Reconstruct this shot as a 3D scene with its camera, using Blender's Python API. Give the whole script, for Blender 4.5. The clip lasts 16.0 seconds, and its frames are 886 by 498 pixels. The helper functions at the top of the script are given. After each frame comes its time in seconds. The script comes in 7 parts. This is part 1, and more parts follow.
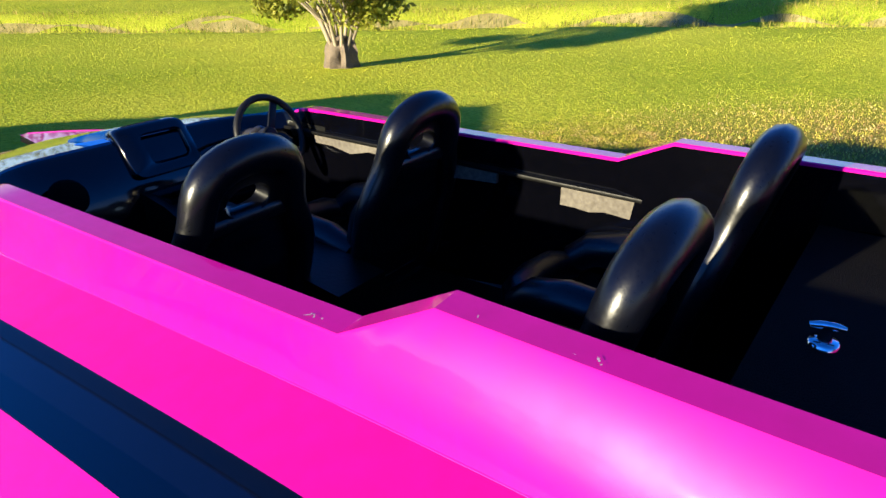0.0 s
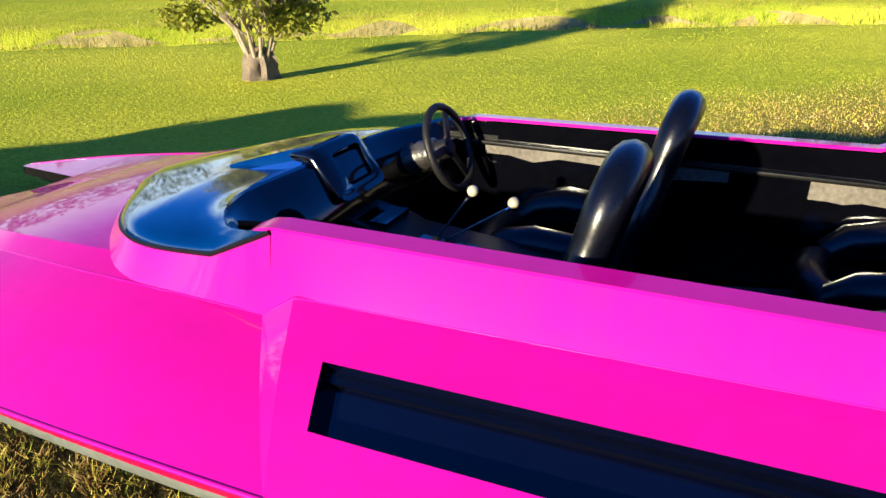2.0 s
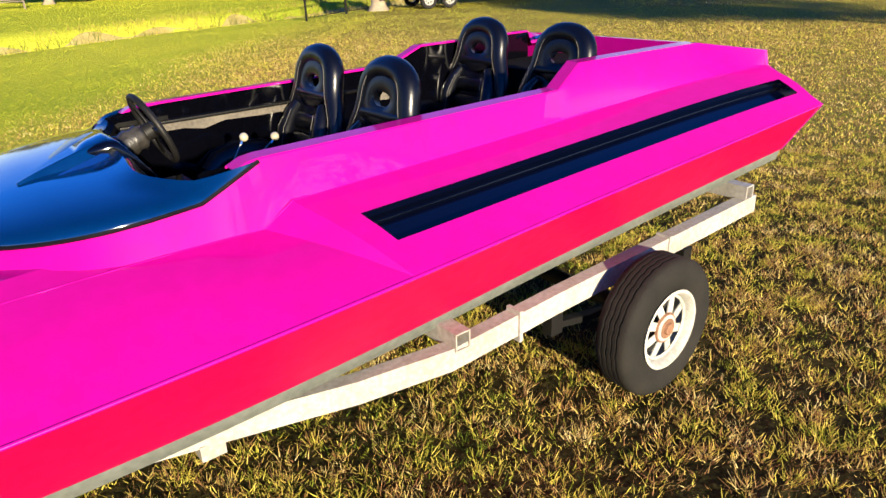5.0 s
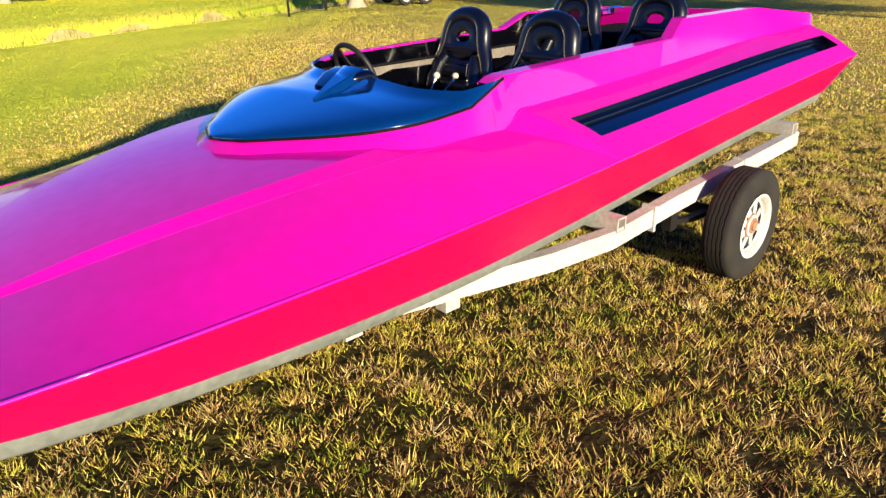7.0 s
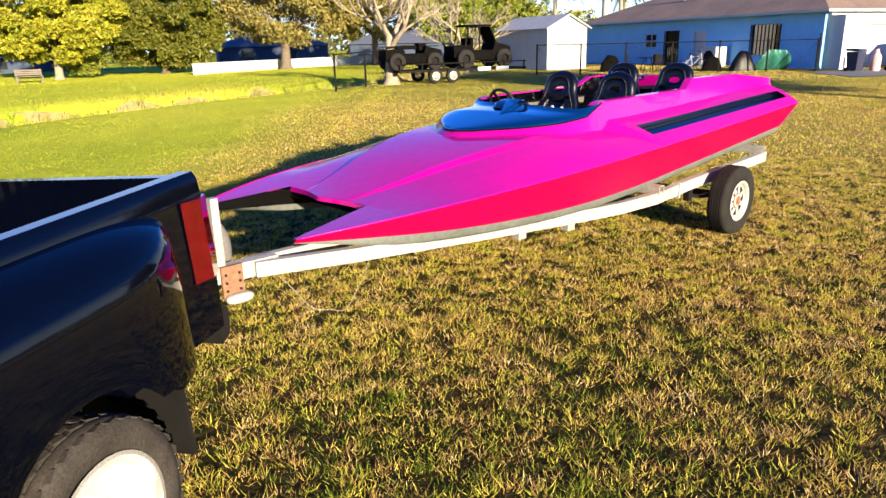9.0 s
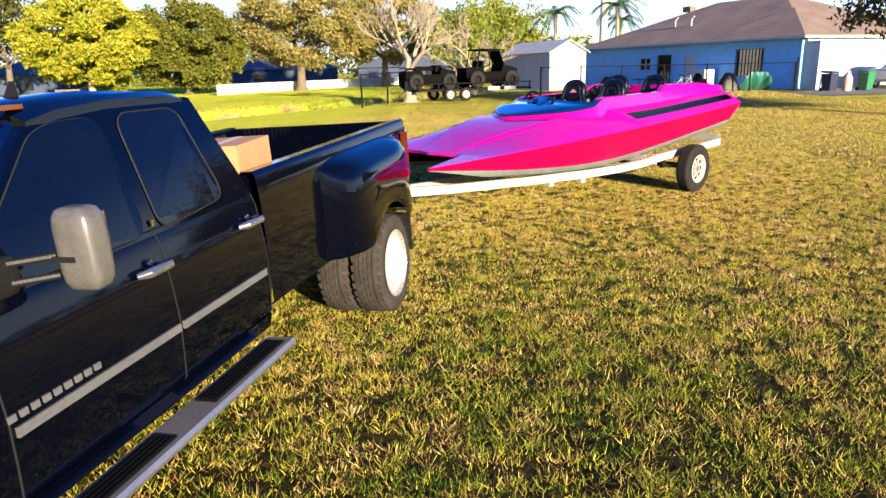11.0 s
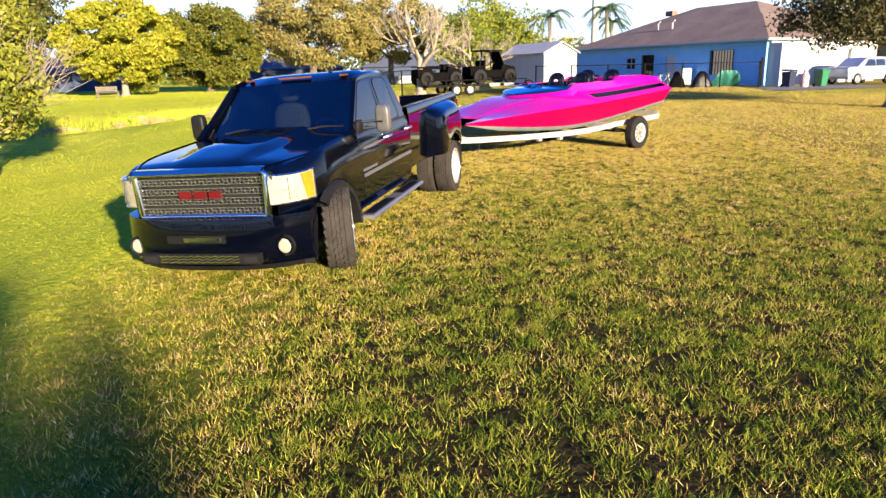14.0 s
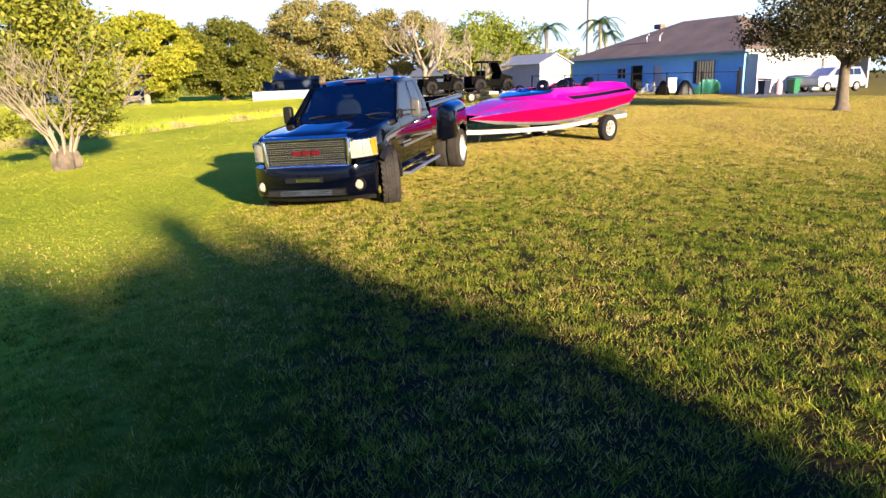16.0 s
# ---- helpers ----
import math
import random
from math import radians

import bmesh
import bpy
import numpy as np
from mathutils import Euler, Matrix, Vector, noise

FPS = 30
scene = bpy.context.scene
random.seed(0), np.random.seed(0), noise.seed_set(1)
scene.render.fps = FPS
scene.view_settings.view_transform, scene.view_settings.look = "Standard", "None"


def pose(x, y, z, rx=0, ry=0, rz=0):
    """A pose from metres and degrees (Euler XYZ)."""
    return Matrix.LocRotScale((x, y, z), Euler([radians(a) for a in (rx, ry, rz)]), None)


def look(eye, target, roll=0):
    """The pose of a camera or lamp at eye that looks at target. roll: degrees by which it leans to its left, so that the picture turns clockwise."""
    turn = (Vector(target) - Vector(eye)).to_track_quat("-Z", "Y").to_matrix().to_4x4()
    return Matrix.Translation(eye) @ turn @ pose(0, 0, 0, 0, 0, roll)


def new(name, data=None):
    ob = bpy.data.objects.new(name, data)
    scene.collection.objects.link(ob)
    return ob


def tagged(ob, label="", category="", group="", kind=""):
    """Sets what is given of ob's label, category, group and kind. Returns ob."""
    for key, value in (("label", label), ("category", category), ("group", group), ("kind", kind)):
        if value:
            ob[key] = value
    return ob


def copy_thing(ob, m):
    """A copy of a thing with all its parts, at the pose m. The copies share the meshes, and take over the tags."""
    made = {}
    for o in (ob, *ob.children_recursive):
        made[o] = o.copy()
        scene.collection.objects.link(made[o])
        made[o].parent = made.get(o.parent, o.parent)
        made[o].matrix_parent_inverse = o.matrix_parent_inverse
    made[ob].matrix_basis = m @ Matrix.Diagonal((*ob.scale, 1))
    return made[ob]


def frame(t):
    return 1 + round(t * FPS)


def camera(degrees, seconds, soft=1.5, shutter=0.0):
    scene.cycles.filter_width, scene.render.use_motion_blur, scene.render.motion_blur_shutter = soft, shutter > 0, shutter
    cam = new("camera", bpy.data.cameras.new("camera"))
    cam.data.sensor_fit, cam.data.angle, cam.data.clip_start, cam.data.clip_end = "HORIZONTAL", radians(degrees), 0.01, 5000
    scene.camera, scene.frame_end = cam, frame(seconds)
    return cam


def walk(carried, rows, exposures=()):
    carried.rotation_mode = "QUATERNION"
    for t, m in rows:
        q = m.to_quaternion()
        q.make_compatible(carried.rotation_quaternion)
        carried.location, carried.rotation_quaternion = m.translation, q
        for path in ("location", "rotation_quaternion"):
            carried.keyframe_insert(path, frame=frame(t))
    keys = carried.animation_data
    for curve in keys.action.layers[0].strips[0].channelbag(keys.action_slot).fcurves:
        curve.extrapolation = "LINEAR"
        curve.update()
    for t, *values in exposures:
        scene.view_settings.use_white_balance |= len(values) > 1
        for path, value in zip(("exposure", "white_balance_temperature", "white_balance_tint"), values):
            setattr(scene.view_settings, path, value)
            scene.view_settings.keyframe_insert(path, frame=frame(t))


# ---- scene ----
cam = camera(66.4, 16.0)
PATH = [
    (0, (2.73, 3.696, 2.246), (0.95, 4.063, 1.412), -0.3),
    (0.5, (2.569, 3.483, 2.223), (0.82, 3.99, 1.398), 0.3),
    (1, (2.447, 3.165, 2.243), (0.702, 3.684, 1.414), -0.0),
    (1.5, (2.285, 2.854, 2.221), (0.565, 3.461, 1.402), -0.3),
    (2, (2.163, 2.448, 2.205), (0.477, 3.15, 1.389), -0.4),
    (2.5, (2.016, 2.059, 2.169), (0.381, 2.883, 1.364), 0.1),
    (3, (1.946, 1.681, 2.218), (0.608, 2.917, 1.393), 0.1),
    (3.5, (1.792, 1.336, 2.159), (0.79, 2.879, 1.374), -1.8),
    (4, (1.658, 0.992, 2.161), (0.86, 2.653, 1.383), -2.1),
    (4.2, (1.594, 0.837, 2.166), (1.027, 2.59, 1.387), -2.1),
    (6.3, (0.552, -0.111, 2.061), (0.535, 1.728, 1.275), -2.3),
    (6.5, (0.433, -0.222, 2.057), (0.417, 1.617, 1.271), -2.3),
    (7, (0.144, -0.656, 2.041), (0.127, 1.184, 1.255), -2.1),
    (7.5, (-0.141, -1.249, 2.03), (-0.161, 0.591, 1.246), -1.9),
    (8, (-0.438, -1.986, 2.02), (-0.453, -0.124, 1.291), -1.8),
    (8.5, (-0.717, -2.743, 2.048), (-0.726, -0.851, 1.399), -1.4),
    (8.7, (-0.844, -3.109, 2.048), (-0.852, -1.203, 1.44), -1.4),
    (11, (-1.841, -7.005, 1.939), (-1.842, -5.071, 1.428), -1.3),
    (11.5, (-1.973, -7.849, 1.933), (-1.972, -5.916, 1.421), -1.3),
    (12, (-2.113, -8.753, 1.918), (-2.11, -6.819, 1.408), -1.3),
    (12.5, (-2.207, -9.606, 1.909), (-2.202, -7.672, 1.399), -1.1),
    (13, (-2.307, -10.451, 1.895), (-2.302, -8.517, 1.385), -1.3),
    (13.5, (-2.419, -11.354, 1.878), (-2.412, -9.42, 1.367), -1.3),
    (14, (-2.512, -12.207, 1.859), (-2.503, -10.273, 1.348), -1.3),
    (14.5, (-2.597, -13.118, 1.84), (-2.588, -11.185, 1.329), -1.3),
    (15, (-2.656, -14.036, 1.826), (-2.646, -12.102, 1.32), -1.3),
    (15.5, (-2.704, -15.034, 1.82), (-2.696, -13.096, 1.324), -1.3),
    (16, (-2.759, -15.941, 1.781), (-2.751, -14.0, 1.299), -1.4),
]
walk(cam, [(t, look(e, g, r)) for t, e, g, r in PATH], [(0, 1.67, 5750, 3), (2, 1.61, 5750, 5), (4, 1.36, 5800, 8), (7, 1.62, 5900, 11), (10, 1.64, 5900, 12), (12, 1.80, 5850, 12), (14, 1.72, 5850, 15), (16, 1.65, 5850, 15)])

# ---- light ----
SUN = Vector((0.46, -0.85, 0.200)).normalized()
world = bpy.data.worlds.new("sky")
world.use_nodes = True
scene.world = world
wn = world.node_tree
sky = wn.nodes.new("ShaderNodeTexSky")
sky.sky_type, sky.sun_disc = "NISHITA", False
sky.sun_elevation = math.asin(SUN.z)
sky.sun_rotation = math.atan2(SUN.x, SUN.y)
sky.air_density, sky.dust_density, sky.ozone_density = 1.0, 0.2, 6.0
wn.nodes["Background"].inputs["Strength"].default_value = 0.064
# pale haze that whitens the sky towards the horizon all round
up = wn.nodes.new("ShaderNodeSeparateXYZ")
wn.links.new(wn.nodes.new("ShaderNodeTexCoord").outputs["Generated"], up.inputs[0])
haze = wn.nodes.new("ShaderNodeMapRange")
haze.interpolation_type = "SMOOTHSTEP"
haze.inputs["From Min"].default_value, haze.inputs["From Max"].default_value = 0.09, 0.28
haze.inputs["To Min"].default_value, haze.inputs["To Max"].default_value = 0.96, 0.0
wn.links.new(up.outputs["Z"], haze.inputs["Value"])
veil = wn.nodes.new("ShaderNodeMix")
veil.data_type = "RGBA"
veil.inputs["B"].default_value = (5.6, 6.5, 7.0, 1)
wn.links.new(haze.outputs["Result"], veil.inputs["Factor"])
deep = wn.nodes.new("ShaderNodeMix")
deep.data_type, deep.blend_type = "RGBA", "MULTIPLY"
deep.inputs["Factor"].default_value = 1.0
deep.inputs["B"].default_value = (0.36, 0.80, 1.50, 1)
wn.links.new(sky.outputs["Color"], deep.inputs["A"])
wn.links.new(deep.outputs["Result"], veil.inputs["A"])
wn.links.new(veil.outputs["Result"], wn.nodes["Background"].inputs["Color"])
lamp = bpy.data.lights.new("sun", "SUN")
lamp.energy, lamp.angle, lamp.color = 5.7, radians(1.0), (1.0, 0.80, 0.50)
sun = new("sun", lamp)
sun.matrix_basis = look(SUN * 60, (0, 0, 0))


# ---- materials ----
def pbr(name, a, b=None, rough=0.5, metal=0.0, scale=3.0, fine=40.0, bump=0.0, coat=0.0, spread=0.25, island=0.0, spec=0.5, coat_rough=0.04):
    """Two colours mixed by noise at two scales, with fine relief."""
    m = bpy.data.materials.new(name)
    m.use_nodes = True
    t = m.node_tree
    p = t.nodes["Principled BSDF"]
    b = b or tuple(c * (1 - spread) for c in a)
    co = t.nodes.new("ShaderNodeTexCoord").outputs["Object"]
    n1, n2 = t.nodes.new("ShaderNodeTexNoise"), t.nodes.new("ShaderNodeTexNoise")
    n1.inputs["Scale"].default_value, n2.inputs["Scale"].default_value = scale, fine
    n1.inputs["Detail"].default_value, n2.inputs["Detail"].default_value = 4, 3
    t.links.new(co, n1.inputs["Vector"]), t.links.new(co, n2.inputs["Vector"])
    add = t.nodes.new("ShaderNodeMath")
    add.operation = "ADD"
    t.links.new(n1.outputs["Fac"], add.inputs[0]), t.links.new(n2.outputs["Fac"], add.inputs[1])
    ramp = t.nodes.new("ShaderNodeMapRange")
    ramp.inputs["From Min"].default_value, ramp.inputs["From Max"].default_value = 0.7, 1.3
    t.links.new(add.outputs[0], ramp.inputs["Value"])
    mix = t.nodes.new("ShaderNodeMix")
    mix.data_type = "RGBA"
    mix.inputs["A"].default_value, mix.inputs["B"].default_value = (*a, 1), (*b, 1)
    fac = ramp.outputs["Result"]
    if island:
        g = t.nodes.new("ShaderNodeNewGeometry")
        k = t.nodes.new("ShaderNodeMath")
        k.operation = "MULTIPLY_ADD"
        k.inputs[1].default_value, k.inputs[2].default_value = island, -island / 2
        t.links.new(g.outputs["Random Per Island"], k.inputs[0])
        s = t.nodes.new("ShaderNodeMath")
        s.operation, s.use_clamp = "ADD", True
        t.links.new(fac, s.inputs[0]), t.links.new(k.outputs[0], s.inputs[1])
        fac = s.outputs[0]
    t.links.new(fac, mix.inputs["Factor"])
    t.links.new(mix.outputs["Result"], p.inputs["Base Color"])
    rr = t.nodes.new("ShaderNodeMapRange")
    rr.inputs["To Min"].default_value, rr.inputs["To Max"].default_value = rough * 0.85, min(1, rough * 1.15)
    t.links.new(n2.outputs["Fac"], rr.inputs["Value"]), t.links.new(rr.outputs["Result"], p.inputs["Roughness"])
    p.inputs["Metallic"].default_value = metal
    p.inputs["Specular IOR Level"].default_value = spec
    p.inputs["Coat Weight"].default_value, p.inputs["Coat Roughness"].default_value = coat, coat_rough
    if bump:
        bn = t.nodes.new("ShaderNodeBump")
        bn.inputs["Strength"].default_value, bn.inputs["Distance"].default_value = bump, 0.01
        t.links.new(n2.outputs["Fac"], bn.inputs["Height"]), t.links.new(bn.outputs["Normal"], p.inputs["Normal"])
    return m


def glassy(name, tint, rough=0.02):
    m = bpy.data.materials.new(name)
    m.use_nodes = True
    p = m.node_tree.nodes["Principled BSDF"]
    p.inputs["Base Color"].default_value, p.inputs["Roughness"].default_value = (*tint, 1), rough
    p.inputs["Transmission Weight"].default_value, p.inputs["IOR"].default_value = 1.0, 1.95
    return m


PINK = pbr("pink_gelcoat", (0.42, 0.0007, 0.222), (0.37, 0.0005, 0.190), 0.38, coat=0.8, scale=1.2, fine=14, bump=0.012, spec=0.10, coat_rough=0.03)
DUSTY_BLACK = pbr("dusty_black_plastic", (0.002, 0.002, 0.002), (0.006, 0.005, 0.0045), 0.95, scale=5, fine=40, spec=0.05)
RED_PAINT = pbr("red_pink_gelcoat", (0.37, 0.0006, 0.052), (0.33, 0.0005, 0.043), 0.5, scale=1.2, fine=14, bump=0.03, spec=0.06)
BLACK_GEL = pbr("black_gelcoat", (0.0006, 0.0007, 0.0016), (0.0010, 0.0010, 0.002), 0.10, coat=0.4, scale=2, fine=25, bump=0.02, spec=0.35)
# black with a little of the sky's reflected blue mixed into its colour
SLOT = pbr("sky_tinged_black_gelcoat", (0.0006, 0.0008, 0.0045), (0.0008, 0.001, 0.006), 0.10, coat=0.8, scale=2, fine=25, bump=0.015, spec=0.4)
BLACK_SATIN = pbr("black_satin", (0.002, 0.002, 0.0022), (0.004, 0.0038, 0.0036), 0.40, scale=4, fine=60, bump=0.1, spec=0.18)
# the sky's blue reflection is painted into this black's base colour
CANOPY = pbr("sky_blue_black_gelcoat", (0.0007, 0.012, 0.060), (0.0009, 0.016, 0.076), 0.10, coat=1.0, scale=2, fine=25, bump=0.015, spec=0.7)
VINYL = pbr("black_vinyl", (0.0012, 0.0015, 0.0036), (0.002, 0.0024, 0.005), 0.29, scale=5, fine=120, bump=0.03, spec=0.4)
CARPET = pbr("black_carpet", (0.0015, 0.0014, 0.0014), (0.004, 0.0035, 0.0035), 0.95, scale=6, fine=300, bump=0.5, spec=0.1)
GREY_HULL = pbr("grey_hull", (0.15, 0.16, 0.145), (0.08, 0.09, 0.08), 0.5, scale=2, fine=30, bump=0.1)
WHITE_FRAME = pbr("white_trailer_paint", (0.42, 0.40, 0.37), (0.27, 0.25, 0.215), 0.5, scale=2.5, fine=40, bump=0.1)
WOOD = pbr("bare_plywood", (0.20, 0.165, 0.12), (0.11, 0.085, 0.055), 0.75, scale=3, fine=60, bump=0.2)
CHROME = pbr("chrome", (0.82, 0.82, 0.82), (0.7, 0.7, 0.7), 0.10, metal=1.0, fine=30)
RUBBER = pbr("tyre_rubber", (0.010, 0.0095, 0.009), (0.020, 0.018, 0.015), 0.85, scale=6, fine=90, bump=0.3, spec=0.2)
WHITE_RIM = pbr("white_rim", (0.44, 0.44, 0.42), (0.30, 0.29, 0.25), 0.35, scale=8, fine=60)
RUST = pbr("rusty_hub", (0.26, 0.13, 0.07), (0.12, 0.06, 0.03), 0.8, scale=30, fine=120, bump=0.4)
TRUCK = pbr("black_truck_paint", (0.0006, 0.0010, 0.0035), (0.0008, 0.0013, 0.0045), 0.05, coat=0.34, scale=2, fine=20, bump=0.006, spec=0.18)
TRIM = pbr("black_plastic", (0.006, 0.006, 0.006), (0.011, 0.010, 0.0095), 0.5, scale=6, fine=120, bump=0.15, spec=0.25)
TINT = pbr("tinted_glass", (0.0012, 0.002, 0.004), (0.0016, 0.0025, 0.005), 0.03, coat=0.35, fine=10, spec=0.3)


# ---- mesh helpers ----
def part(name, bm, material, parent=None, label="", smooth=35.0, category="", group="", kind="", bevel=0.0):
    """Links a bmesh as one object, under a thing or under a part."""
    if bevel:
        es = [e for e in bm.edges if len(e.link_faces) == 2 and e.calc_face_angle(0) > 0.5]
        bmesh.ops.bevel(bm, geom=es, offset=bevel, segments=2, affect="EDGES", profile=0.6, clamp_overlap=True)
    bmesh.ops.recalc_face_normals(bm, faces=bm.faces)
    me = bpy.data.meshes.new(name)
    bm.to_mesh(me)
    bm.free()
    me.materials.append(material)
    if smooth:
        me.shade_smooth()
        me.set_sharp_from_angle(angle=radians(smooth))
    ob = new(name, me)
    if parent:
        ob.parent = parent
    return tagged(ob, label, category, group, kind)


def thing(name, m, label, category, group=""):
    ob = new(name)
    ob.empty_display_size = 0.2
    ob.matrix_basis = m
    return tagged(ob, label, category, group)


def box(x0, x1, y0, y1, z0, z1, bm=None, m=None):
    bm = bm or bmesh.new()
    vs = [bm.verts.new((x, y, z)) for x in (x0, x1) for y in (y0, y1) for z in (z0, z1)]
    for f in ((0, 1, 3, 2), (4, 6, 7, 5), (0, 4, 5, 1), (2, 3, 7, 6), (0, 2, 6, 4), (1, 5, 7, 3)):
        bm.faces.new([vs[i] for i in f])
    if m:
        bmesh.ops.transform(bm, matrix=m, verts=vs)
    return bm


def loft(rings, bm=None, closed=True, caps=True):
    """Skins rings of equal length."""
    bm = bm or bmesh.new()
    vs = [[bm.verts.new(p) for p in r] for r in rings]
    k = len(rings[0])
    for a, b in zip(vs, vs[1:]):
        for i in range(k if closed else k - 1):
            j = (i + 1) % k
            bm.faces.new((a[i], a[j], b[j], b[i]))
    if caps and closed:
        bm.faces.new(vs[0]), bm.faces.new(vs[-1])
    return bm


def tube(pts, r, seg=8, bm=None, loop=False):
    """A round bar along points; r may be one radius or one a point."""
    bm = bm or bmesh.new()
    pts = [Vector(p) for p in pts]
    rs = r if isinstance(r, (list, tuple)) else [r] * len(pts)
    rings, ref = [], None
    for i, p in enumerate(pts):
        if loop:
            d = pts[(i + 1) % len(pts)] - pts[i - 1]
        else:
            d = pts[min(i + 1, len(pts) - 1)] - pts[max(i - 1, 0)]
        d.normalize()
        if ref is None:
            ref = d.orthogonal().normalized()
        u = (ref - d * ref.dot(d)).normalized()
        ref = u
        v = d.cross(u)
        rings.append([p + (u * math.cos(2 * math.pi * k / seg) + v * math.sin(2 * math.pi * k / seg)) * rs[i] for k in range(seg)])
    if loop:
        rings.append(rings[0])
    loft(rings, bm, caps=not loop)
    if loop:
        bmesh.ops.remove_doubles(bm, verts=bm.verts, dist=1e-5)
    return bm


def pebble(x0, x1, y0, y1, z0, z1, power=4.0, seg=20):
    """A rounded block: a superellipsoid that fills the box."""
    bm = bmesh.new()
    bmesh.ops.create_uvsphere(bm, u_segments=seg, v_segments=seg // 2 + 2, radius=1)
    c, h = ((x0 + x1) / 2, (y0 + y1) / 2, (z0 + z1) / 2), (abs(x1 - x0) / 2, abs(y1 - y0) / 2, abs(z1 - z0) / 2)
    for v in bm.verts:
        n = sum(abs(k) ** power for k in v.co) ** (1 / power)
        v.co = Vector([c[i] + h[i] * v.co[i] / n for i in range(3)])
    return bm


def bent(bm, m):
    bmesh.ops.transform(bm, matrix=m, verts=bm.verts)
    return bm


def lathe(profile, seg=32, axis="Y", at=(0, 0, 0), bm=None, closed=False):
    """Turns (radius, height) pairs about an axis."""
    bm = bm or bmesh.new()
    rings = []
    for r, h in profile:
        ring = []
        for k in range(seg):
            c, s = math.cos(2 * math.pi * k / seg) * r, math.sin(2 * math.pi * k / seg) * r
            p = {"X": (h, c, s), "Y": (c, h, s), "Z": (c, s, h)}[axis]
            ring.append(Vector(p) + Vector(at))
        rings.append(ring)
    if closed:
        rings.append(rings[0])
    loft(rings, bm, caps=False)
    bmesh.ops.remove_doubles(bm, verts=bm.verts, dist=1e-5)
    return bm


def sheet(fn, us, vs, bm=None):
    """A grid of points fn(u, v)."""
    return loft([[fn(u, v) for v in vs] for u in us], bm, closed=False)


def thick(bm, t):
    bmesh.ops.recalc_face_normals(bm, faces=bm.faces)
    bmesh.ops.solidify(bm, geom=bm.faces[:], thickness=t)
    return bm


def smooth_table(table):
    """A smooth curve through (x, value, value...) rows; returns f(x) -> tuple."""
    tab = np.array(sorted(table), float)
    xs, ys = tab[:, 0], tab[:, 1:]
    sl = np.gradient(ys, xs, axis=0)

    def f(x):
        x = min(max(x, xs[0]), xs[-1])
        i = min(int(np.searchsorted(xs, x, "right")) - 1, len(xs) - 2)
        h = xs[i + 1] - xs[i]
        t = (x - xs[i]) / h
        a, b, c, d = 2 * t**3 - 3 * t**2 + 1, t**3 - 2 * t**2 + t, -2 * t**3 + 3 * t**2, t**3 - t**2
        return tuple(a * ys[i] + b * h * sl[i] + c * ys[i + 1] + d * h * sl[i + 1])
    return f


def grid(a, b, n):
    return [a + (b - a) * i / n for i in range(n + 1)]


def lerp(a, b, t):
    return tuple(p + (q - p) * t for p, q in zip(a, b))


# ---- ground ----
DITCH = [(-34, -40), (-29, -12), (-26, 2), (-23.5, 14), (-17.5, 24), (-11.5, 29), (-6, 33), (6, 52)]


def ditch_gap(x, y):
    best = 1e9
    for (ax, ay), (bx, by) in zip(DITCH, DITCH[1:]):
        dx, dy = bx - ax, by - ay
        t = min(1, max(0, ((x - ax) * dx + (y - ay) * dy) / (dx * dx + dy * dy)))
        best = min(best, math.hypot(x - ax - dx * t, y - ay - dy * t))
    return best


def ground_z(x, y):
    z = 0.0125 * max(0, y - 3) if y < 40 else 0.46
    left = min(12.0, max(0, -x - 3.6))
    z -= 0.055 * left * (1 if y < 12 else max(0.25, 1 - (y - 12) / 30))
    g = ditch_gap(x, y) if x < 8 else 99
    z -= 1.15 * math.exp(-(g / 2.3) ** 4)
    return z


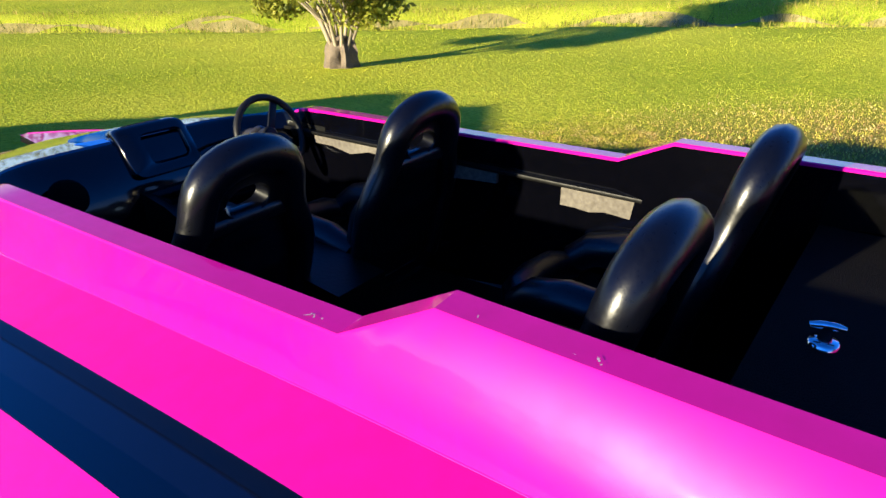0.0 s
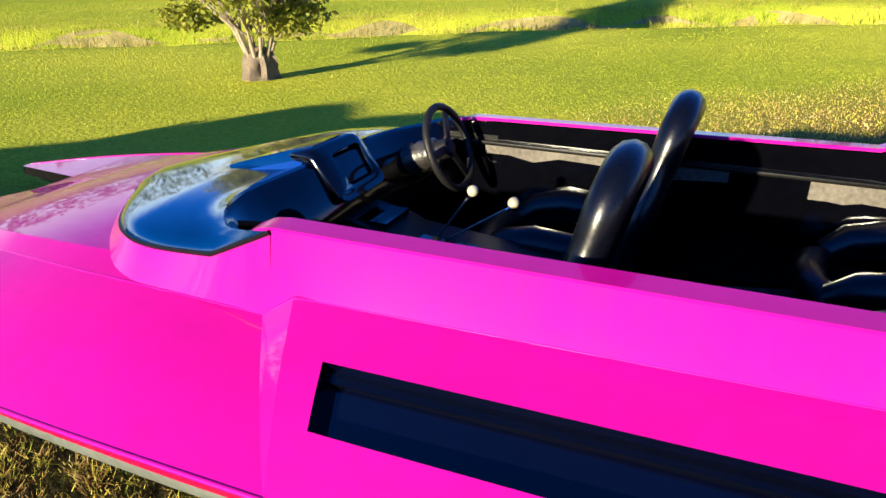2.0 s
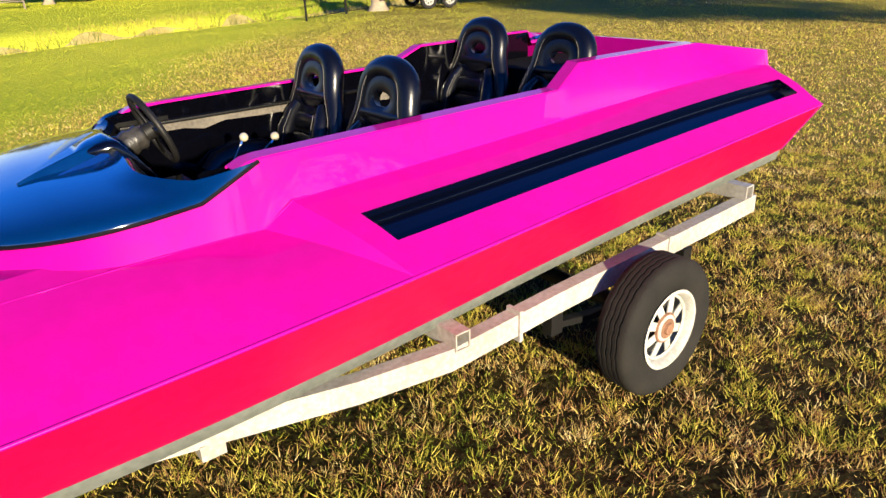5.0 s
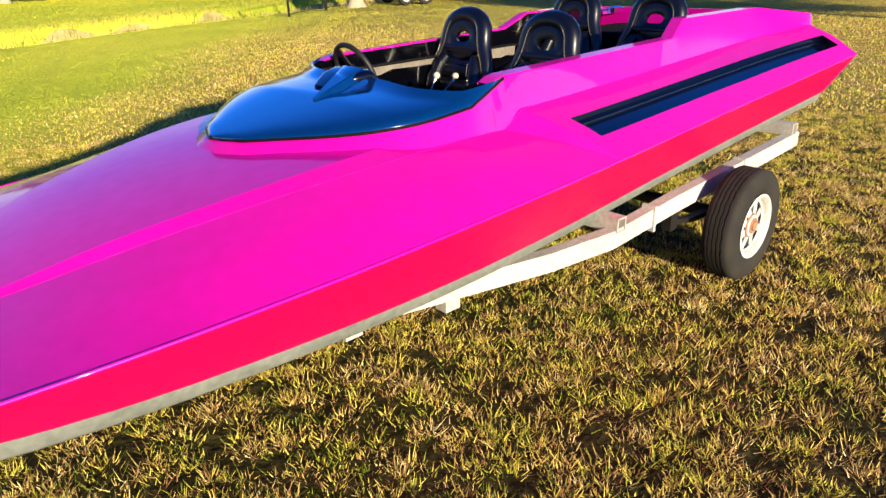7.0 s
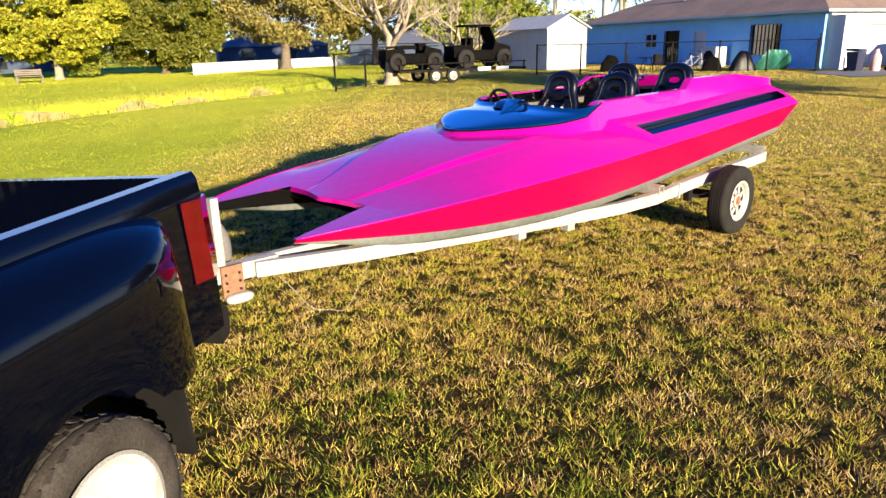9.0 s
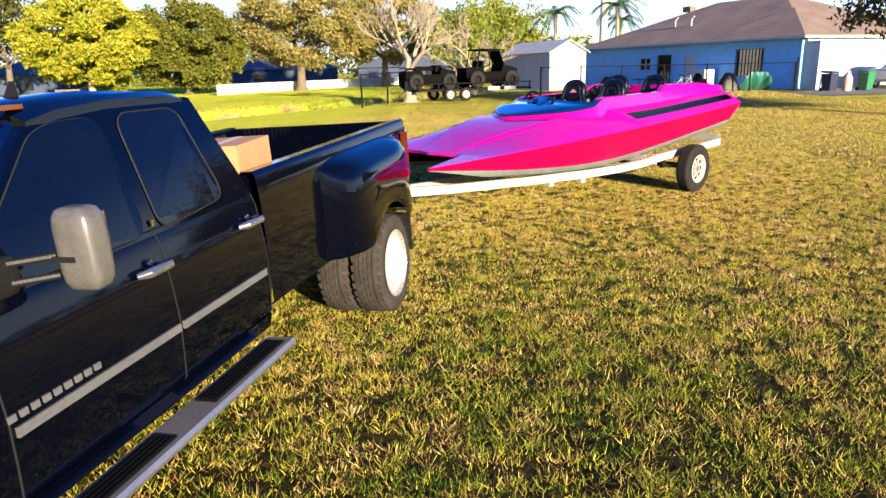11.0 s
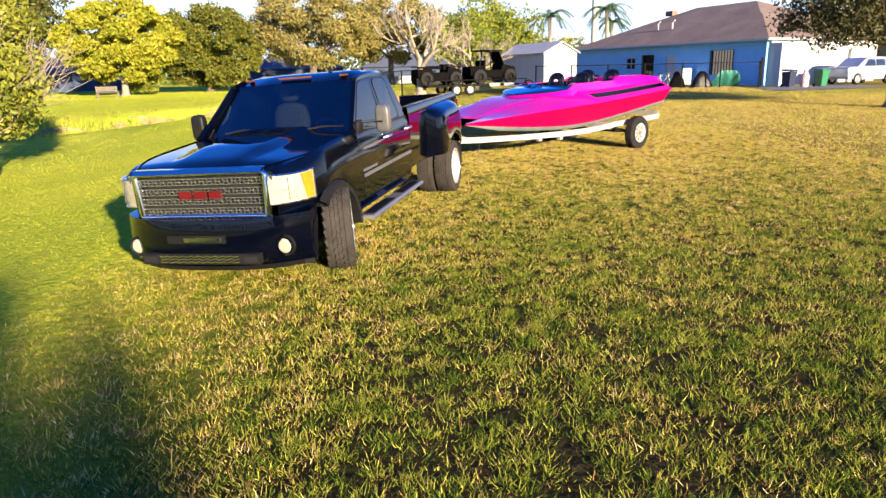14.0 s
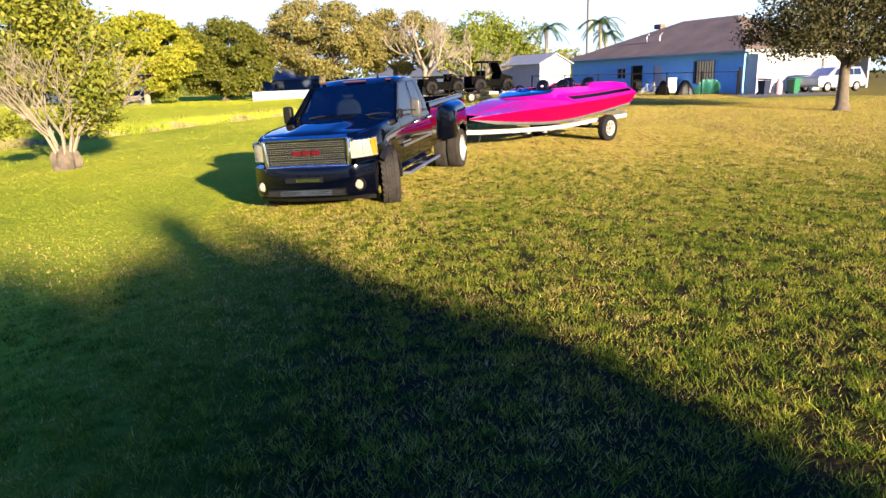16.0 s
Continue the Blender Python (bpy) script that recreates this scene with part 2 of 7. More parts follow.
def ground_material():
    m = bpy.data.materials.new("lawn")
    m.use_nodes = True
    t = m.node_tree
    p = t.nodes["Principled BSDF"]
    geo = t.nodes.new("ShaderNodeNewGeometry")
    cols = []
    for sc, det in ((0.12, 4), (1.1, 5), (14, 6), (70, 3)):
        n = t.nodes.new("ShaderNodeTexNoise")
        n.inputs["Scale"].default_value, n.inputs["Detail"].default_value = sc, det
        t.links.new(geo.outputs["Position"], n.inputs["Vector"])
        cols.append(n)
    r1 = t.nodes.new("ShaderNodeValToRGB")
    r1.color_ramp.elements[0].position, r1.color_ramp.elements[1].position = 0.35, 0.68
    r1.color_ramp.elements[0].color, r1.color_ramp.elements[1].color = (0.020, 0.022, 0.005, 1), (0.055, 0.042, 0.013, 1)
    t.links.new(cols[1].outputs["Fac"], r1.inputs["Fac"])
    # thatch beyond the boat is drier and paler
    r2 = t.nodes.new("ShaderNodeValToRGB")
    r2.color_ramp.elements[0].position, r2.color_ramp.elements[1].position = 0.36, 0.66
    r2.color_ramp.elements[0].color, r2.color_ramp.elements[1].color = (0.006, 0.007, 0.003, 1), (0.045, 0.035, 0.014, 1)
    t.links.new(cols[2].outputs["Fac"], r2.inputs["Fac"])
    mx = t.nodes.new("ShaderNodeMix")
    mx.data_type = "RGBA"
    mx.inputs["Factor"].default_value = 0.55
    t.links.new(r1.outputs["Color"], mx.inputs["A"]), t.links.new(r2.outputs["Color"], mx.inputs["B"])
    # the far lawn on the ditch side is greener than the dry parking strip
    sep = t.nodes.new("ShaderNodeSeparateXYZ")
    t.links.new(geo.outputs["Position"], sep.inputs[0])
    mr = t.nodes.new("ShaderNodeMapRange")
    mr.inputs["From Min"].default_value, mr.inputs["From Max"].default_value = -3.4, -6.5
    t.links.new(sep.outputs["X"], mr.inputs["Value"])
    green = t.nodes.new("ShaderNodeMix")
    green.data_type = "RGBA"
    blend = t.nodes.new("ShaderNodeMath")
    blend.operation = "ADD"
    t.links.new(cols[0].outputs["Fac"], blend.inputs[0]), t.links.new(cols[2].outputs["Fac"], blend.inputs[1])
    r3 = t.nodes.new("ShaderNodeValToRGB")
    r3.color_ramp.elements[0].position, r3.color_ramp.elements[1].position = 0.40, 0.62
    r3.color_ramp.elements[0].color, r3.color_ramp.elements[1].color = (0.27, 0.36, 0.014, 1), (0.58, 0.56, 0.045, 1)
    half = t.nodes.new("ShaderNodeMath")
    half.operation = "MULTIPLY"
    half.inputs[1].default_value = 0.5
    t.links.new(blend.outputs[0], half.inputs[0]), t.links.new(half.outputs[0], r3.inputs["Fac"])
    t.links.new(r3.outputs["Color"], green.inputs["B"])
    k = t.nodes.new("ShaderNodeMath")
    k.operation = "MULTIPLY"
    k.inputs[1].default_value = 0.9
    t.links.new(mr.outputs["Result"], k.inputs[0])
    t.links.new(k.outputs[0], green.inputs["Factor"])
    pale = t.nodes.new("ShaderNodeMix")
    pale.data_type = "RGBA"
    pale.inputs["B"].default_value = (0.25, 0.20, 0.045, 1)
    my = t.nodes.new("ShaderNodeMapRange")
    my.inputs["From Min"].default_value, my.inputs["From Max"].default_value = 6.0, 9.0
    my.inputs["To Max"].default_value = 0.9
    t.links.new(sep.outputs["Y"], my.inputs["Value"])
    mxx = t.nodes.new("ShaderNodeMapRange")
    mxx.inputs["From Min"].default_value, mxx.inputs["From Max"].default_value, mxx.inputs["To Max"].default_value = 5.0, 8.0, 0.9
    most = t.nodes.new("ShaderNodeMath")
    most.operation = "MAXIMUM"
    t.links.new(sep.outputs["X"], mxx.inputs["Value"]), t.links.new(mxx.outputs["Result"], most.inputs[0]), t.links.new(my.outputs["Result"], most.inputs[1])
    t.links.new(most.outputs[0], pale.inputs["Factor"])
    t.links.new(mx.outputs["Result"], pale.inputs["A"])
    t.links.new(pale.outputs["Result"], green.inputs["A"])
    t.links.new(green.outputs["Result"], p.inputs["Base Color"])
    p.inputs["Roughness"].default_value = 0.9
    p.inputs["Specular IOR Level"].default_value = 0.04
    b = t.nodes.new("ShaderNodeBump")
    b.inputs["Strength"].default_value, b.inputs["Distance"].default_value = 0.9, 0.05
    t.links.new(cols[2].outputs["Fac"], b.inputs["Height"])
    t.links.new(b.outputs["Normal"], p.inputs["Normal"])
    return m


LAWN = ground_material()
gx = sorted(set([round(v, 2) for v in (*np.arange(-60, 40.1, 1.0), *np.linspace(-900, -60, 18), *np.linspace(40, 900, 18))]))
gy = sorted(set([round(v, 2) for v in (*np.arange(-45, 75.1, 1.0), *np.linspace(-900, -45, 18), *np.linspace(75, 1400, 20))]))
part("ground", sheet(lambda x, y: (x, y, ground_z(x, y)), gx, gy), LAWN, None, "sunlit lawn of green and dry yellow grass", 180, "lawn", kind="structure")

SOIL = pbr("sandy_bank_soil", (0.40, 0.33, 0.13), (0.20, 0.17, 0.05), 0.95, scale=1.3, fine=18, bump=0.5, spec=0.1)
WATER = pbr("still_ditch_water", (0.014, 0.018, 0.010), (0.022, 0.024, 0.012), 0.06, scale=0.6, fine=5, bump=0.05)


def along_ditch(t):
    """Point and right-hand normal at a share of the ditch's length."""
    k = min(int(t * (len(DITCH) - 1)), len(DITCH) - 2)
    f = t * (len(DITCH) - 1) - k
    (ax, ay), (bx, by) = DITCH[k], DITCH[k + 1]
    (px, py), (qx, qy) = DITCH[max(k - 1, 0)], DITCH[min(k + 2, len(DITCH) - 1)]
    d0, d1 = Vector((bx - px, by - py)).normalized(), Vector((qx - ax, qy - ay)).normalized()
    d = d0.lerp(d1, f).normalized()
    return Vector((ax + (bx - ax) * f, ay + (by - ay) * f)), Vector((d.y, -d.x))


def bank_strip(offset, width, seed):
    def f(t, v):
        p, n = along_ditch(t)
        wob = math.sin(t * 61 + seed) + 0.7 * math.sin(t * 143 + 2 * seed)
        w = width * max(0.05, 0.55 + 0.45 * wob)
        q = p + n * (offset + 0.25 * math.sin(t * 97 + seed) + w * (v - 0.5))
        return (q.x, q.y, ground_z(q.x, q.y) + 0.012)
    return sheet(f, grid(0.08, 0.99, 260), (0, 0.5, 1))


part("ditch_bank", bank_strip(2.35, 0.50, 1.0), SOIL, None, "bare sandy edge of the ditch", 60, "bank", kind="structure")
part("ditch_bank", bank_strip(-2.1, 0.9, 4.0), SOIL, None, "bare sandy edge of the ditch", 60, "bank", kind="structure")
part("water", sheet(lambda t, v: (*(along_ditch(t)[0] + along_ditch(t)[1] * v), ground_z(*along_ditch(t)[0]) + 0.30), grid(0.05, 0.97, 60), (-1.6, 0, 1.6)), WATER, None, "still dark water in the ditch", 60, "water", kind="structure")

# ---- boat ----
AXIS = 222.5
BX, BY = -2.42 * 0.6756, 2.42 * 0.7373
boat = thing("speedboat", pose(BX, BY, 0, 0, 0, AXIS), "pink and black fibreglass tunnel-hull speedboat on a white trailer", "boat")

EDGE = smooth_table([(-5.3, 1.36, 1.345), (-4.4, 1.29, 1.255), (-3.4, 1.245, 1.18), (-2.5, 1.24, 1.126), (-1.6, 1.235, 1.083), (-0.7, 1.19, 1.036), (0.0, 1.10, 0.995), (0.6, 0.95, 0.945), (1.15, 0.73, 0.885)])
KEEL = smooth_table([(-5.3, 1.19, 1.07), (-4.3, 1.03, 0.90), (-3.4, 0.93, 0.77), (-2.5, 0.91, 0.69), (-1.6, 0.94, 0.675), (-0.7, 0.965, 0.712), (0.0, 0.945, 0.76), (0.6, 0.84, 0.81), (1.13, 0.70, 0.855)])
RIDGE_F = smooth_table([(-2.09, 0.785, 1.267), (-1.7, 0.80, 1.275), (-1.3, 0.785, 1.26), (-0.83, 0.71, 1.21), (-0.37, 0.57, 1.125), (0.05, 0.42, 1.025), (0.42, 0.30, 0.95)])
RIDGE_A = smooth_table([(-5.14, 1.005, 1.512), (-4.85, 0.90, 1.482), (-4.4, 0.815, 1.445), (-3.9, 0.775, 1.408), (-3.1, 0.765, 1.37), (-2.21, 0.79, 1.349)])
NOSE, STERN = 0.42, -5.14


def ridge(x):
    if x <= -2.21:
        return RIDGE_A(x)
    if x >= -2.09:
        return RIDGE_F(x)
    return lerp(RIDGE_A(-2.21), RIDGE_F(-2.09), (x + 2.21) / 0.12)


def mirrored(bm, s):
    if s < 0:
        bmesh.ops.scale(bm, vec=(1, -1, 1), verts=bm.verts)
        bmesh.ops.reverse_faces(bm, faces=bm.faces)
    return bm


def slot_top(x):
    return 0.335 + 0.04 * max(0, (-2.4 - x) / 2.7)


def slot_bot(x):
    return 0.675 + 0.03 * max(0, (-2.4 - x) / 2.7)


def slot_front(v):
    """The slot's leading edge slants aft towards its foot."""
    return -2.40 - 0.055 * min(1, max(0, (v - 0.335) / 0.34))


def facet_front(v):
    return -2.09 - 0.34 * v


def facet_rear(v):
    return -2.21 - 0.22 * v


def side_point(x, v, sink=0.0):
    """A point of the flank; the rear part stands proud behind a slanting facet."""
    e = EDGE(x)
    t = min(1, max(0, (facet_front(v) - x) / (facet_front(v) - facet_rear(v) + 1e-6)))
    r = lerp(RIDGE_F(max(x, -2.09)), RIDGE_A(min(x, -2.21)), t)
    y, z = r[0] + (e[0] - r[0]) * v, r[1] + (e[1] - r[1]) * v
    bulge = 0.02 * math.sin(math.pi * v) * min(1, max(0, (NOSE - x) / 0.9))
    return (x, y + bulge * 0.45 - sink * 0.42, z + bulge * 0.9 - sink * 0.9)


def side_panel(s):
    bm = bmesh.new()
    # ahead of the slot
    xs = sorted(set([*grid(-2.09, NOSE, 16), -2.21, -2.4]))
    ring = lambda x: [side_point(x, v) for v in (0, slot_top(x), (slot_top(x) + slot_bot(x)) / 2, slot_bot(x), 1)]

    def slanted(x):
        out = []
        for v in (0, slot_top(-2.4), (slot_top(-2.4) + slot_bot(-2.4)) / 2, slot_bot(-2.4), 1):
            if x >= -2.09:
                q = NOSE + (x - NOSE) * (facet_front(v) - NOSE) / (-2.09 - NOSE)
            else:
                q = facet_rear(v) if x > -2.3 else min(slot_front(v), facet_rear(v) - 0.001)
            out.append(side_point(q, v))
        return out
    loft([slanted(x) for x in xs], bm, closed=False)
    aft = [STERN, -5.075, *grid(-4.95, -2.4, 21)]
    slot0, slot1 = 1, len(aft) - 1

    def near(r):
        # the ring at the slot's front follows its slant
        return [side_point(min(slot_front(v), facet_rear(v) - 0.001), v) for v in (0, slot_top(-2.4), (slot_top(-2.4) + slot_bot(-2.4)) / 2, slot_bot(-2.4), 1)]
    for a, b, i in zip(aft, aft[1:], range(99)):
        ra, rb = ring(a), (near(b) if b == -2.4 else ring(b))
        for k in range(4):
            if k in (1, 2) and slot0 <= i < slot1:
                continue
            bm.faces.new([bm.verts.new(p) for p in (ra[k], ra[k + 1], rb[k + 1], rb[k])])
    # sponson spike ahead of the nose
    tip = EDGE(1.15)
    for a, b in zip(grid(NOSE, 1.13, 8), grid(NOSE, 1.13, 8)[1:]):
        def top(x):
            t = (x - NOSE) / (1.13 - NOSE)
            r0, e0 = RIDGE_F(NOSE), EDGE(NOSE)
            r = (0.53, r0[1] + (e0[1] - r0[1]) * (0.53 - r0[0]) / (e0[0] - r0[0]))
            return (x, r[0] + (tip[0] - 0.03 - r[0]) * t, r[1] + (tip[1] - r[1]) * t)
        bm.faces.new([bm.verts.new(p) for p in (top(a), (a, *EDGE(a)), (b, *EDGE(b)), top(b))])
    bmesh.ops.remove_doubles(bm, verts=bm.verts, dist=0.0008)
    return mirrored(bm, s)


def slot_recess(s):
    """The black sunken panel in the flank."""
    bm = bmesh.new()
    aft = [-5.075, *grid(-4.95, -2.4, 21)]
    d = 0.055

    def pts(x):
        vs = ((slot_top(x), 0), (slot_top(x) + 0.004, d), (slot_bot(x) - 0.006, d), (slot_bot(x), 0))
        return [side_point(slot_front(v) if x == -2.4 else x, v, q) for v, q in vs]
    for a, b in zip(aft, aft[1:]):
        pa, pb = pts(a), pts(b)
        for k in range(3):
            bm.faces.new([bm.verts.new(p) for p in (pa[k], pa[k + 1], pb[k + 1], pb[k])])
    for x in (aft[0], aft[-1]):
        bm.faces.new([bm.verts.new(p) for p in pts(x)])
    bmesh.ops.remove_doubles(bm, verts=bm.verts, dist=0.0008)
    return mirrored(bm, s)


def underside(s):
    """The flare from the outer edge down to the running surface."""
    bm = sheet(lambda x, v: (x, *lerp(EDGE(x), KEEL(min(x, 1.13)), v)), grid(STERN, 1.13, 30), grid(0, 1, 3))
    return mirrored(bm, s)


def running_surface(s):
    def f(x, v):
        y, z = KEEL(x)
        w = 0.32 * max(0.02, min(1, (1.15 - x) / 1.2))
        return (x, y - w * v, z - 0.085 * np.interp(v, (0, 0.05, 0.14, 1), (0, 0.7, 0.95, 1)) * min(1, (1.15 - x) / 0.8) + (0.28 * min(1, max(0, 0.75 - x)) if v > 0.9 else 0))
    return mirrored(sheet(f, grid(STERN, 1.13, 26), (0, 0.05, 0.14, 0.45, 0.8, 1.0)), s)


def inner_wall(s):
    """The tunnel's wall under the deck and inside the spikes."""
    def f(x, v):
        if x <= NOSE:
            a = (0.53, 0.93)
        else:
            t = (x - NOSE) / (1.13 - NOSE)
            a = lerp((0.53, 0.949), (EDGE(1.13)[0] - 0.03, EDGE(1.13)[1] - 0.004), t)
        k = KEEL(x)
        w = 0.32 * max(0.02, min(1, (1.15 - x) / 1.2))
        return (x, *lerp(a, (k[0] - w, k[1] - 0.02), v))
    return mirrored(sheet(f, sorted(set([*grid(-1.0, NOSE, 6), *grid(NOSE, 1.13, 6)])), (0, 0.5, 1)), s)


for s in (1, -1):
    flank = part("side_panel", side_panel(s), PINK, boat, "glossy pink flank", 22)
    xs = grid(STERN, -2.44, 14) + grid(-2.35, 1.1, 20)
    part("rounded_edge", mirrored(tube([(x, EDGE(x)[0] - 0.003, EDGE(x)[1] - 0.001) for x in xs], 0.007, 8), s), PINK, flank, "", 60)
    part("rounded_edge", mirrored(tube([(x, ridge(x)[0] - 0.003, ridge(x)[1] - 0.003) for x in grid(STERN, -2.21, 14) + grid(-2.09, NOSE, 14)], 0.006, 8), s), PINK, flank, "", 60)
    lip = loft([[side_point(x, slot_top(x) + dv, q) for dv, q in ((0.002, 0.034), (0.066, 0.036), (0.069, 0.038), (0.070, 0.054), (0.004, 0.054))] for x in grid(-5.07, -2.415, 22)])
    part("stripe_lip", mirrored(lip, s), BLACK_GEL, flank, "gloss black upper lip of the sunken stripe", 30)
    part("recessed_stripe", slot_recess(s), SLOT, flank, "sunken gloss black stripe", 20)
    part("lower_flank", underside(s), RED_PAINT, boat, "red-pink lower flank", 30)
    part("hull_bottom", running_surface(s), GREY_HULL, boat, "grey unpainted hull bottom", 40)
    part("tunnel_wall", inner_wall(s), CARPET, boat, "black tunnel wall")


def strip(x):
    """Width of the slanting facet between flank and foredeck."""
    return 0.020 + 0.085 * min(1, max(0, (NOSE - x) / 1.8))


def deck_z(x, y):
    yr, zr = ridge(x) if x > -2.09 else RIDGE_F(-2.09)
    w = strip(x)
    inner = max(0.05, yr - w)
    a = abs(y)
    low = 0.032 * min(1, max(0, (NOSE + 0.05 - x) / 0.7)) * min(1, max(0, (x + 2.1) / 0.5))
    high = low + 0.004 + 0.012 * min(1, max(0, (NOSE - x) / 1.0))
    if a > inner:
        return zr + low * (yr - a) / w
    return zr + low + (high - low) * (1 - (a / inner) ** 2)


def deck_y(x, v):
    """v in -1..1 spans the deck between its creases; +-2 is the outer ridge."""
    yr = RIDGE_F(x)[0]
    return math.copysign(yr, v) if abs(v) > 1.5 else (yr - strip(x) - 0.0001) * v


vs = [-1.0, -0.6, -0.45, -0.3, -0.15, 0, 0.15, 0.3, 0.45, 0.6, 1.0]
part("foredeck", sheet(lambda x, v: (x + (0.07 * max(0, 1 - abs(v)) if x > NOSE - 0.01 else 0), deck_y(x, v), deck_z(x, deck_y(x, v))), grid(-1.38, NOSE, 20), [-2] + grid(-1, 1, 12) + [2]), PINK, boat, "sloping pink foredeck", 9)
for s in (1, -1):
    part("deck_shoulder", mirrored(sheet(lambda x, y: (x, max(0.58, y * (RIDGE_F(x)[0] - strip(x))) if y < 1.5 else RIDGE_F(x)[0], deck_z(x, max(0.58, y * (RIDGE_F(x)[0] - strip(x))) if y < 1.5 else RIDGE_F(x)[0])), grid(-1.95, -1.38, 6), (0, 0.9, 1, 2)), s), PINK, boat, "pink shoulder beside the cowl", 9)
part("nose_lip", sheet(lambda v, k: (NOSE + 0.07 * (1 - min(1, abs(v))) + (0.0, 0.004, -0.35)[k], RIDGE_F(NOSE)[0] * v, (deck_z(NOSE, RIDGE_F(NOSE)[0] * v) if abs(v) <= 1 else 0.948) - (0.0, 0.035, 0.05)[k]), [-1.77] + vs + [1.77], (0, 1, 2)), PINK, boat, "pink deck leading edge", 30)
part("tunnel_roof", sheet(lambda x, v: (x, 0.6 * v, 0.86 + 0.02 * (NOSE - x)), grid(STERN, NOSE - 0.02, 6), (-1, 0, 1)), BLACK_SATIN, boat)

# cockpit rim: lip, outer face and the step up to the rear deck
C0, C1, C2, C3 = -2.13, -3.675, -3.875, STERN


def rim_top(x):
    if x > C0:
        t = min(1, (x - C0) / 0.1)
        return 0.745, 1.522 - 0.03 * t * t
    if x >= C1:
        z = 1.522 + 0.025 * (C0 - x) / 1.55
    elif x >= C2:
        z = 1.547 + 0.10 * (C1 - x) / 0.2
    else:
        z = np.interp(x, (STERN, -4.86, C2), (1.60, 1.65, 1.647))
    y = 0.745 if x >= C1 else np.interp(x, (STERN, -4.86, C2, C1), (0.99, 0.725, 0.695, 0.745))
    return y, z


def crease(x):
    """Where the raised block's side meets the band below it."""
    y, z = rim_top(x)
    if x >= C1:
        return y, z - 0.010
    return np.interp(x, (STERN, -4.86, -4.4, C1), (1.0, 0.86, 0.79, 0.745)), np.interp(x, (STERN, -4.4, C1), (1.516, 1.527, 1.537))


def coaming(s):
    def ring(x):
        y, z = rim_top(x)
        r, c = ridge(x), crease(x)
        return [(x, y - 0.085, z - 0.014), (x, y - 0.085, z - 0.004), (x, y - 0.08, z), (x, y - 0.005, z - 0.004), (x, y, z - 0.010), (x, c[0], c[1] - 0.0005), (x, r[0], r[1])]
    xs = sorted([*grid(C1, C0, 10), C0 + 0.05, C0 + 0.1, *grid(C2, C1, 2)[:-1], *grid(-4.86, C2, 6)[:-1], *grid(C3, -4.86, 3)[:-1]])
    bm = loft([ring(x) for x in xs], closed=False)
    bmesh.ops.remove_doubles(bm, verts=bm.verts, dist=0.0004)
    return mirrored(bm, s)


def cockpit_wall(s):
    def f(x, v):
        y, z = rim_top(x)
        return (x, y - 0.085 - 0.03 * v, z - 0.012 - (z - 0.80) * v)
    return mirrored(sheet(f, sorted([*grid(C1, C0 + 0.2, 6), *grid(-4.86, C2, 4)]), (0, 0.06, 0.5, 1)), s)


for s in (1, -1):
    part("coaming", coaming(s), PINK, boat, "pink cockpit coaming with a scuffed lip", 25)
    part("cockpit_wall", cockpit_wall(s), BLACK_GEL, boat, "gloss black inner cockpit wall", 30)
# chipped paint along the near lip, where the rim steps up
CHIP = pbr("bare_chipped_resin", (0.55, 0.50, 0.47), (0.38, 0.33, 0.30), 0.6, scale=40)
rng = np.random.default_rng(4)
spots = [(C1 + 0.10 * rng.random(), 0.018 + 0.02 * rng.random()) for _ in range(5)] + [(C2 - 0.03 - 0.30 * rng.random() ** 2, 0.006 + 0.02 * rng.random()) for _ in range(4)]
for k, (x, inset) in enumerate(spots):
    y, z = rim_top(x)
    n, sx, sy, turn = 11, 0.003 + 0.007 * rng.random() ** 2, 0.0010 + 0.0018 * rng.random(), rng.random() * 2.5
    ch = bmesh.new()
    loop = []
    for j in range(n):
        a, f = 6.283 * j / n, 0.35 + 0.95 * rng.random()
        u, v = sx * math.cos(a) * f, sy * math.sin(a) * f
        loop.append(ch.verts.new((x + u * math.cos(turn) - v * math.sin(turn), y - inset + u * math.sin(turn) + v * math.cos(turn), z + 0.0008)))
    ch.faces.new(loop)
    part("paint_chip", ch, CHIP, boat, "pale chip in the pink paint" if k == 0 else "", 0)
part("cockpit_floor", box(-5.2, -1.5, -0.66, 0.66, 0.80, 0.82), CARPET, boat, "black carpeted cockpit floor")

# transom
def transom():
    def ring(x):
        r, e, k = RIDGE_A(STERN), EDGE(STERN), KEEL(STERN)
        half = [(0.60, 1.605), (0.985, 1.595), r, e, k, (0.72, 0.98), (0.55, 1.25)]
        return [(x, y, z) for y, z in half] + [(x, -y, z) for y, z in reversed(half)]
    return loft([ring(STERN + 0.002), ring(STERN - 0.03)])


part("transom", transom(), PINK, boat, "pink transom", 20)

# black canopy over the foot well
WIDTH = smooth_table([(0.0, 0.02), (0.05, 0.16), (0.15, 0.30), (0.28, 0.47), (0.42, 0.61), (0.58, 0.705), (0.74, 0.745), (0.85, 0.75), (1.1, 0.75)])


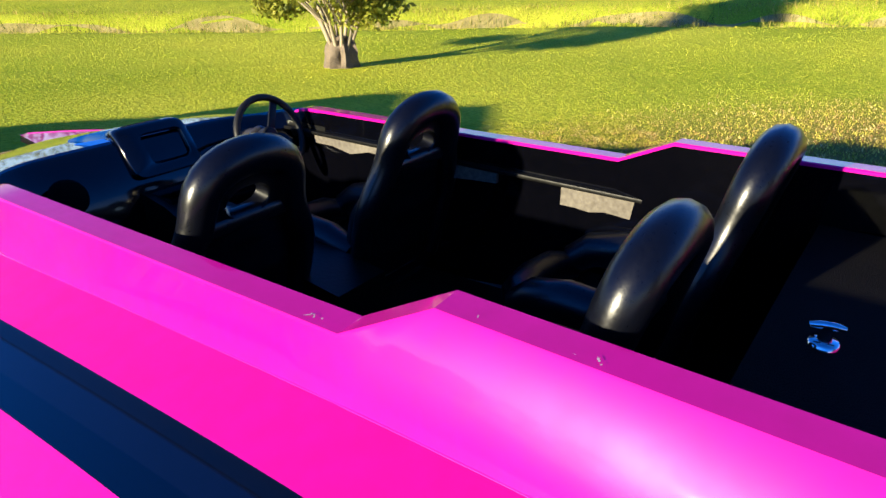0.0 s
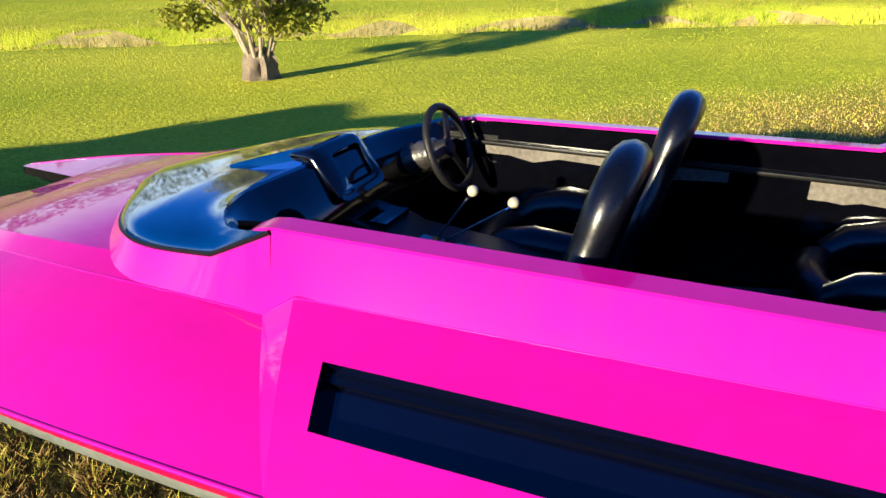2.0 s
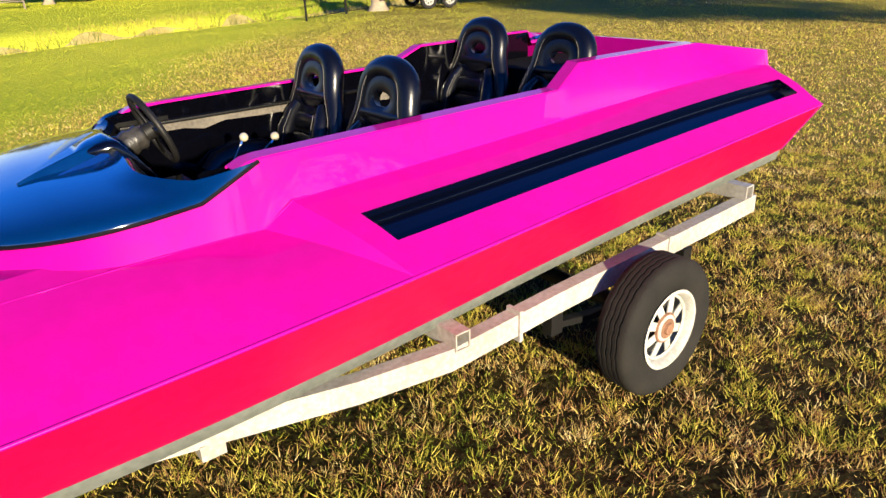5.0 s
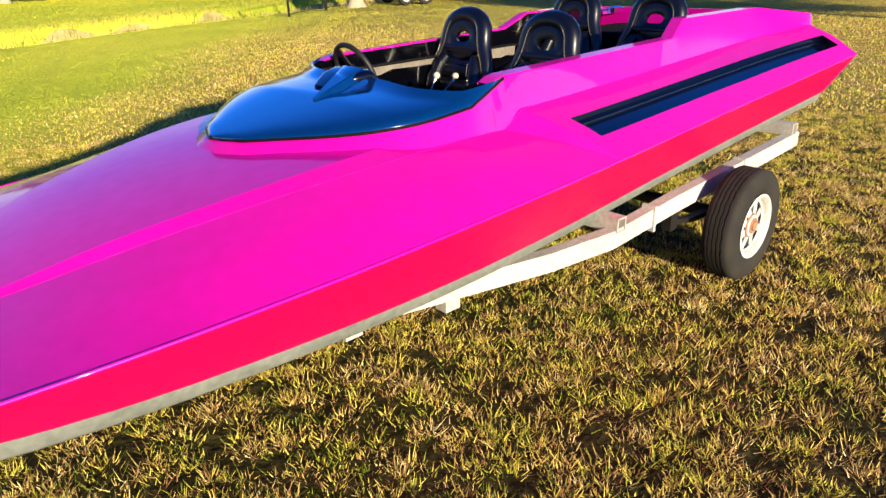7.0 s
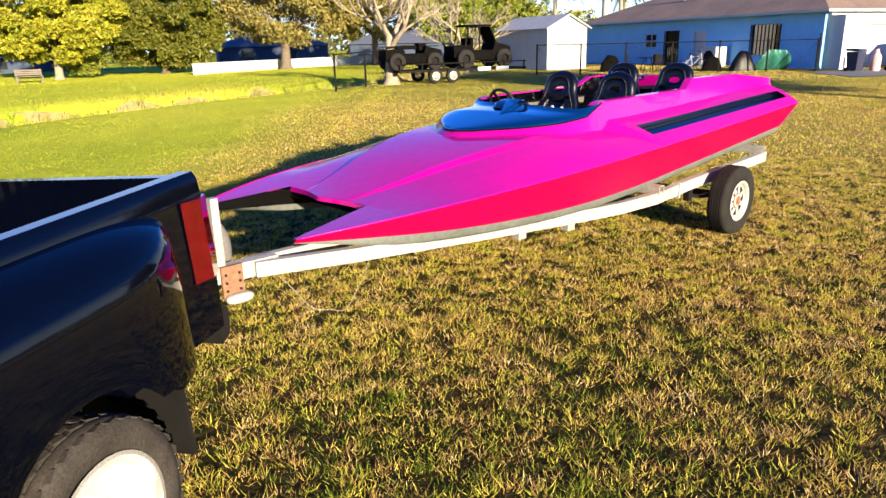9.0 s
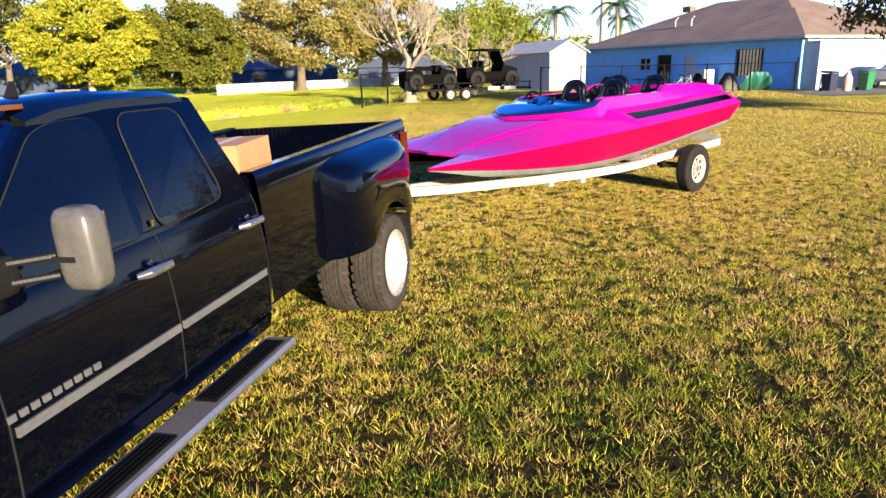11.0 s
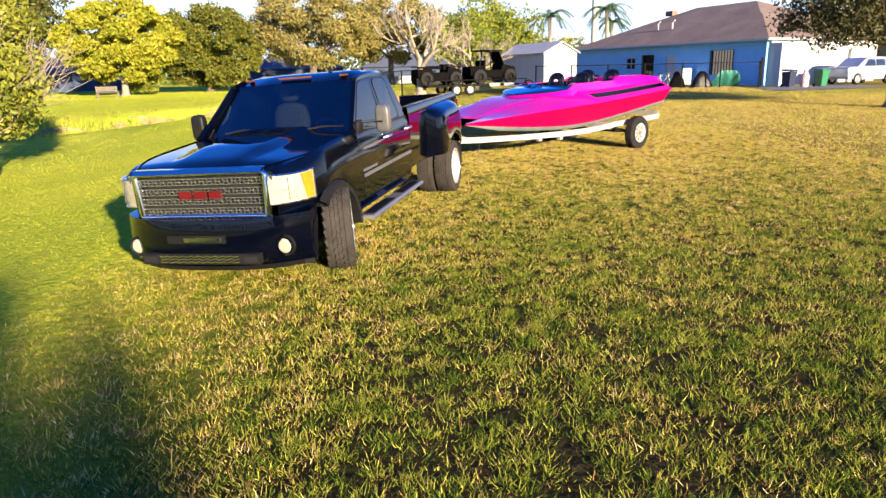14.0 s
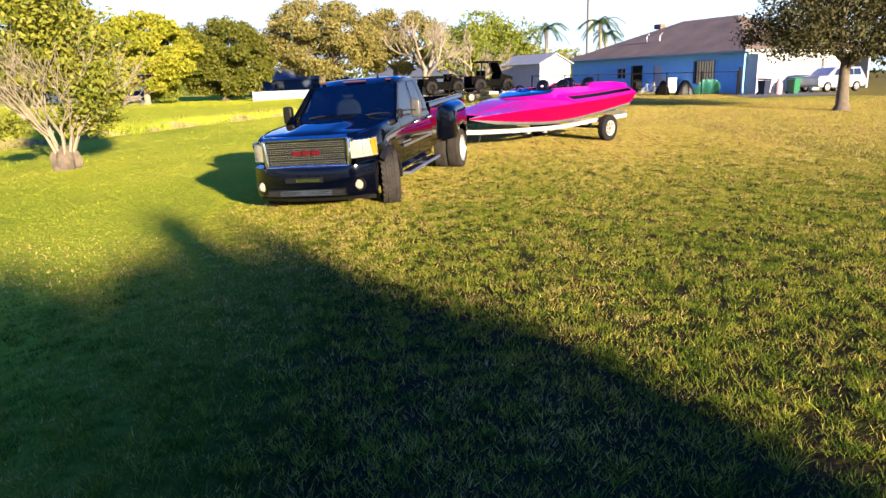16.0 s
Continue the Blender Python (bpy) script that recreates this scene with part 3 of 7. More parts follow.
def canopy_point(u, v):
    """u: 0 at the tip, 1 at the rear edge; v: -1 to 1 across."""
    rear = 0.86 + 0.31 * abs(v) ** 3.4 + 0.05 * math.exp(-((v + 0.62) / 0.22) ** 2) - 0.05 * math.exp(-((v - 0.45) / 0.22) ** 2)
    d = u * rear
    w = WIDTH(d)[0]
    y = w * math.sin(v * math.pi / 2) if abs(v) < 1 else w * v
    base = 1.322 + 0.085 * min(1, d / 0.95) + 0.10 * max(0, (d - 0.95) / 0.21)
    top = 0.012 + 0.060 * min(1, d / 0.55) ** 0.9
    z = base + top * (1 - abs(v) ** 2.6)
    lip = 0.022 * max(0, (u - 0.88) / 0.12) ** 2 * (1 - abs(v) ** 6)
    return (-0.95 - d, y, z + lip)


cvs = [-1, -0.97, -0.9] + grid(-0.8, 0.8, 24) + [0.9, 0.97, 1]
canopy = part("canopy", thick(sheet(canopy_point, grid(0, 1, 26), cvs), 0.014), CANOPY, boat, "gloss black moulded front cowl", 50)
part("cowl_trim", tube([Vector(canopy_point(u, v)) + Vector((0, 0, -0.004)) for u, v in [(k, -1) for k in grid(1, 0, 20)] + [(k, 1) for k in grid(0.05, 1, 20)]], 0.008, 6), BLACK_SATIN, canopy, "black rubber trim")


def cowl_plinth():
    def f(u, k):
        v = 1 if u > 0 else -1
        p = Vector(canopy_point(abs(u), v))
        p.z -= 0.012
        q = Vector((p.x, p.y, p.z))
        fade = max(0, 1 - abs(u) * 0.9)
        out = Vector((0.05 * max(0, 1 - abs(u) * 2), (0.035 + 0.02 * fade) * v, 0)) * (1 if k else 0)
        q += out
        if k and abs(u) > 0.35:
            t = min(1, (abs(u) - 0.35) / 0.3)
            r = ridge(min(NOSE, p.x))
            q = q.lerp(Vector((p.x, r[0] * v, r[1] - 0.004)), t)
            q.z = min(q.z, deck_z(min(q.x, NOSE), q.y)) - 0.003
        elif k:
            q.z = min(p.z - 0.002, deck_z(min(q.x, NOSE), q.y) - 0.005)
        return q
    return sheet(f, grid(-1, -0.01, 20) + grid(0.01, 1, 20), (0, 1))


part("cowl_plinth", cowl_plinth(), PINK, boat, "pink raised base round the cowl", 40)

# near-black colour puts the shade into the dash recess and gauge opening
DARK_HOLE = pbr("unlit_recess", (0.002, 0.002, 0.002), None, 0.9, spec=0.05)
# dash, binnacle and vent
part("dash", sheet(lambda v, k: Vector(canopy_point(1, v)) + Vector(((0, -0.03, -0.13, -0.15)[k], 0, (-0.008, -0.02, -0.19, -0.45)[k])), grid(-0.93, 0.93, 16), (0, 1, 2, 3)), BLACK_GEL, boat, "gloss black moulded dashboard", 40)
part("dash_recess", bent(lathe([(0.0, 0.012), (0.055, 0.012), (0.07, 0.004), (0.075, -0.01)], 20, "X"), pose(-1.93, 0.40, 1.355, 0, 32, 0) @ Matrix.Scale(-1, 4, (1, 0, 0))), DARK_HOLE, boat, "dark oval dashboard recess", 50)
# instrument pod: a hooded box whose open face leans back, faired into the cowl by a faceted hump


def pod_ring(x, w, zc, h, yc=-0.04, lean=0.72, power=0.28):
    out = []
    for a in grid(0, 2 * math.pi, 24)[:-1]:
        cy, cz = math.copysign(abs(math.cos(a)) ** power, math.cos(a)), math.copysign(abs(math.sin(a)) ** power, math.sin(a))
        out.append((x + lean * h * cz, yc + w * cy, zc + h * cz))
    return out


pod_bm = loft([pod_ring(*r) for r in ((-1.62, 0.07, 1.425, 0.04), (-1.74, 0.140, 1.432, 0.078), (-1.84, 0.163, 1.438, 0.094), (-1.872, 0.165, 1.438, 0.095), (-1.882, 0.158, 1.438, 0.089), (-1.880, 0.098, 1.440, 0.062, -0.072), (-1.872, 0.093, 1.440, 0.057, -0.072), (-1.77, 0.088, 1.437, 0.052, -0.072))])
bin_ob = part("binnacle", pod_bm, BLACK_GEL, boat, "gloss black hooded instrument pod with an empty opening", 50)
part("binnacle_opening", loft([pod_ring(-1.864, 0.0915, 1.440, 0.0555, -0.072), pod_ring(-1.772, 0.0865, 1.437, 0.0505, -0.072), pod_ring(-1.768, 0.06, 1.437, 0.03, -0.072)], caps=False), DARK_HOLE, bin_ob, "empty gauge opening", 30)
hump = bmesh.new()
rings = []
for t in grid(0, 1, 8):
    x = -1.44 - 0.35 * t
    yc, w = 0.125 - 0.145 * t, 0.012 + 0.118 * t
    foot, crown = 1.418 + 0.012 * t, 1.440 + 0.098 * t ** 0.9
    rings.append([(x, yc + w * 1.25, foot - 0.03), (x, yc + w * 1.18, foot + 0.006), (x, yc + w * 0.72, crown - 0.004), (x, yc + w * 0.62, crown), (x, yc - w * 0.62, crown), (x, yc - w * 0.72, crown - 0.004), (x, yc - w * 1.3, foot), (x, yc - w * 1.35, foot - 0.03)])
loft(rings, hump)
hump_ob = part("cowl_hump", hump, CANOPY, canopy, "faceted wedge ahead of the instrument pod", 22)
part("cowl_vent", loft([[(-1.575, 0.185, 1.432), (-1.575, 0.172, 1.452), (-1.575, 0.165, 1.450), (-1.575, 0.165, 1.432)], [(-1.745, 0.170, 1.434), (-1.745, 0.128, 1.492), (-1.745, 0.10, 1.488), (-1.745, 0.10, 1.434)], [(-1.775, 0.160, 1.432), (-1.775, 0.120, 1.485), (-1.775, 0.10, 1.482), (-1.775, 0.10, 1.432)]]), CHROME, hump_ob, "bright scoop cheek", 40)
for s in (1, -1):
    part("foot_well_liner", mirrored(sheet(lambda x, k: (x, 0.655, (0.86, 1.38 if x > -1.95 else 1.45)[k]), (-2.25, -2.0, -1.9, -1.72), (0, 1)), s), BLACK_SATIN, boat, "black foot-well lining")
# grey centre console between the front seats
console = part("console", loft([[(x, -0.13, 0.82), (x, 0.13, 0.82), (x, 0.12, z), (x, -0.12, z)] for x, z in ((-1.88, 1.30), (-2.10, 1.26), (-2.16, 1.235), (-2.62, 1.20), (-3.05, 1.15))]), BLACK_SATIN, boat, "black centre console", 30, bevel=0.012)
part("console_tray", box(-2.10, -1.93, -0.09, 0.09, 1.262, 1.285), BLACK_GEL, console, "shallow gloss tray", bevel=0.008)
for k in range(3):
    part("switch_plate", box(-2.56 + 0.12 * k, -2.46 + 0.12 * k, 0.03, 0.10, 1.212 + 0.008 * k, 1.226 + 0.008 * k), BLACK_GEL, console, bevel=0.003)

# steering wheel
WRAP = pbr("grey_tape_wrap", (0.045, 0.042, 0.038), (0.012, 0.011, 0.010), 0.35, scale=12, fine=30, bump=0.5)
wheel_m = pose(-2.11, -0.45, 1.435, 0, -68, 0)


wheel = part("steering_wheel", bent(tube([(0.175 * math.cos(a), 0.175 * math.sin(a), 0) for a in grid(0, 2 * math.pi, 36)[:-1]], 0.016, 10, loop=True), wheel_m), TRIM, boat, "black three-spoke steering wheel", 60)
for a in (90, 210, 330):
    part("spoke", bent(box(0.02, 0.17, -0.018, 0.018, -0.012, 0.0), wheel_m @ pose(0, 0, 0, 0, 0, a)), BLACK_SATIN, wheel, bevel=0.004)
part("hub", bent(lathe([(0.0, 0.012), (0.03, 0.012), (0.042, 0.0), (0.042, -0.05), (0.03, -0.06)], 20, "Z"), wheel_m), TRIM, wheel)
part("steering_column", bent(lathe([(0.0, -0.05), (0.045, -0.05), (0.062, -0.07), (0.055, -0.10), (0.066, -0.13), (0.058, -0.16), (0.075, -0.185), (0.068, -0.22), (0.078, -0.24), (0.05, -0.26), (0.05, -0.36)], 20, "Z"), wheel_m), WRAP, boat, "crumpled grey wrap on the steering column", 60)
SATIN_LEVER = pbr("dull_lever_metal", (0.22, 0.22, 0.22), (0.14, 0.14, 0.14), 0.35, metal=0.8)
KNOB = pbr("cream_plastic", (0.42, 0.38, 0.27), (0.30, 0.27, 0.19), 0.2, coat=0.5, scale=20)
for x, z, lean in ((-2.389, 1.414, 0.16), (-2.542, 1.391, 0.30)):
    lever = part("shift_lever", tube([(x + lean, -0.02, 1.18), (x + 0.01, -0.03, z - 0.015)], 0.0040, 8), SATIN_LEVER, boat, "dull metal throttle lever")
    kb = bmesh.new()
    bmesh.ops.create_uvsphere(kb, u_segments=16, v_segments=10, radius=0.021, matrix=Matrix.Translation((x, -0.03, z)))
    part("knob", kb, KNOB, lever, "round cream knob")
    part("ferrule", tube([(x + 0.04 * lean + 0.01, -0.03, z - 0.030), (x + 0.01, -0.03, z - 0.018)], 0.008, 10), CHROME, lever)

# seats
STITCH = pbr("pale_thread", (0.14, 0.135, 0.125), None, 0.7)


def bucket_seat(m, label):
    seat = thing("bucket_seat", m, label, "seat", "boat seats")
    lean = pose(-0.16, 0, 0.16, 0, -14, 0)
    half = [(0.225, 0.02), (0.25, 0.18), (0.255, 0.32), (0.24, 0.41), (0.192, 0.49), (0.168, 0.56), (0.165, 0.625), (0.142, 0.688), (0.072, 0.724)]
    path = [(0, -y, z) for y, z in half] + [(0, 0, 0.732)] + [(0, y, z) for y, z in reversed(half)]
    fine = []
    for a, b in zip(path, path[1:]):
        fine += [lerp(a, b, 0), lerp(a, b, 0.5)]
    fine.append(path[-1])
    for _ in range(2):
        fine = [fine[0]] + [tuple((p + 2 * q + r) / 4 for p, q, r in zip(a, b, c)) for a, b, c in zip(fine, fine[1:], fine[2:])] + [fine[-1]]
    n = len(fine)
    radii = [0.042 + 0.016 * math.sin(math.pi * i / (n - 1)) ** 2 for i in range(n)]
    rim = part("backrest_bolster", bent(tube([(x + 0.02, y, z) for x, y, z in fine], radii, 12), lean), VINYL, seat, "padded black vinyl roll", 60)
    for sg in (-1, 1):
        part("stitching", bent(tube([(x + 0.02 + radii[i] * 0.95, y - sg * radii[i] * 0.35 * (1 if y * sg > 0 else 0), z) for i, (x, y, z) in enumerate(fine) if (y * sg > 0.01 and z > 0.05)], 0.0013, 5), lean), STITCH, rim, "pale stitching")

    def pad(u, v):
        z = 0.02 + 0.48 * u
        w = 0.235 if z < 0.31 else 0.235 - 0.05 * (z - 0.31) / 0.19
        return (0.035 - 0.03 * (1 - v * v) + 0.012 * math.sin(u * 18) * (1 - v * v) ** 2, w * v, z)
    part("backrest_pad", bent(thick(sheet(pad, grid(0, 1, 14), grid(-1, 1, 10)), 0.02), lean), VINYL, seat, "black vinyl backrest", 60)
    def ringpad(a, k):
        e = ((0.066, 0.034), (0.088, 0.054), (0.145, 0.112), (0.165, 0.140))[k]
        return (0.03 + (0.022, 0.030, 0.030, 0.02)[k], e[0] * math.cos(a), 0.585 + e[1] * math.sin(a))
    part("headrest_pad", bent(thick(sheet(ringpad, grid(0, 2 * math.pi, 24), (0, 1, 2, 3)), 0.05), lean), VINYL, seat, "padded headrest round a small slot", 60)
    for sg in (-1, 1):
        part("shoulder_bolster", bent(tube([(0.055, sg * 0.185, 0.05), (0.075, sg * 0.20, 0.18), (0.08, sg * 0.195, 0.30), (0.065, sg * 0.165, 0.40), (0.05, sg * 0.13, 0.46)], [0.035, 0.048, 0.050, 0.040, 0.026], 10), lean), VINYL, seat, "padded side bolster" if sg > 0 else "", 60)
        part("piping", bent(tube([(0.10, sg * 0.150, 0.06), (0.118, sg * 0.158, 0.18), (0.120, sg * 0.152, 0.30), (0.10, sg * 0.128, 0.41)], 0.0014, 5), lean), STITCH, seat, "pale stitching" if sg > 0 else "")
    for z in (0.14, 0.25, 0.36):
        part("back_roll", bent(loft([[(0.045 + 0.022 * math.cos(k), y, z + 0.048 * math.sin(k)) for k in grid(0, 2 * math.pi, 10)[:-1]] for y in grid(-0.15, 0.15, 4)]), lean), VINYL, seat, "", 60)
    part("headrest_bar", bent(loft([[(0.03 + 0.035 * math.cos(k), y, 0.515 + 0.04 * math.sin(k)) for k in grid(0, 2 * math.pi, 10)[:-1]] for y in grid(-0.16, 0.16, 6)]), lean), VINYL, seat, "", 60)
    def cushion(u, v):
        x = -0.14 + 0.54 * u
        z = 0.16 + 0.05 * u + 0.05 * max(0, abs(v) - 0.6) / 0.4 - 0.10 * max(0, (u - 0.85) / 0.15) ** 2
        return (x, 0.24 * v * (1 - 0.1 * u * u), z)
    part("cushion", thick(sheet(cushion, grid(0, 1, 12), grid(-1, 1, 10)), 0.09), VINYL, seat, "black vinyl cushion", 60)
    part("front_roll", tube([(0.32, -0.2, 0.27), (0.375, -0.12, 0.28), (0.39, 0, 0.28), (0.375, 0.12, 0.28), (0.32, 0.2, 0.27)], [0.05, 0.06, 0.06, 0.06, 0.05], 12), VINYL, seat, "", 60)
    for sg in (-1, 1):
        part("side_roll", tube([(-0.12, sg * 0.225, 0.32), (0.0, sg * 0.232, 0.36), (0.14, sg * 0.232, 0.365), (0.26, sg * 0.22, 0.34), (0.33, sg * 0.2, 0.29)], [0.055, 0.068, 0.072, 0.066, 0.055], 12), VINYL, seat, "", 60)
    part("seat_base", box(-0.15, 0.32, -0.17, 0.17, 0.0, 0.12), TRIM, seat, bevel=0.01)
    return seat


BM = boat.matrix_basis
first = bucket_seat(BM @ pose(-2.72, -0.40, 0.82), "black vinyl bucket seat with open headrest behind the steering wheel")
for x, y, lab in ((-2.66, 0.36, "black vinyl bucket seat with open headrest beside the console"), (-3.90, -0.38, "black vinyl bucket seat against the rear hatch"), (-3.86, 0.35, "black vinyl bucket seat against the rear hatch")):
    tagged(copy_thing(first, BM @ pose(x, y, 0.82 if x > -3 else 0.87)), lab)

# rear hatch, latch and fittings
part("rear_bulkhead", box(-4.38, -4.34, -0.61, 0.61, 0.82, 1.43), BLACK_GEL, boat, "gloss black bulkhead behind the seats", bevel=0.01)
part("engine_hatch", sheet(lambda x, v: (x, 0.615 * v, (1.36 if x > -4.31 else 1.47 + 0.012 * (1 - v * v))), [-5.12, -5.0, -4.7, -4.5, -4.33, -4.30], grid(-1, 1, 8)), CARPET, boat, "black carpet-covered engine hatch", 50)
for s in (1, -1):
    part("rear_deck", mirrored(sheet(lambda x, v: (x, *lerp((0.60, 1.56), (rim_top(x)[0] - 0.083, rim_top(x)[1] - 0.003), v)), grid(STERN, -4.86, 3), (0, 1)), s), PINK, boat, "pink rear deck corner", 30)
latch = part("hatch_latch", lathe([(0.0, 1.494), (0.026, 1.493), (0.032, 1.488), (0.034, 1.470)], 22, "Z", (-4.45, 0.12, 0.0)), CHROME, boat, "chrome hatch latch with a round plate", 50)
part("post", lathe([(0.016, 1.49), (0.012, 1.505), (0.012, 1.526)], 14, "Z", (-4.45, 0.12, 0)), CHROME, latch)
part("handle", tube([(-4.483, 0.112, 1.523), (-4.462, 0.117, 1.526), (-4.438, 0.123, 1.526), (-4.417, 0.128, 1.523)], [0.006, 0.009, 0.009, 0.006], 10), CHROME, latch, "", 60)
for sgn in (1, -1):
    cl = part("deck_fitting", lathe([(0.0, 0.012), (0.028, 0.012), (0.032, 0.0)], 18, "Y", (-4.90, 0.0, 1.575)), CHROME, boat, "round chrome deck fitting")
    cl.matrix_basis = pose(0, sgn * 0.745, 0.0) if sgn > 0 else pose(-9.8, -0.745, 0, 0, 0, 180)
    part("fuel_cap", lathe([(0.0, 0.016), (0.018, 0.016), (0.02, 0.0)], 14, "Y", (-4.99, 0.0, 1.575)), CHROME, cl)
cleat = part("rear_cleat", tube([(-5.08, -0.55, 1.60), (-5.0, -0.55, 1.615), (-4.92, -0.55, 1.615), (-4.84, -0.55, 1.60)], 0.010, 8), CHROME, boat, "chrome mooring cleat")
part("cleat_foot", box(-5.0, -4.92, -0.57, -0.53, 1.57, 1.61), CHROME, cleat, bevel=0.004)

OLD_PLY = pbr("grimy_plywood", (0.13, 0.115, 0.09), (0.06, 0.05, 0.04), 0.85, scale=5, fine=60, bump=0.2)
# raw stringers on the inner walls
for s in (1, -1):
    part("stringer", mirrored(box(-4.3, -2.0, 0.625, 0.657, 1.412, 1.428), s), BLACK_SATIN, boat, "black inner ledge", bevel=0.004)
    for x0, x1, z0 in ((-3.2, -2.2, 1.378), (-4.0, -3.48, 1.345)):
        # the lower edge is torn
        edge = [(x0 + (x1 - x0) * k / 9, z0 - 0.03 * (0.3 + 0.7 * math.sin(2.4 * k + x0) ** 2) * (k in (0, 1, 2, 7)) - 0.004 * math.sin(5 * k)) for k in range(10)]
        ply = loft([[(x, 0.632, z), (x, 0.65, z), (x, 0.65, 1.410), (x, 0.632, 1.410)] for x, z in edge])
        part("plywood_strip", mirrored(ply, s), OLD_PLY, boat, "bare torn plywood edge under the ledge", 30)

# ---- trailer ----
trailer = thing("boat_trailer", pose(BX, BY, 0, 0, 0, AXIS), "white painted steel boat trailer with worn paint", "trailer")


def beam(pts, w, h, bm=None):
    """A box-section bar along points in plan, upright sides."""
    bm = bm or bmesh.new()
    rings = []
    pts = [Vector(p) for p in pts]
    for i, p in enumerate(pts):
        d = pts[min(i + 1, len(pts) - 1)] - pts[max(i - 1, 0)]
        side = Vector((-d.y, d.x, 0)).normalized() * w / 2
        rings.append([p + side + Vector((0, 0, h / 2)), p - side + Vector((0, 0, h / 2)), p - side - Vector((0, 0, h / 2)), p + side - Vector((0, 0, h / 2))])
    return loft(rings, bm)


for s in (1, -1):
    rail = part("frame_rail", beam([(-5.2, s * 1.0, 0.665), (-3.4, s * 1.0, 0.595), (-2.75, s * 0.985, 0.545), (-2.35, s * 0.87, 0.505), (-1.8, s * 0.68, 0.475), (-0.8, s * 0.42, 0.47), (0.3, s * 0.19, 0.49), (1.1, s * 0.06, 0.53)], 0.075, 0.11), WHITE_FRAME, trailer, "white steel frame rail", 20, bevel=0.006)
    for x in (-4.3, -3.15):
        part("weld_plate", box(x, x + 0.02, s * 1.0 - 0.045, s * 1.0 + 0.045, 0.50 + (-3.4 - x) * 0.04, 0.66 + (-3.4 - x) * 0.04), WHITE_FRAME, rail, bevel=0.003)
    for x, y in ((-1.78, 0.67), (-1.25, 0.53)):
        part("stub", box(x - 0.05, x + 0.05, s * y - 0.04, s * y + 0.04, 0.36, 0.43), WHITE_FRAME, rail, bevel=0.004)
for x, z in ((-5.12, 0.75), (-2.80, 0.625)):
    # open box tube
    square = lambda y, k: [(x - k, y, z - k * 1.1), (x + k, y, z - k * 1.1), (x + k, y, z + k * 1.1), (x - k, y, z + k * 1.1)]
    part("cross_member", loft([square(y, k) for y, k in ((-0.90, 0.034), (-1.033, 0.034), (-1.035, 0.036), (-1.035, 0.039), (-1.033, 0.041), (1.033, 0.041), (1.035, 0.039), (1.035, 0.036), (1.033, 0.034), (0.90, 0.034))]), WHITE_FRAME, trailer, "white cross bar of open box tube", 30)
part("axle", tube([(-3.92, -1.2, 0.40), (-3.92, 1.2, 0.40)], 0.045, 12), TRIM, trailer, "dark trailer axle")
for x in (-4.5, -3.4):
    part("leaf_spring_hanger", box(x - 0.04, x + 0.04, 0.97, 1.03, 0.42, 0.56), TRIM, trailer, bevel=0.005)
for s in (1, -1):
    part("leaf_spring", beam([(-4.5, s * 1.0, 0.47), (-4.2, s * 1.0, 0.42), (-3.92, s * 1.0, 0.405), (-3.65, s * 1.0, 0.42), (-3.4, s * 1.0, 0.47)], 0.055, 0.035), TRIM, trailer)
part("tongue", beam([(0.9, 0, 0.53), (2.2, 0, 0.545)], 0.10, 0.12), WHITE_FRAME, trailer, "white drawbar", bevel=0.006)
part("coupler", loft([[(2.1, -0.05, 0.50), (2.1, 0.05, 0.50), (2.1, 0.05, 0.62), (2.1, -0.05, 0.62)], [(2.3, -0.06, 0.52), (2.3, 0.06, 0.52), (2.3, 0.06, 0.63), (2.3, -0.06, 0.63)], [(2.4, -0.03, 0.53), (2.4, 0.03, 0.53), (2.4, 0.03, 0.59), (2.4, -0.03, 0.59)]]), WHITE_RIM, trailer, "white hitch coupler", bevel=0.008)
post = part("winch_post", box(1.30, 1.355, -0.04, 0.02, 0.48, 1.08), WHITE_FRAME, trailer, "white bow post", bevel=0.005)
jack = part("jack_bracket", box(1.20, 1.36, 0.045, 0.075, 0.36, 0.60), RUST, trailer, "rusty jack mounting plate", bevel=0.004)
part("jack_foot", pebble(1.16, 1.36, 0.06, 0.15, 0.33, 0.40, 3.0), WHITE_RIM, jack, "white swivel foot", 60)
for x in (1.23, 1.33):
    for z in (0.42, 0.48, 0.54):
        part("bolt", lathe([(0.0, 0.008), (0.010, 0.008), (0.011, 0)], 8, "Y", (x, 0.075, z)), TRIM, jack)
part("safety_rope", tube([(0.95 - 0.85 * t, 0.10 + 0.5 * t * (1 - t), 0.46 - 1.5 * t * (1 - t) + 0.02 * math.sin(19 * t)) for t in grid(0, 1, 24)], 0.003, 5), pbr("pale_rope", (0.30, 0.25, 0.18), None, 0.9), trailer, "slack pale rope")


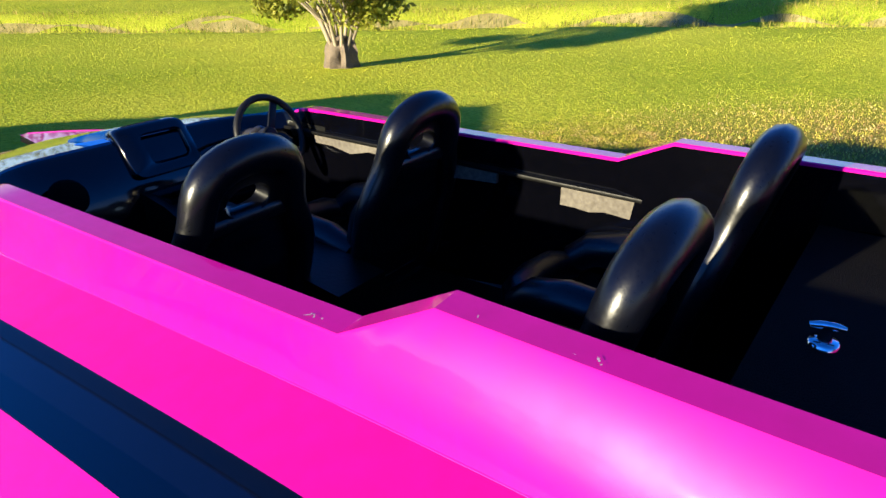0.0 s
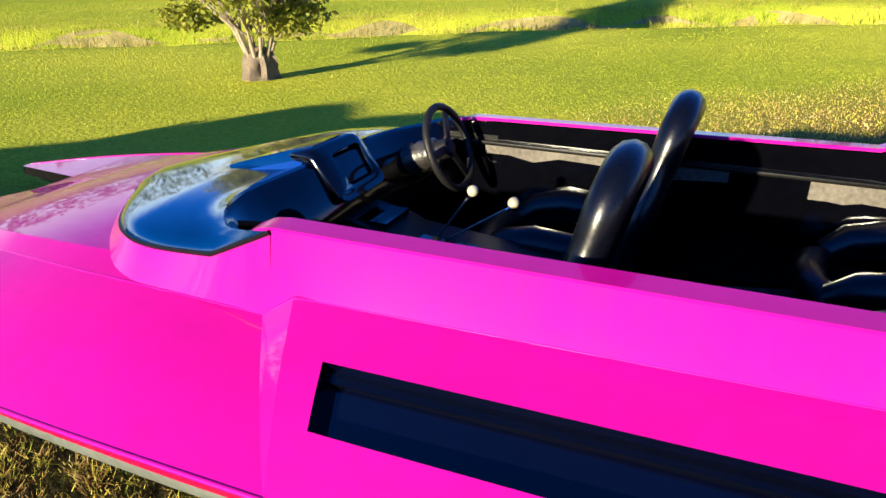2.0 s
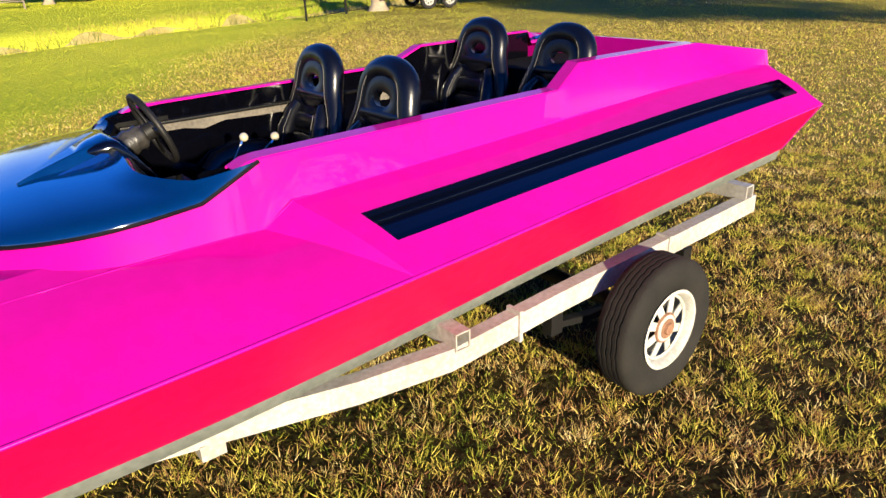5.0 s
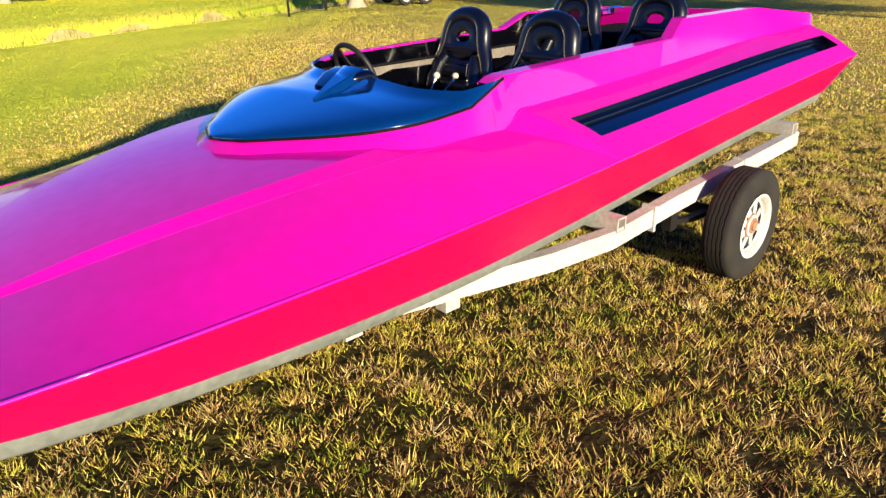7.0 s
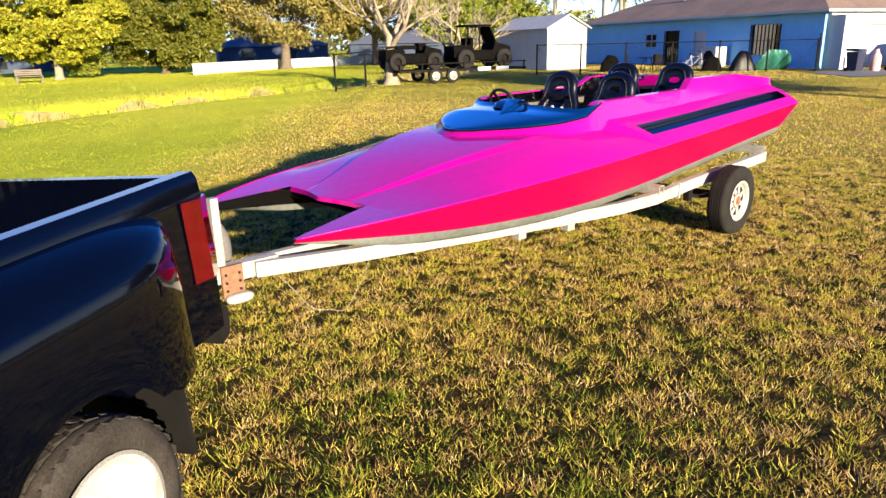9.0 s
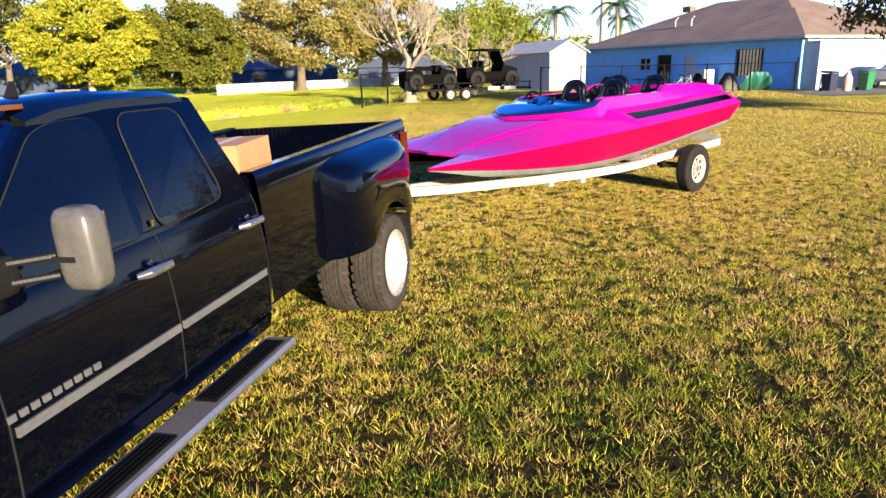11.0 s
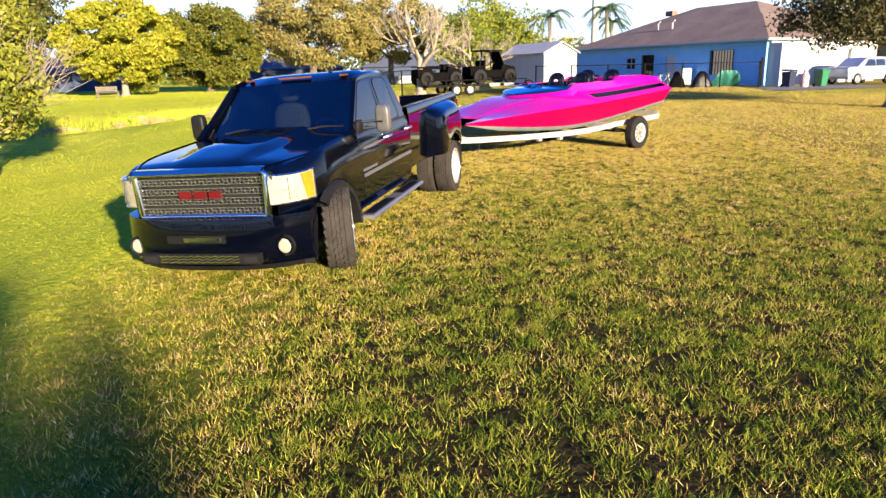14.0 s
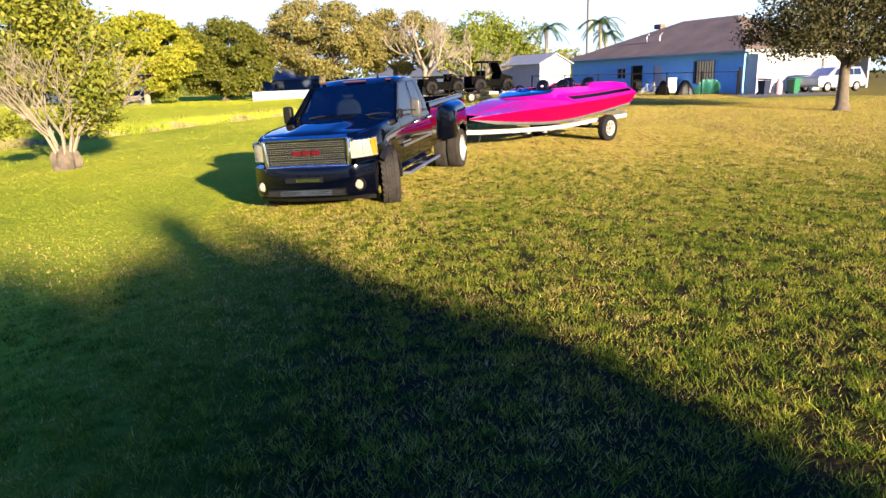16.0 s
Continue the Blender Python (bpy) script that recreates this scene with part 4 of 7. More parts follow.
def road_wheel(parent_or_none, m, r, w, rim_r, rim_mat, tread=True, label="", name="wheel", rubber=None, blocks=44):
    """A tyre with grooves and a slotted steel rim; the axis is local Y, outer side +Y."""
    wh = new(name)
    wh.parent, wh.matrix_basis = parent_or_none, m
    wh.empty_display_size = 0.1
    h = w / 2
    prof = [(rim_r, -h * 0.8), (rim_r + 0.02, -h * 0.95), (r * 0.86, -h), (r * 0.96, -h * 0.88), (r, -h * 0.70)]
    for g in (-0.42, -0.14, 0.14, 0.42):
        prof += [(r, h * (g - 0.05)), (r - 0.010, h * (g - 0.035)), (r - 0.010, h * (g + 0.035)), (r, h * (g + 0.05))]
    prof += [(r, h * 0.70), (r * 0.96, h * 0.88), (r * 0.86, h), (rim_r + 0.02, h * 0.95), (rim_r, h * 0.8)]
    rubber = rubber or RUBBER
    turned = lathe(prof, 112 if not tread else 56)
    if not tread:
        # the circumferential grooves zigzag
        for v in turned.verts:
            if math.hypot(v.co.x, v.co.z) > r - 0.0105 and abs(v.co.y) < h * 0.6:
                v.co.y += 0.0022 * (1 if round(math.atan2(v.co.z, v.co.x) / (2 * math.pi) * 56) % 2 else -1)
    ty = part("tyre", turned, rubber, wh, label or "black rubber tyre", 40)
    if tread:
        tb = bmesh.new()
        n = blocks
        q = 44 / n
        for k in range(n):
            for j, g in enumerate((-0.84, -0.28, 0.0, 0.28, 0.84)):
                a = 360 * (k + 0.5 * (j % 2)) / n
                box(-r * 0.046 * q, r * 0.046 * q, h * (g - 0.125), h * (g + 0.125), r - 0.012, r + (0.004 if abs(g) < 0.5 else -0.006), tb, pose(0, 0, 0, 0, a, 0) @ pose(0, 0, 0, 0, 0, 18 * (-1) ** j))
        part("tread", tb, rubber, ty, "blocky tyre tread", 0, kind="stuff")
    rim = part("rim", lathe([(rim_r + 0.012, h * 0.97), (rim_r - 0.004, h * 0.99), (rim_r - 0.02, h * 0.80), (rim_r - 0.03, h * 0.2), (rim_r * 0.86, h * 0.15)], 40), rim_mat, wh, "", 40)
    part("rim_back", lathe([(rim_r - 0.02, -h * 0.8), (rim_r - 0.03, h * 0.2)], 40), rim_mat, wh)
    return wh, ty, rim, h


def slotted_disc(parent, rim_r, y, holes, mat):
    """The face of a wheel: a dished disc with cut-outs between spokes."""
    bm = bmesh.new()
    for k in range(holes):
        a0, a1 = 2 * math.pi * k / holes, 2 * math.pi * (k + 0.30) / holes
        a2 = 2 * math.pi * (k + 1) / holes
        P = lambda a, r, d: (r * math.cos(a), y + d, r * math.sin(a))
        def cell(b0, b1, r0, r1, d0, d1):
            vs = [bm.verts.new(P(a, r, d)) for r, d in ((r0, d0), (r1, d1)) for a in (b0, (b0 + b1) / 2, b1)]
            bm.faces.new((vs[0], vs[1], vs[4], vs[3])), bm.faces.new((vs[1], vs[2], vs[5], vs[4]))
        mid, step = (a0 + a1) / 2, a2 - a0
        for b0, b1 in ((a0, a1), (a1, a2)):
            cell(b0, b1, 0.03, rim_r * 0.34, 0.018, 0.014)
            cell(b0, b1, rim_r * 0.34, rim_r * 0.39, 0.014, 0.0)
            cell(b0, b1, rim_r * 0.82, rim_r * 0.88, -0.012, -0.004)
        # each spoke narrows outwards, which leaves three-cornered windows
        for (f0, r0, d0), (f1, r1, d1) in (((0.36, 0.385, 0.001), (0.27, 0.56, -0.004)), ((0.27, 0.56, -0.004), (0.17, 0.80, -0.011)), ((0.17, 0.80, -0.011), (0.22, 0.83, -0.012))):
            vs = [bm.verts.new(P(mid + u * f * step, rim_r * r, d)) for f, r, d in ((f0, r0, d0), (f1, r1, d1)) for u in (-1, 0, 1)]
            bm.faces.new((vs[0], vs[1], vs[4], vs[3])), bm.faces.new((vs[1], vs[2], vs[5], vs[4]))
    bmesh.ops.remove_doubles(bm, verts=bm.verts, dist=1e-4)
    thick(bm, 0.006)
    return part("rim_disc", bm, mat, parent, "", 30)


# near-black colour that stands for shade in voids of wheels, arches, grille, cab
DARK = pbr("void_shade", (0.003, 0.003, 0.003), None, 0.9)
for s in (1, -1):
    w, ty, rim, h = road_wheel(trailer, pose(-3.92, s * 1.23, 0.372, 0, 30, 0 if s > 0 else 180), 0.372, 0.205, 0.205, WHITE_RIM, False, "worn black trailer tyre")
    slotted_disc(w, 0.205, h * 0.62, 8, WHITE_RIM)
    # dark disc added behind the rim windows for the shade there
    part("rim_shade", lathe([(0.0, -h * 0.1), (0.18, -h * 0.1)], 24), DARK, w)
    part("hub", lathe([(0.0, h * 0.95), (0.03, h * 0.93), (0.034, h * 0.80), (0.052, h * 0.82), (0.058, h * 0.72), (0.080, h * 0.71), (0.084, h * 0.60)], 24), RUST, w, "rusty wheel hub")
sp, ty, rim, h = road_wheel(None, BM @ pose(1.53, -0.20, 0.65, 0, 0, 6), 0.37, 0.205, 0.205, WHITE_RIM, False, "dusty grey spare tyre", "spare_wheel")
slotted_disc(sp, 0.205, h * 0.45, 8, WHITE_RIM)
# the spare gets the same added disc of shade
part("rim_shade", lathe([(0.0, -h * 0.1), (0.18, -h * 0.1)], 24), DARK, sp)
ty.data.materials[0] = pbr("dusty_rubber", (0.16, 0.15, 0.14), (0.09, 0.085, 0.08), 0.85, scale=5, fine=80, bump=0.2)
tagged(sp, "spare trailer wheel with white slotted rim mounted on the drawbar", "wheel")
part("spare_bracket", box(1.47, 1.57, -0.14, 0.02, 0.50, 0.70), WHITE_FRAME, trailer, bevel=0.005)

# ---- truck ----
TM = pose(-3.36, -1.32, -0.052, 0, 0, -104.7) @ pose(0, 0, 0, 2.6, 0, 0) @ pose(2.6, 0, 0.4, 0, 2.0, 0) @ pose(-2.6, 0, -0.4) @ pose(0, 0.045, 0) @ Matrix.Diagonal((1, 0.955, 1, 1))
truck = thing("pickup_truck", TM, "black crew-cab dually pickup truck with chrome trim", "truck")
LENS = pbr("clear_lamp_plastic", (0.40, 0.36, 0.27), (0.26, 0.24, 0.18), 0.12, coat=0.6, scale=12, fine=60)
MARKER = pbr("brown_amber_plastic", (0.15, 0.045, 0.012), (0.10, 0.03, 0.008), 0.3)
AMBER = pbr("amber_plastic", (0.50, 0.23, 0.01), (0.40, 0.17, 0.008), 0.15, coat=0.6, scale=12)
RED_LENS = pbr("red_lamp_plastic", (0.085, 0.001, 0.003), (0.055, 0.001, 0.002), 0.08, coat=1.0, scale=12)
CREAM = pbr("cabin_trim", (0.028, 0.031, 0.032), (0.017, 0.019, 0.020), 0.8, scale=6, spec=0.05)
# grey that stands for the reflection on the near mirror shell
MIRROR_CASE = pbr("mirror_shell_sheen", (0.10, 0.095, 0.088), (0.07, 0.066, 0.06), 0.35, scale=8, coat=0.3)
CARD = pbr("cardboard", (0.42, 0.22, 0.10), (0.34, 0.17, 0.075), 0.85, scale=5, fine=80, bump=0.1)
WIND = glassy("windscreen_glass", (0.30, 0.40, 0.42))
SEAL = pbr("grey_rubber_seal", (0.02, 0.02, 0.02), (0.012, 0.012, 0.012), 0.6, spec=0.2)
DULL_SILVER = pbr("dull_silver_trim", (0.105, 0.105, 0.11), (0.075, 0.075, 0.08), 0.4, scale=6)
SATIN_METAL = pbr("brushed_metal", (0.42, 0.42, 0.42), (0.32, 0.32, 0.32), 0.38, metal=0.8)
GRILLE_CHROME = pbr("grille_chrome", (0.55, 0.55, 0.56), (0.40, 0.40, 0.41), 0.18, metal=0.9)
BADGE = pbr("red_badge", (0.10, 0.004, 0.007), None, 0.3, coat=0.3)


def body_section(x):
    """Half outline of fenders and doors from sill to belt: (y, z)."""
    belt = 1.30 if x < 3.45 else 1.30 - 0.095 * ((x - 3.45) / 1.5) ** 1.3
    tuck = 0.0 if x < 4.3 else 0.27 * ((x - 4.3) / 0.72) ** 2
    return [(0.93 - tuck, 0.50), (0.985 - tuck, 0.56), (1.0 - tuck, 0.70), (1.012 - tuck, 0.86), (1.005 - tuck, 1.0), (0.985 - tuck, belt - 0.10), (0.955 - tuck, belt - 0.02), (0.92 - tuck, belt)]


def arch(x, cx, r):
    d = abs(x - cx)
    return 0.372 + math.sqrt(max(0, r * r - d * d)) if d < r else 0


def lower_body():
    bm = bmesh.new()
    xs = sorted(set([round(v, 3) for v in (*grid(1.70, 3.45, 6), *grid(3.45, 5.0, 24))]))
    for s in (1, -1):
        rings = []
        for x in xs:
            a = arch(x, 4.26, 0.50)
            rings.append([(x, s * y, max(z, min(a, 0.90) + 0.02 * k) if a else z) for k, (y, z) in enumerate(body_section(x))])
        loft(rings, bm, closed=False)
    return bm


part("body_sides", lower_body(), TRUCK, truck, "gloss black doors and front fenders", 30)


def hood_z(x, y):
    belt = 1.30 - 0.095 * ((max(x, 3.45) - 3.45) / 1.5) ** 1.3
    w = 0.92 - (0.0 if x < 4.3 else 0.13 * ((x - 4.3) / 0.72) ** 2)
    v = abs(y) / w
    bulge = 0.045 * (1 - max(0, (v - 0.35) / 0.2)) if 0.35 < v < 0.55 else (0.045 if v <= 0.35 else 0)
    droop = 0.05 * max(0, (x - 4.8) / 0.22) ** 2
    return belt - 0.01 + 0.035 * (1 - v ** 2) + bulge * min(1, max(0.2, (5.0 - x) / 0.6)) - droop


hood = part("hood", sheet(lambda x, v: (x, v * (0.92 - (0.0 if x < 4.3 else 0.13 * ((x - 4.3) / 0.72) ** 2)), hood_z(x, v * 0.92)), grid(3.42, 5.02, 18), [-1, -0.9, -0.75, -0.56, -0.54, -0.5, -0.42, -0.36, -0.34, -0.2, 0, 0.2, 0.34, 0.36, 0.42, 0.5, 0.54, 0.56, 0.75, 0.9, 1]), TRUCK, truck, "gloss black hood with centre bulge", 25)
for s in (1, -1):
    part("louvre_panel", sheet(lambda x, y: (x, s * y, hood_z(x, y) + 0.003), grid(3.56, 3.92, 4), (0.03, 0.15, 0.29)), TRIM, hood, "black slatted hood vent" if s > 0 else "", 40)
    for k in range(11):
        x = 3.575 + 0.031 * k
        part("louvre", box(x, x + 0.014, s * 0.045, s * 0.275, hood_z(x, 0.1) + 0.003, hood_z(x, 0.1) + 0.010), TRUCK, hood)
    part("wiper", tube([(3.50, s * 0.5 - 0.15, 1.335), (3.44, s * 0.5 + 0.05, 1.36), (3.42, s * 0.5 + 0.30, 1.35)], 0.009, 6), TRIM, truck, "black wiper arm")

# cab: roof, pillars and glass
ROOF = [(1.93, 1.80), (2.1, 1.875), (2.45, 1.90), (2.75, 1.875), (2.93, 1.80)]


def roof_point(i, v):
    x, z = ROOF[i]
    w = 0.80 if 0 < i < 4 else 0.83
    return (x, w * v, z + 0.012 - 0.085 * max(0, abs(v) - 0.8) / 0.2 - 0.012 * v * v)


roof = part("roof", sheet(lambda i, v: roof_point(i, v), range(5), [-1, -0.95, -0.88, -0.8, -0.4, 0, 0.4, 0.8, 0.88, 0.95, 1]), TRUCK, truck, "gloss black cab roof", 45)
for y in (0,):
    part("marker_lamp", box(2.83, 2.90, y - 0.20, y + 0.20, 1.862, 1.880), MARKER, roof, "amber roof marker lamp", bevel=0.008)
for y in (-0.62, 0.62):
    part("marker_lamp", box(2.80, 2.87, y - 0.04, y + 0.04, 1.858, 1.876), MARKER, roof, "amber roof marker lamp", bevel=0.008)
part("antenna_fin", loft([[(2.56, 0.30, 1.90), (2.56, 0.33, 1.90), (2.50, 0.33, 1.90), (2.50, 0.30, 1.90)], [(2.52, 0.31, 1.97), (2.52, 0.32, 1.97), (2.50, 0.32, 1.97), (2.50, 0.31, 1.97)]]), TRIM, roof)


def side_y(z):
    return 0.965 - 0.155 * max(0, (z - 1.28) / 0.56) ** 1.1


for s in (1, -1):
    # pillars as bars from belt to roof
    def pillar(x0, x1, z1, w0, w1):
        rings = []
        for t in grid(0, 1, 5):
            x, z, w = x0 + (x1 - x0) * t, 1.27 + (z1 - 1.27) * t, w0 + (w1 - w0) * t
            y = side_y(z)
            rings.append([(x - w, s * y, z), (x + w, s * y, z), (x + w, s * (y - 0.05), z), (x - w, s * (y - 0.05), z)])
        return loft(rings)
    part("pillar", pillar(3.54, 2.93, 1.80, 0.06, 0.05), TRUCK, truck, "", 30, bevel=0.008)
    rear_x, front_x = (lambda z: 1.71 + 0.20 * (z - 1.26) / 0.56), (lambda z: 3.60 - 0.66 * (z - 1.26) / 0.56)
    part("cab_side", thick(sheet(lambda z, u: (rear_x(z) + (front_x(z) - rear_x(z)) * u, s * (side_y(z) - 0.004), z), grid(1.255, 1.825, 7), grid(0, 1, 12)), 0.012), TRUCK, truck, "gloss black door frames", 40)
    part("pillar", pillar(1.83, 2.02, 1.81, 0.13, 0.10), TRUCK, truck, "", 30, bevel=0.008)
    part("roof_rail", loft([[(x, s * (side_y(z)), z - 0.03), (x, s * (side_y(z) - 0.005), z + 0.03), (x, s * 0.76, z + 0.055), (x, s * 0.76, z - 0.03)] for x, z in ((1.98, 1.795), (2.1, 1.82), (2.5, 1.83), (2.8, 1.815), (2.96, 1.785))]), TRUCK, truck, "", 40)

    def pane(pts):
        bm = bmesh.new()
        k = len(pts)
        n = 4
        vs = [bm.verts.new((x, s * (side_y(z) + 0.001), z)) for x, z in pts]
        bm.faces.new(vs)
        thick(bm, 0.006)
        return bm
    def rounded(pts, q=0.22):
        out = []
        for i, p in enumerate(pts):
            a, b = pts[i - 1], pts[(i + 1) % len(pts)]
            la, lb = math.dist(p, a), math.dist(p, b)
            r = min(0.09, 0.45 * la, 0.45 * lb)
            p0, p1 = lerp(p, a, r / la), lerp(p, b, r / lb)
            out += [lerp(lerp(p0, p, t), lerp(p, p1, t), t) for t in (0, 0.25, 0.5, 0.75, 1)]
        return out
    for nm, pts in (("front_side_window", [(2.60, 1.27), (3.50, 1.27), (3.36, 1.42), (2.97, 1.77), (2.85, 1.80), (2.60, 1.80)]), ("rear_side_window", [(1.95, 1.31), (2.50, 1.27), (2.50, 1.80), (2.12, 1.79), (2.06, 1.76)])):
        pts = rounded(pts)
        win = part(nm, pane(pts), TINT, truck, "dark tinted side window", 0)
        part("window_trim", tube([(x, s * (side_y(z) + 0.002), z) for x, z in pts], 0.0035, 6, loop=True), SEAL, win, "grey window seal")
    part("door_post_trim", box(2.535, 2.56, s * 0.965 - 0.004, s * 0.965 + 0.003, 1.30, 1.33), CHROME, truck)
    # belt, mouldings, handles, lettering bars
    part("belt_line", loft([[(x, s * 0.93, 1.262), (x, s * 0.972, 1.262), (x, s * 0.968, 1.285), (x, s * 0.93, 1.29)] for x in grid(1.72, 3.5, 6)]), TRUCK, truck, "", 30)
    for x0, x1 in ((1.74, 2.53), (2.555, 3.47)):
        part("side_moulding", box(x0, x1, s * 1.008, s * 1.022, 0.80, 0.838), DULL_SILVER, truck, "brushed metal door moulding", bevel=0.005)
    for x in (1.84, 2.66):
        hd = part("door_handle", tube([(x - 0.10, s * 1.005, 1.13), (x - 0.08, s * 1.045, 1.135), (x + 0.06, s * 1.045, 1.135), (x + 0.09, s * 1.005, 1.13)], [0.014, 0.022, 0.022, 0.014], 10), GRILLE_CHROME, truck, "chrome door handle")
        part("lock_cylinder", lathe([(0, 0.012), (0.016, 0.012), (0.018, 0)], 12, "Y", (x + 0.0, s * 1.0, 1.165)) if s > 0 else lathe([(0, -0.012), (0.016, -0.012), (0.018, 0)], 12, "Y", (x, -1.0, 1.165)), CHROME, hd)
    for x in (1.70, 2.545, 3.49):
        part("door_gap", sheet(lambda k, e: (x + e, s * (body_section(x)[k][0] + 0.0015), body_section(x)[k][1]), range(8), (-0.005, 0.005)), DARK, truck)
    for k in range(9):
        part("badge_bar", box(3.06 + 0.05 * k, 3.092 + 0.05 * k, s * 1.010, s * 1.020, 0.862, 0.888), DULL_SILVER, truck, "chrome badge lettering as plain bars" if k == 0 else "", bevel=0.002)
    part("rocker", loft([[(x, s * 0.90, 0.42), (x, s * 0.96, 0.46), (x, s * 0.985, 0.545), (x, s * 0.90, 0.56)] for x in (1.70, 3.72)]), TRUCK, truck, "", 20)
    # running board
    rb = part("running_board", loft([[(x, s * 0.98, 0.395), (x, s * 1.155, 0.385), (x, s * 1.17, 0.41), (x, s * 1.155, 0.43), (x, s * 0.98, 0.43)] for x in grid(1.78, 3.70, 4)]), SATIN_METAL, truck, "brushed metal running board", 40)
    for x0, x1 in ((1.84, 2.55), (2.85, 3.62)):
        part("step_pad", box(x0, x1, s * 1.01, s * 1.13, 0.428, 0.436), TRIM, rb, "black ribbed step pad", bevel=0.003)
        for k in range(4):
            part("pad_rib", box(x0 + 0.02, x1 - 0.02, s * (1.025 + 0.028 * k), s * (1.033 + 0.028 * k), 0.435, 0.441), BLACK_SATIN, rb)
    # mirror
    # near shell coloured grey for its reflection, far shell black without one
    mi = part("side_mirror", pebble(3.125, 3.24, s * 1.105, s * 1.275, 1.24, 1.54, 5.0, 28), MIRROR_CASE if s > 0 else TRIM, truck, "towing mirror shell, coloured grey for the light it reflects" if s > 0 else "towing mirror shell, coloured black where no light is reflected", 60)
    part("mirror_band", box(3.121, 3.244, s * 1.101, s * 1.20, 1.352, 1.372), TRIM, mi, bevel=0.01)
    part("mirror_glass", box(3.126, 3.134, s * 1.13, s * 1.26, 1.40, 1.51), CHROME, mi)
    for z in (1.30, 1.37):
        part("mirror_arm", tube([(3.34, s * 0.95, z), (3.22, s * 1.10, z)], 0.014, 8), TRIM, mi, "black mirror arm")
    part("mirror_foot", pebble(3.27, 3.43, s * 0.92, s * 0.99, 1.255, 1.40), TRIM, mi)
    # front flare
    fl = bmesh.new()
    for j in range(5, 18):
        a, b = math.pi * (j / 18), math.pi * ((j + 1) / 18)
        def P(t, r, y):
            return (4.26 + r * math.cos(t), s * y, 0.372 + r * 0.98 * math.sin(t))
        q = [[P(t, 0.475, 0.86), P(t, 0.475, 1.045), P(t, 0.53, 1.042), P(t, 0.565, 0.99)] for t in (a, b)]
        for k in range(3):
            fl.faces.new([fl.verts.new(p) for p in (q[0][k], q[0][k + 1], q[1][k + 1], q[1][k])])
    bmesh.ops.remove_doubles(fl, verts=fl.verts, dist=1e-4)
    # arch linings are coloured near-black, so their shade is in the colour
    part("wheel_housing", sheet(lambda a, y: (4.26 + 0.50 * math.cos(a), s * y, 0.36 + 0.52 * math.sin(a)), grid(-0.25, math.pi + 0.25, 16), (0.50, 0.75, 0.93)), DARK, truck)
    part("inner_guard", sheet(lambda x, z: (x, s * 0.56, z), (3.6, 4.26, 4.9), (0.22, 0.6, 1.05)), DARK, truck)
    flare = part("fender_flare", fl, TRIM, truck, "black riveted wheel-arch flare", 40)
    for a in grid(56, 172, 7):
        part("rivet", lathe([(0, 0.008), (0.008, 0.006), (0.010, 0)], 8, "Y", (4.26 + 0.515 * math.cos(radians(a)), 1.05, 0.372 + 0.505 * math.sin(radians(a)))) if s > 0 else lathe([(0, -0.008), (0.008, -0.006), (0.010, 0)], 8, "Y", (4.26 + 0.515 * math.cos(radians(a)), -1.05, 0.372 + 0.505 * math.sin(radians(a)))), TRIM, flare)
    # bed side
    def bed_ring(x):
        top = 1.385
        a = arch(x, 0.0, 0.47) - 0.04
        a = max(a, 0)
        lo = max(0.55, min(a, 0.86)) if a else 0.55
        return [(x, s * 0.90, lo), (x, s * 0.985, lo + 0.04), (x, s * 1.0, max(0.95, lo + 0.06)), (x, s * 0.995, 1.25), (x, s * 0.985, top - 0.03), (x, s * 0.965, top), (x, s * 0.89, top), (x, s * 0.88, top - 0.04), (x, s * 0.88, 0.95)]
    part("bed_side", loft([bed_ring(x) for x in sorted(set([1.66, *grid(0.55, 1.6, 3), *grid(-0.5, 0.5, 14), -0.7, -0.95, -1.13]))], closed=False), TRUCK, truck, "gloss black bed side", 30)
    # bulging rear fender
    fb = bmesh.new()
    rings = []
    for x in grid(-0.82, 0.86, 26):
        t = (x - 0.02) / 0.84
        bul = 0.235 * max(0, 1 - abs(t) ** 5) ** 0.8
        a = arch(x, 0.0, 0.455)
        lo = max(a, 0.60 + 0.06 * abs(t)) if a else 0.60
        up = 1.315 - 0.05 * abs(t) ** 4
        rings.append([(x, s * (0.985 + bul * 0.96), lo), (x, s * (0.99 + bul), lo + 0.05), (x, s * (0.99 + bul), max(lo + 0.07, 0.98)), (x, s * (0.985 + bul * 0.97), 1.10), (x, s * (0.985 + bul * 0.88), 1.18), (x, s * (0.985 + bul * 0.66), 1.24), (x, s * (0.98 + bul * 0.3), up - 0.025), (x, s * 0.975, up)])
    loft(rings, fb, closed=False)
    rf = part("rear_fender", fb, TRUCK, truck, "wide gloss black dual-wheel fender", 50)
    part("fender_marker", lathe([(0, 0.010), (0.022, 0.008), (0.026, 0)], 14, "Y", (0.80, 1.02, 0.80)) if s > 0 else lathe([(0, -0.01), (0.022, -0.008), (0.026, 0)], 14, "Y", (0.80, -1.02, 0.80)), AMBER, rf, "small amber marker")
    part("rear_marker", lathe([(0, 0.010), (0.030, 0.008), (0.034, 0)], 14, "Y", (-0.76, 1.03, 0.80)) if s > 0 else lathe([(0, -0.01), (0.03, -0.008), (0.034, 0)], 14, "Y", (-0.76, -1.03, 0.80)), RED_LENS, rf, "small red marker")
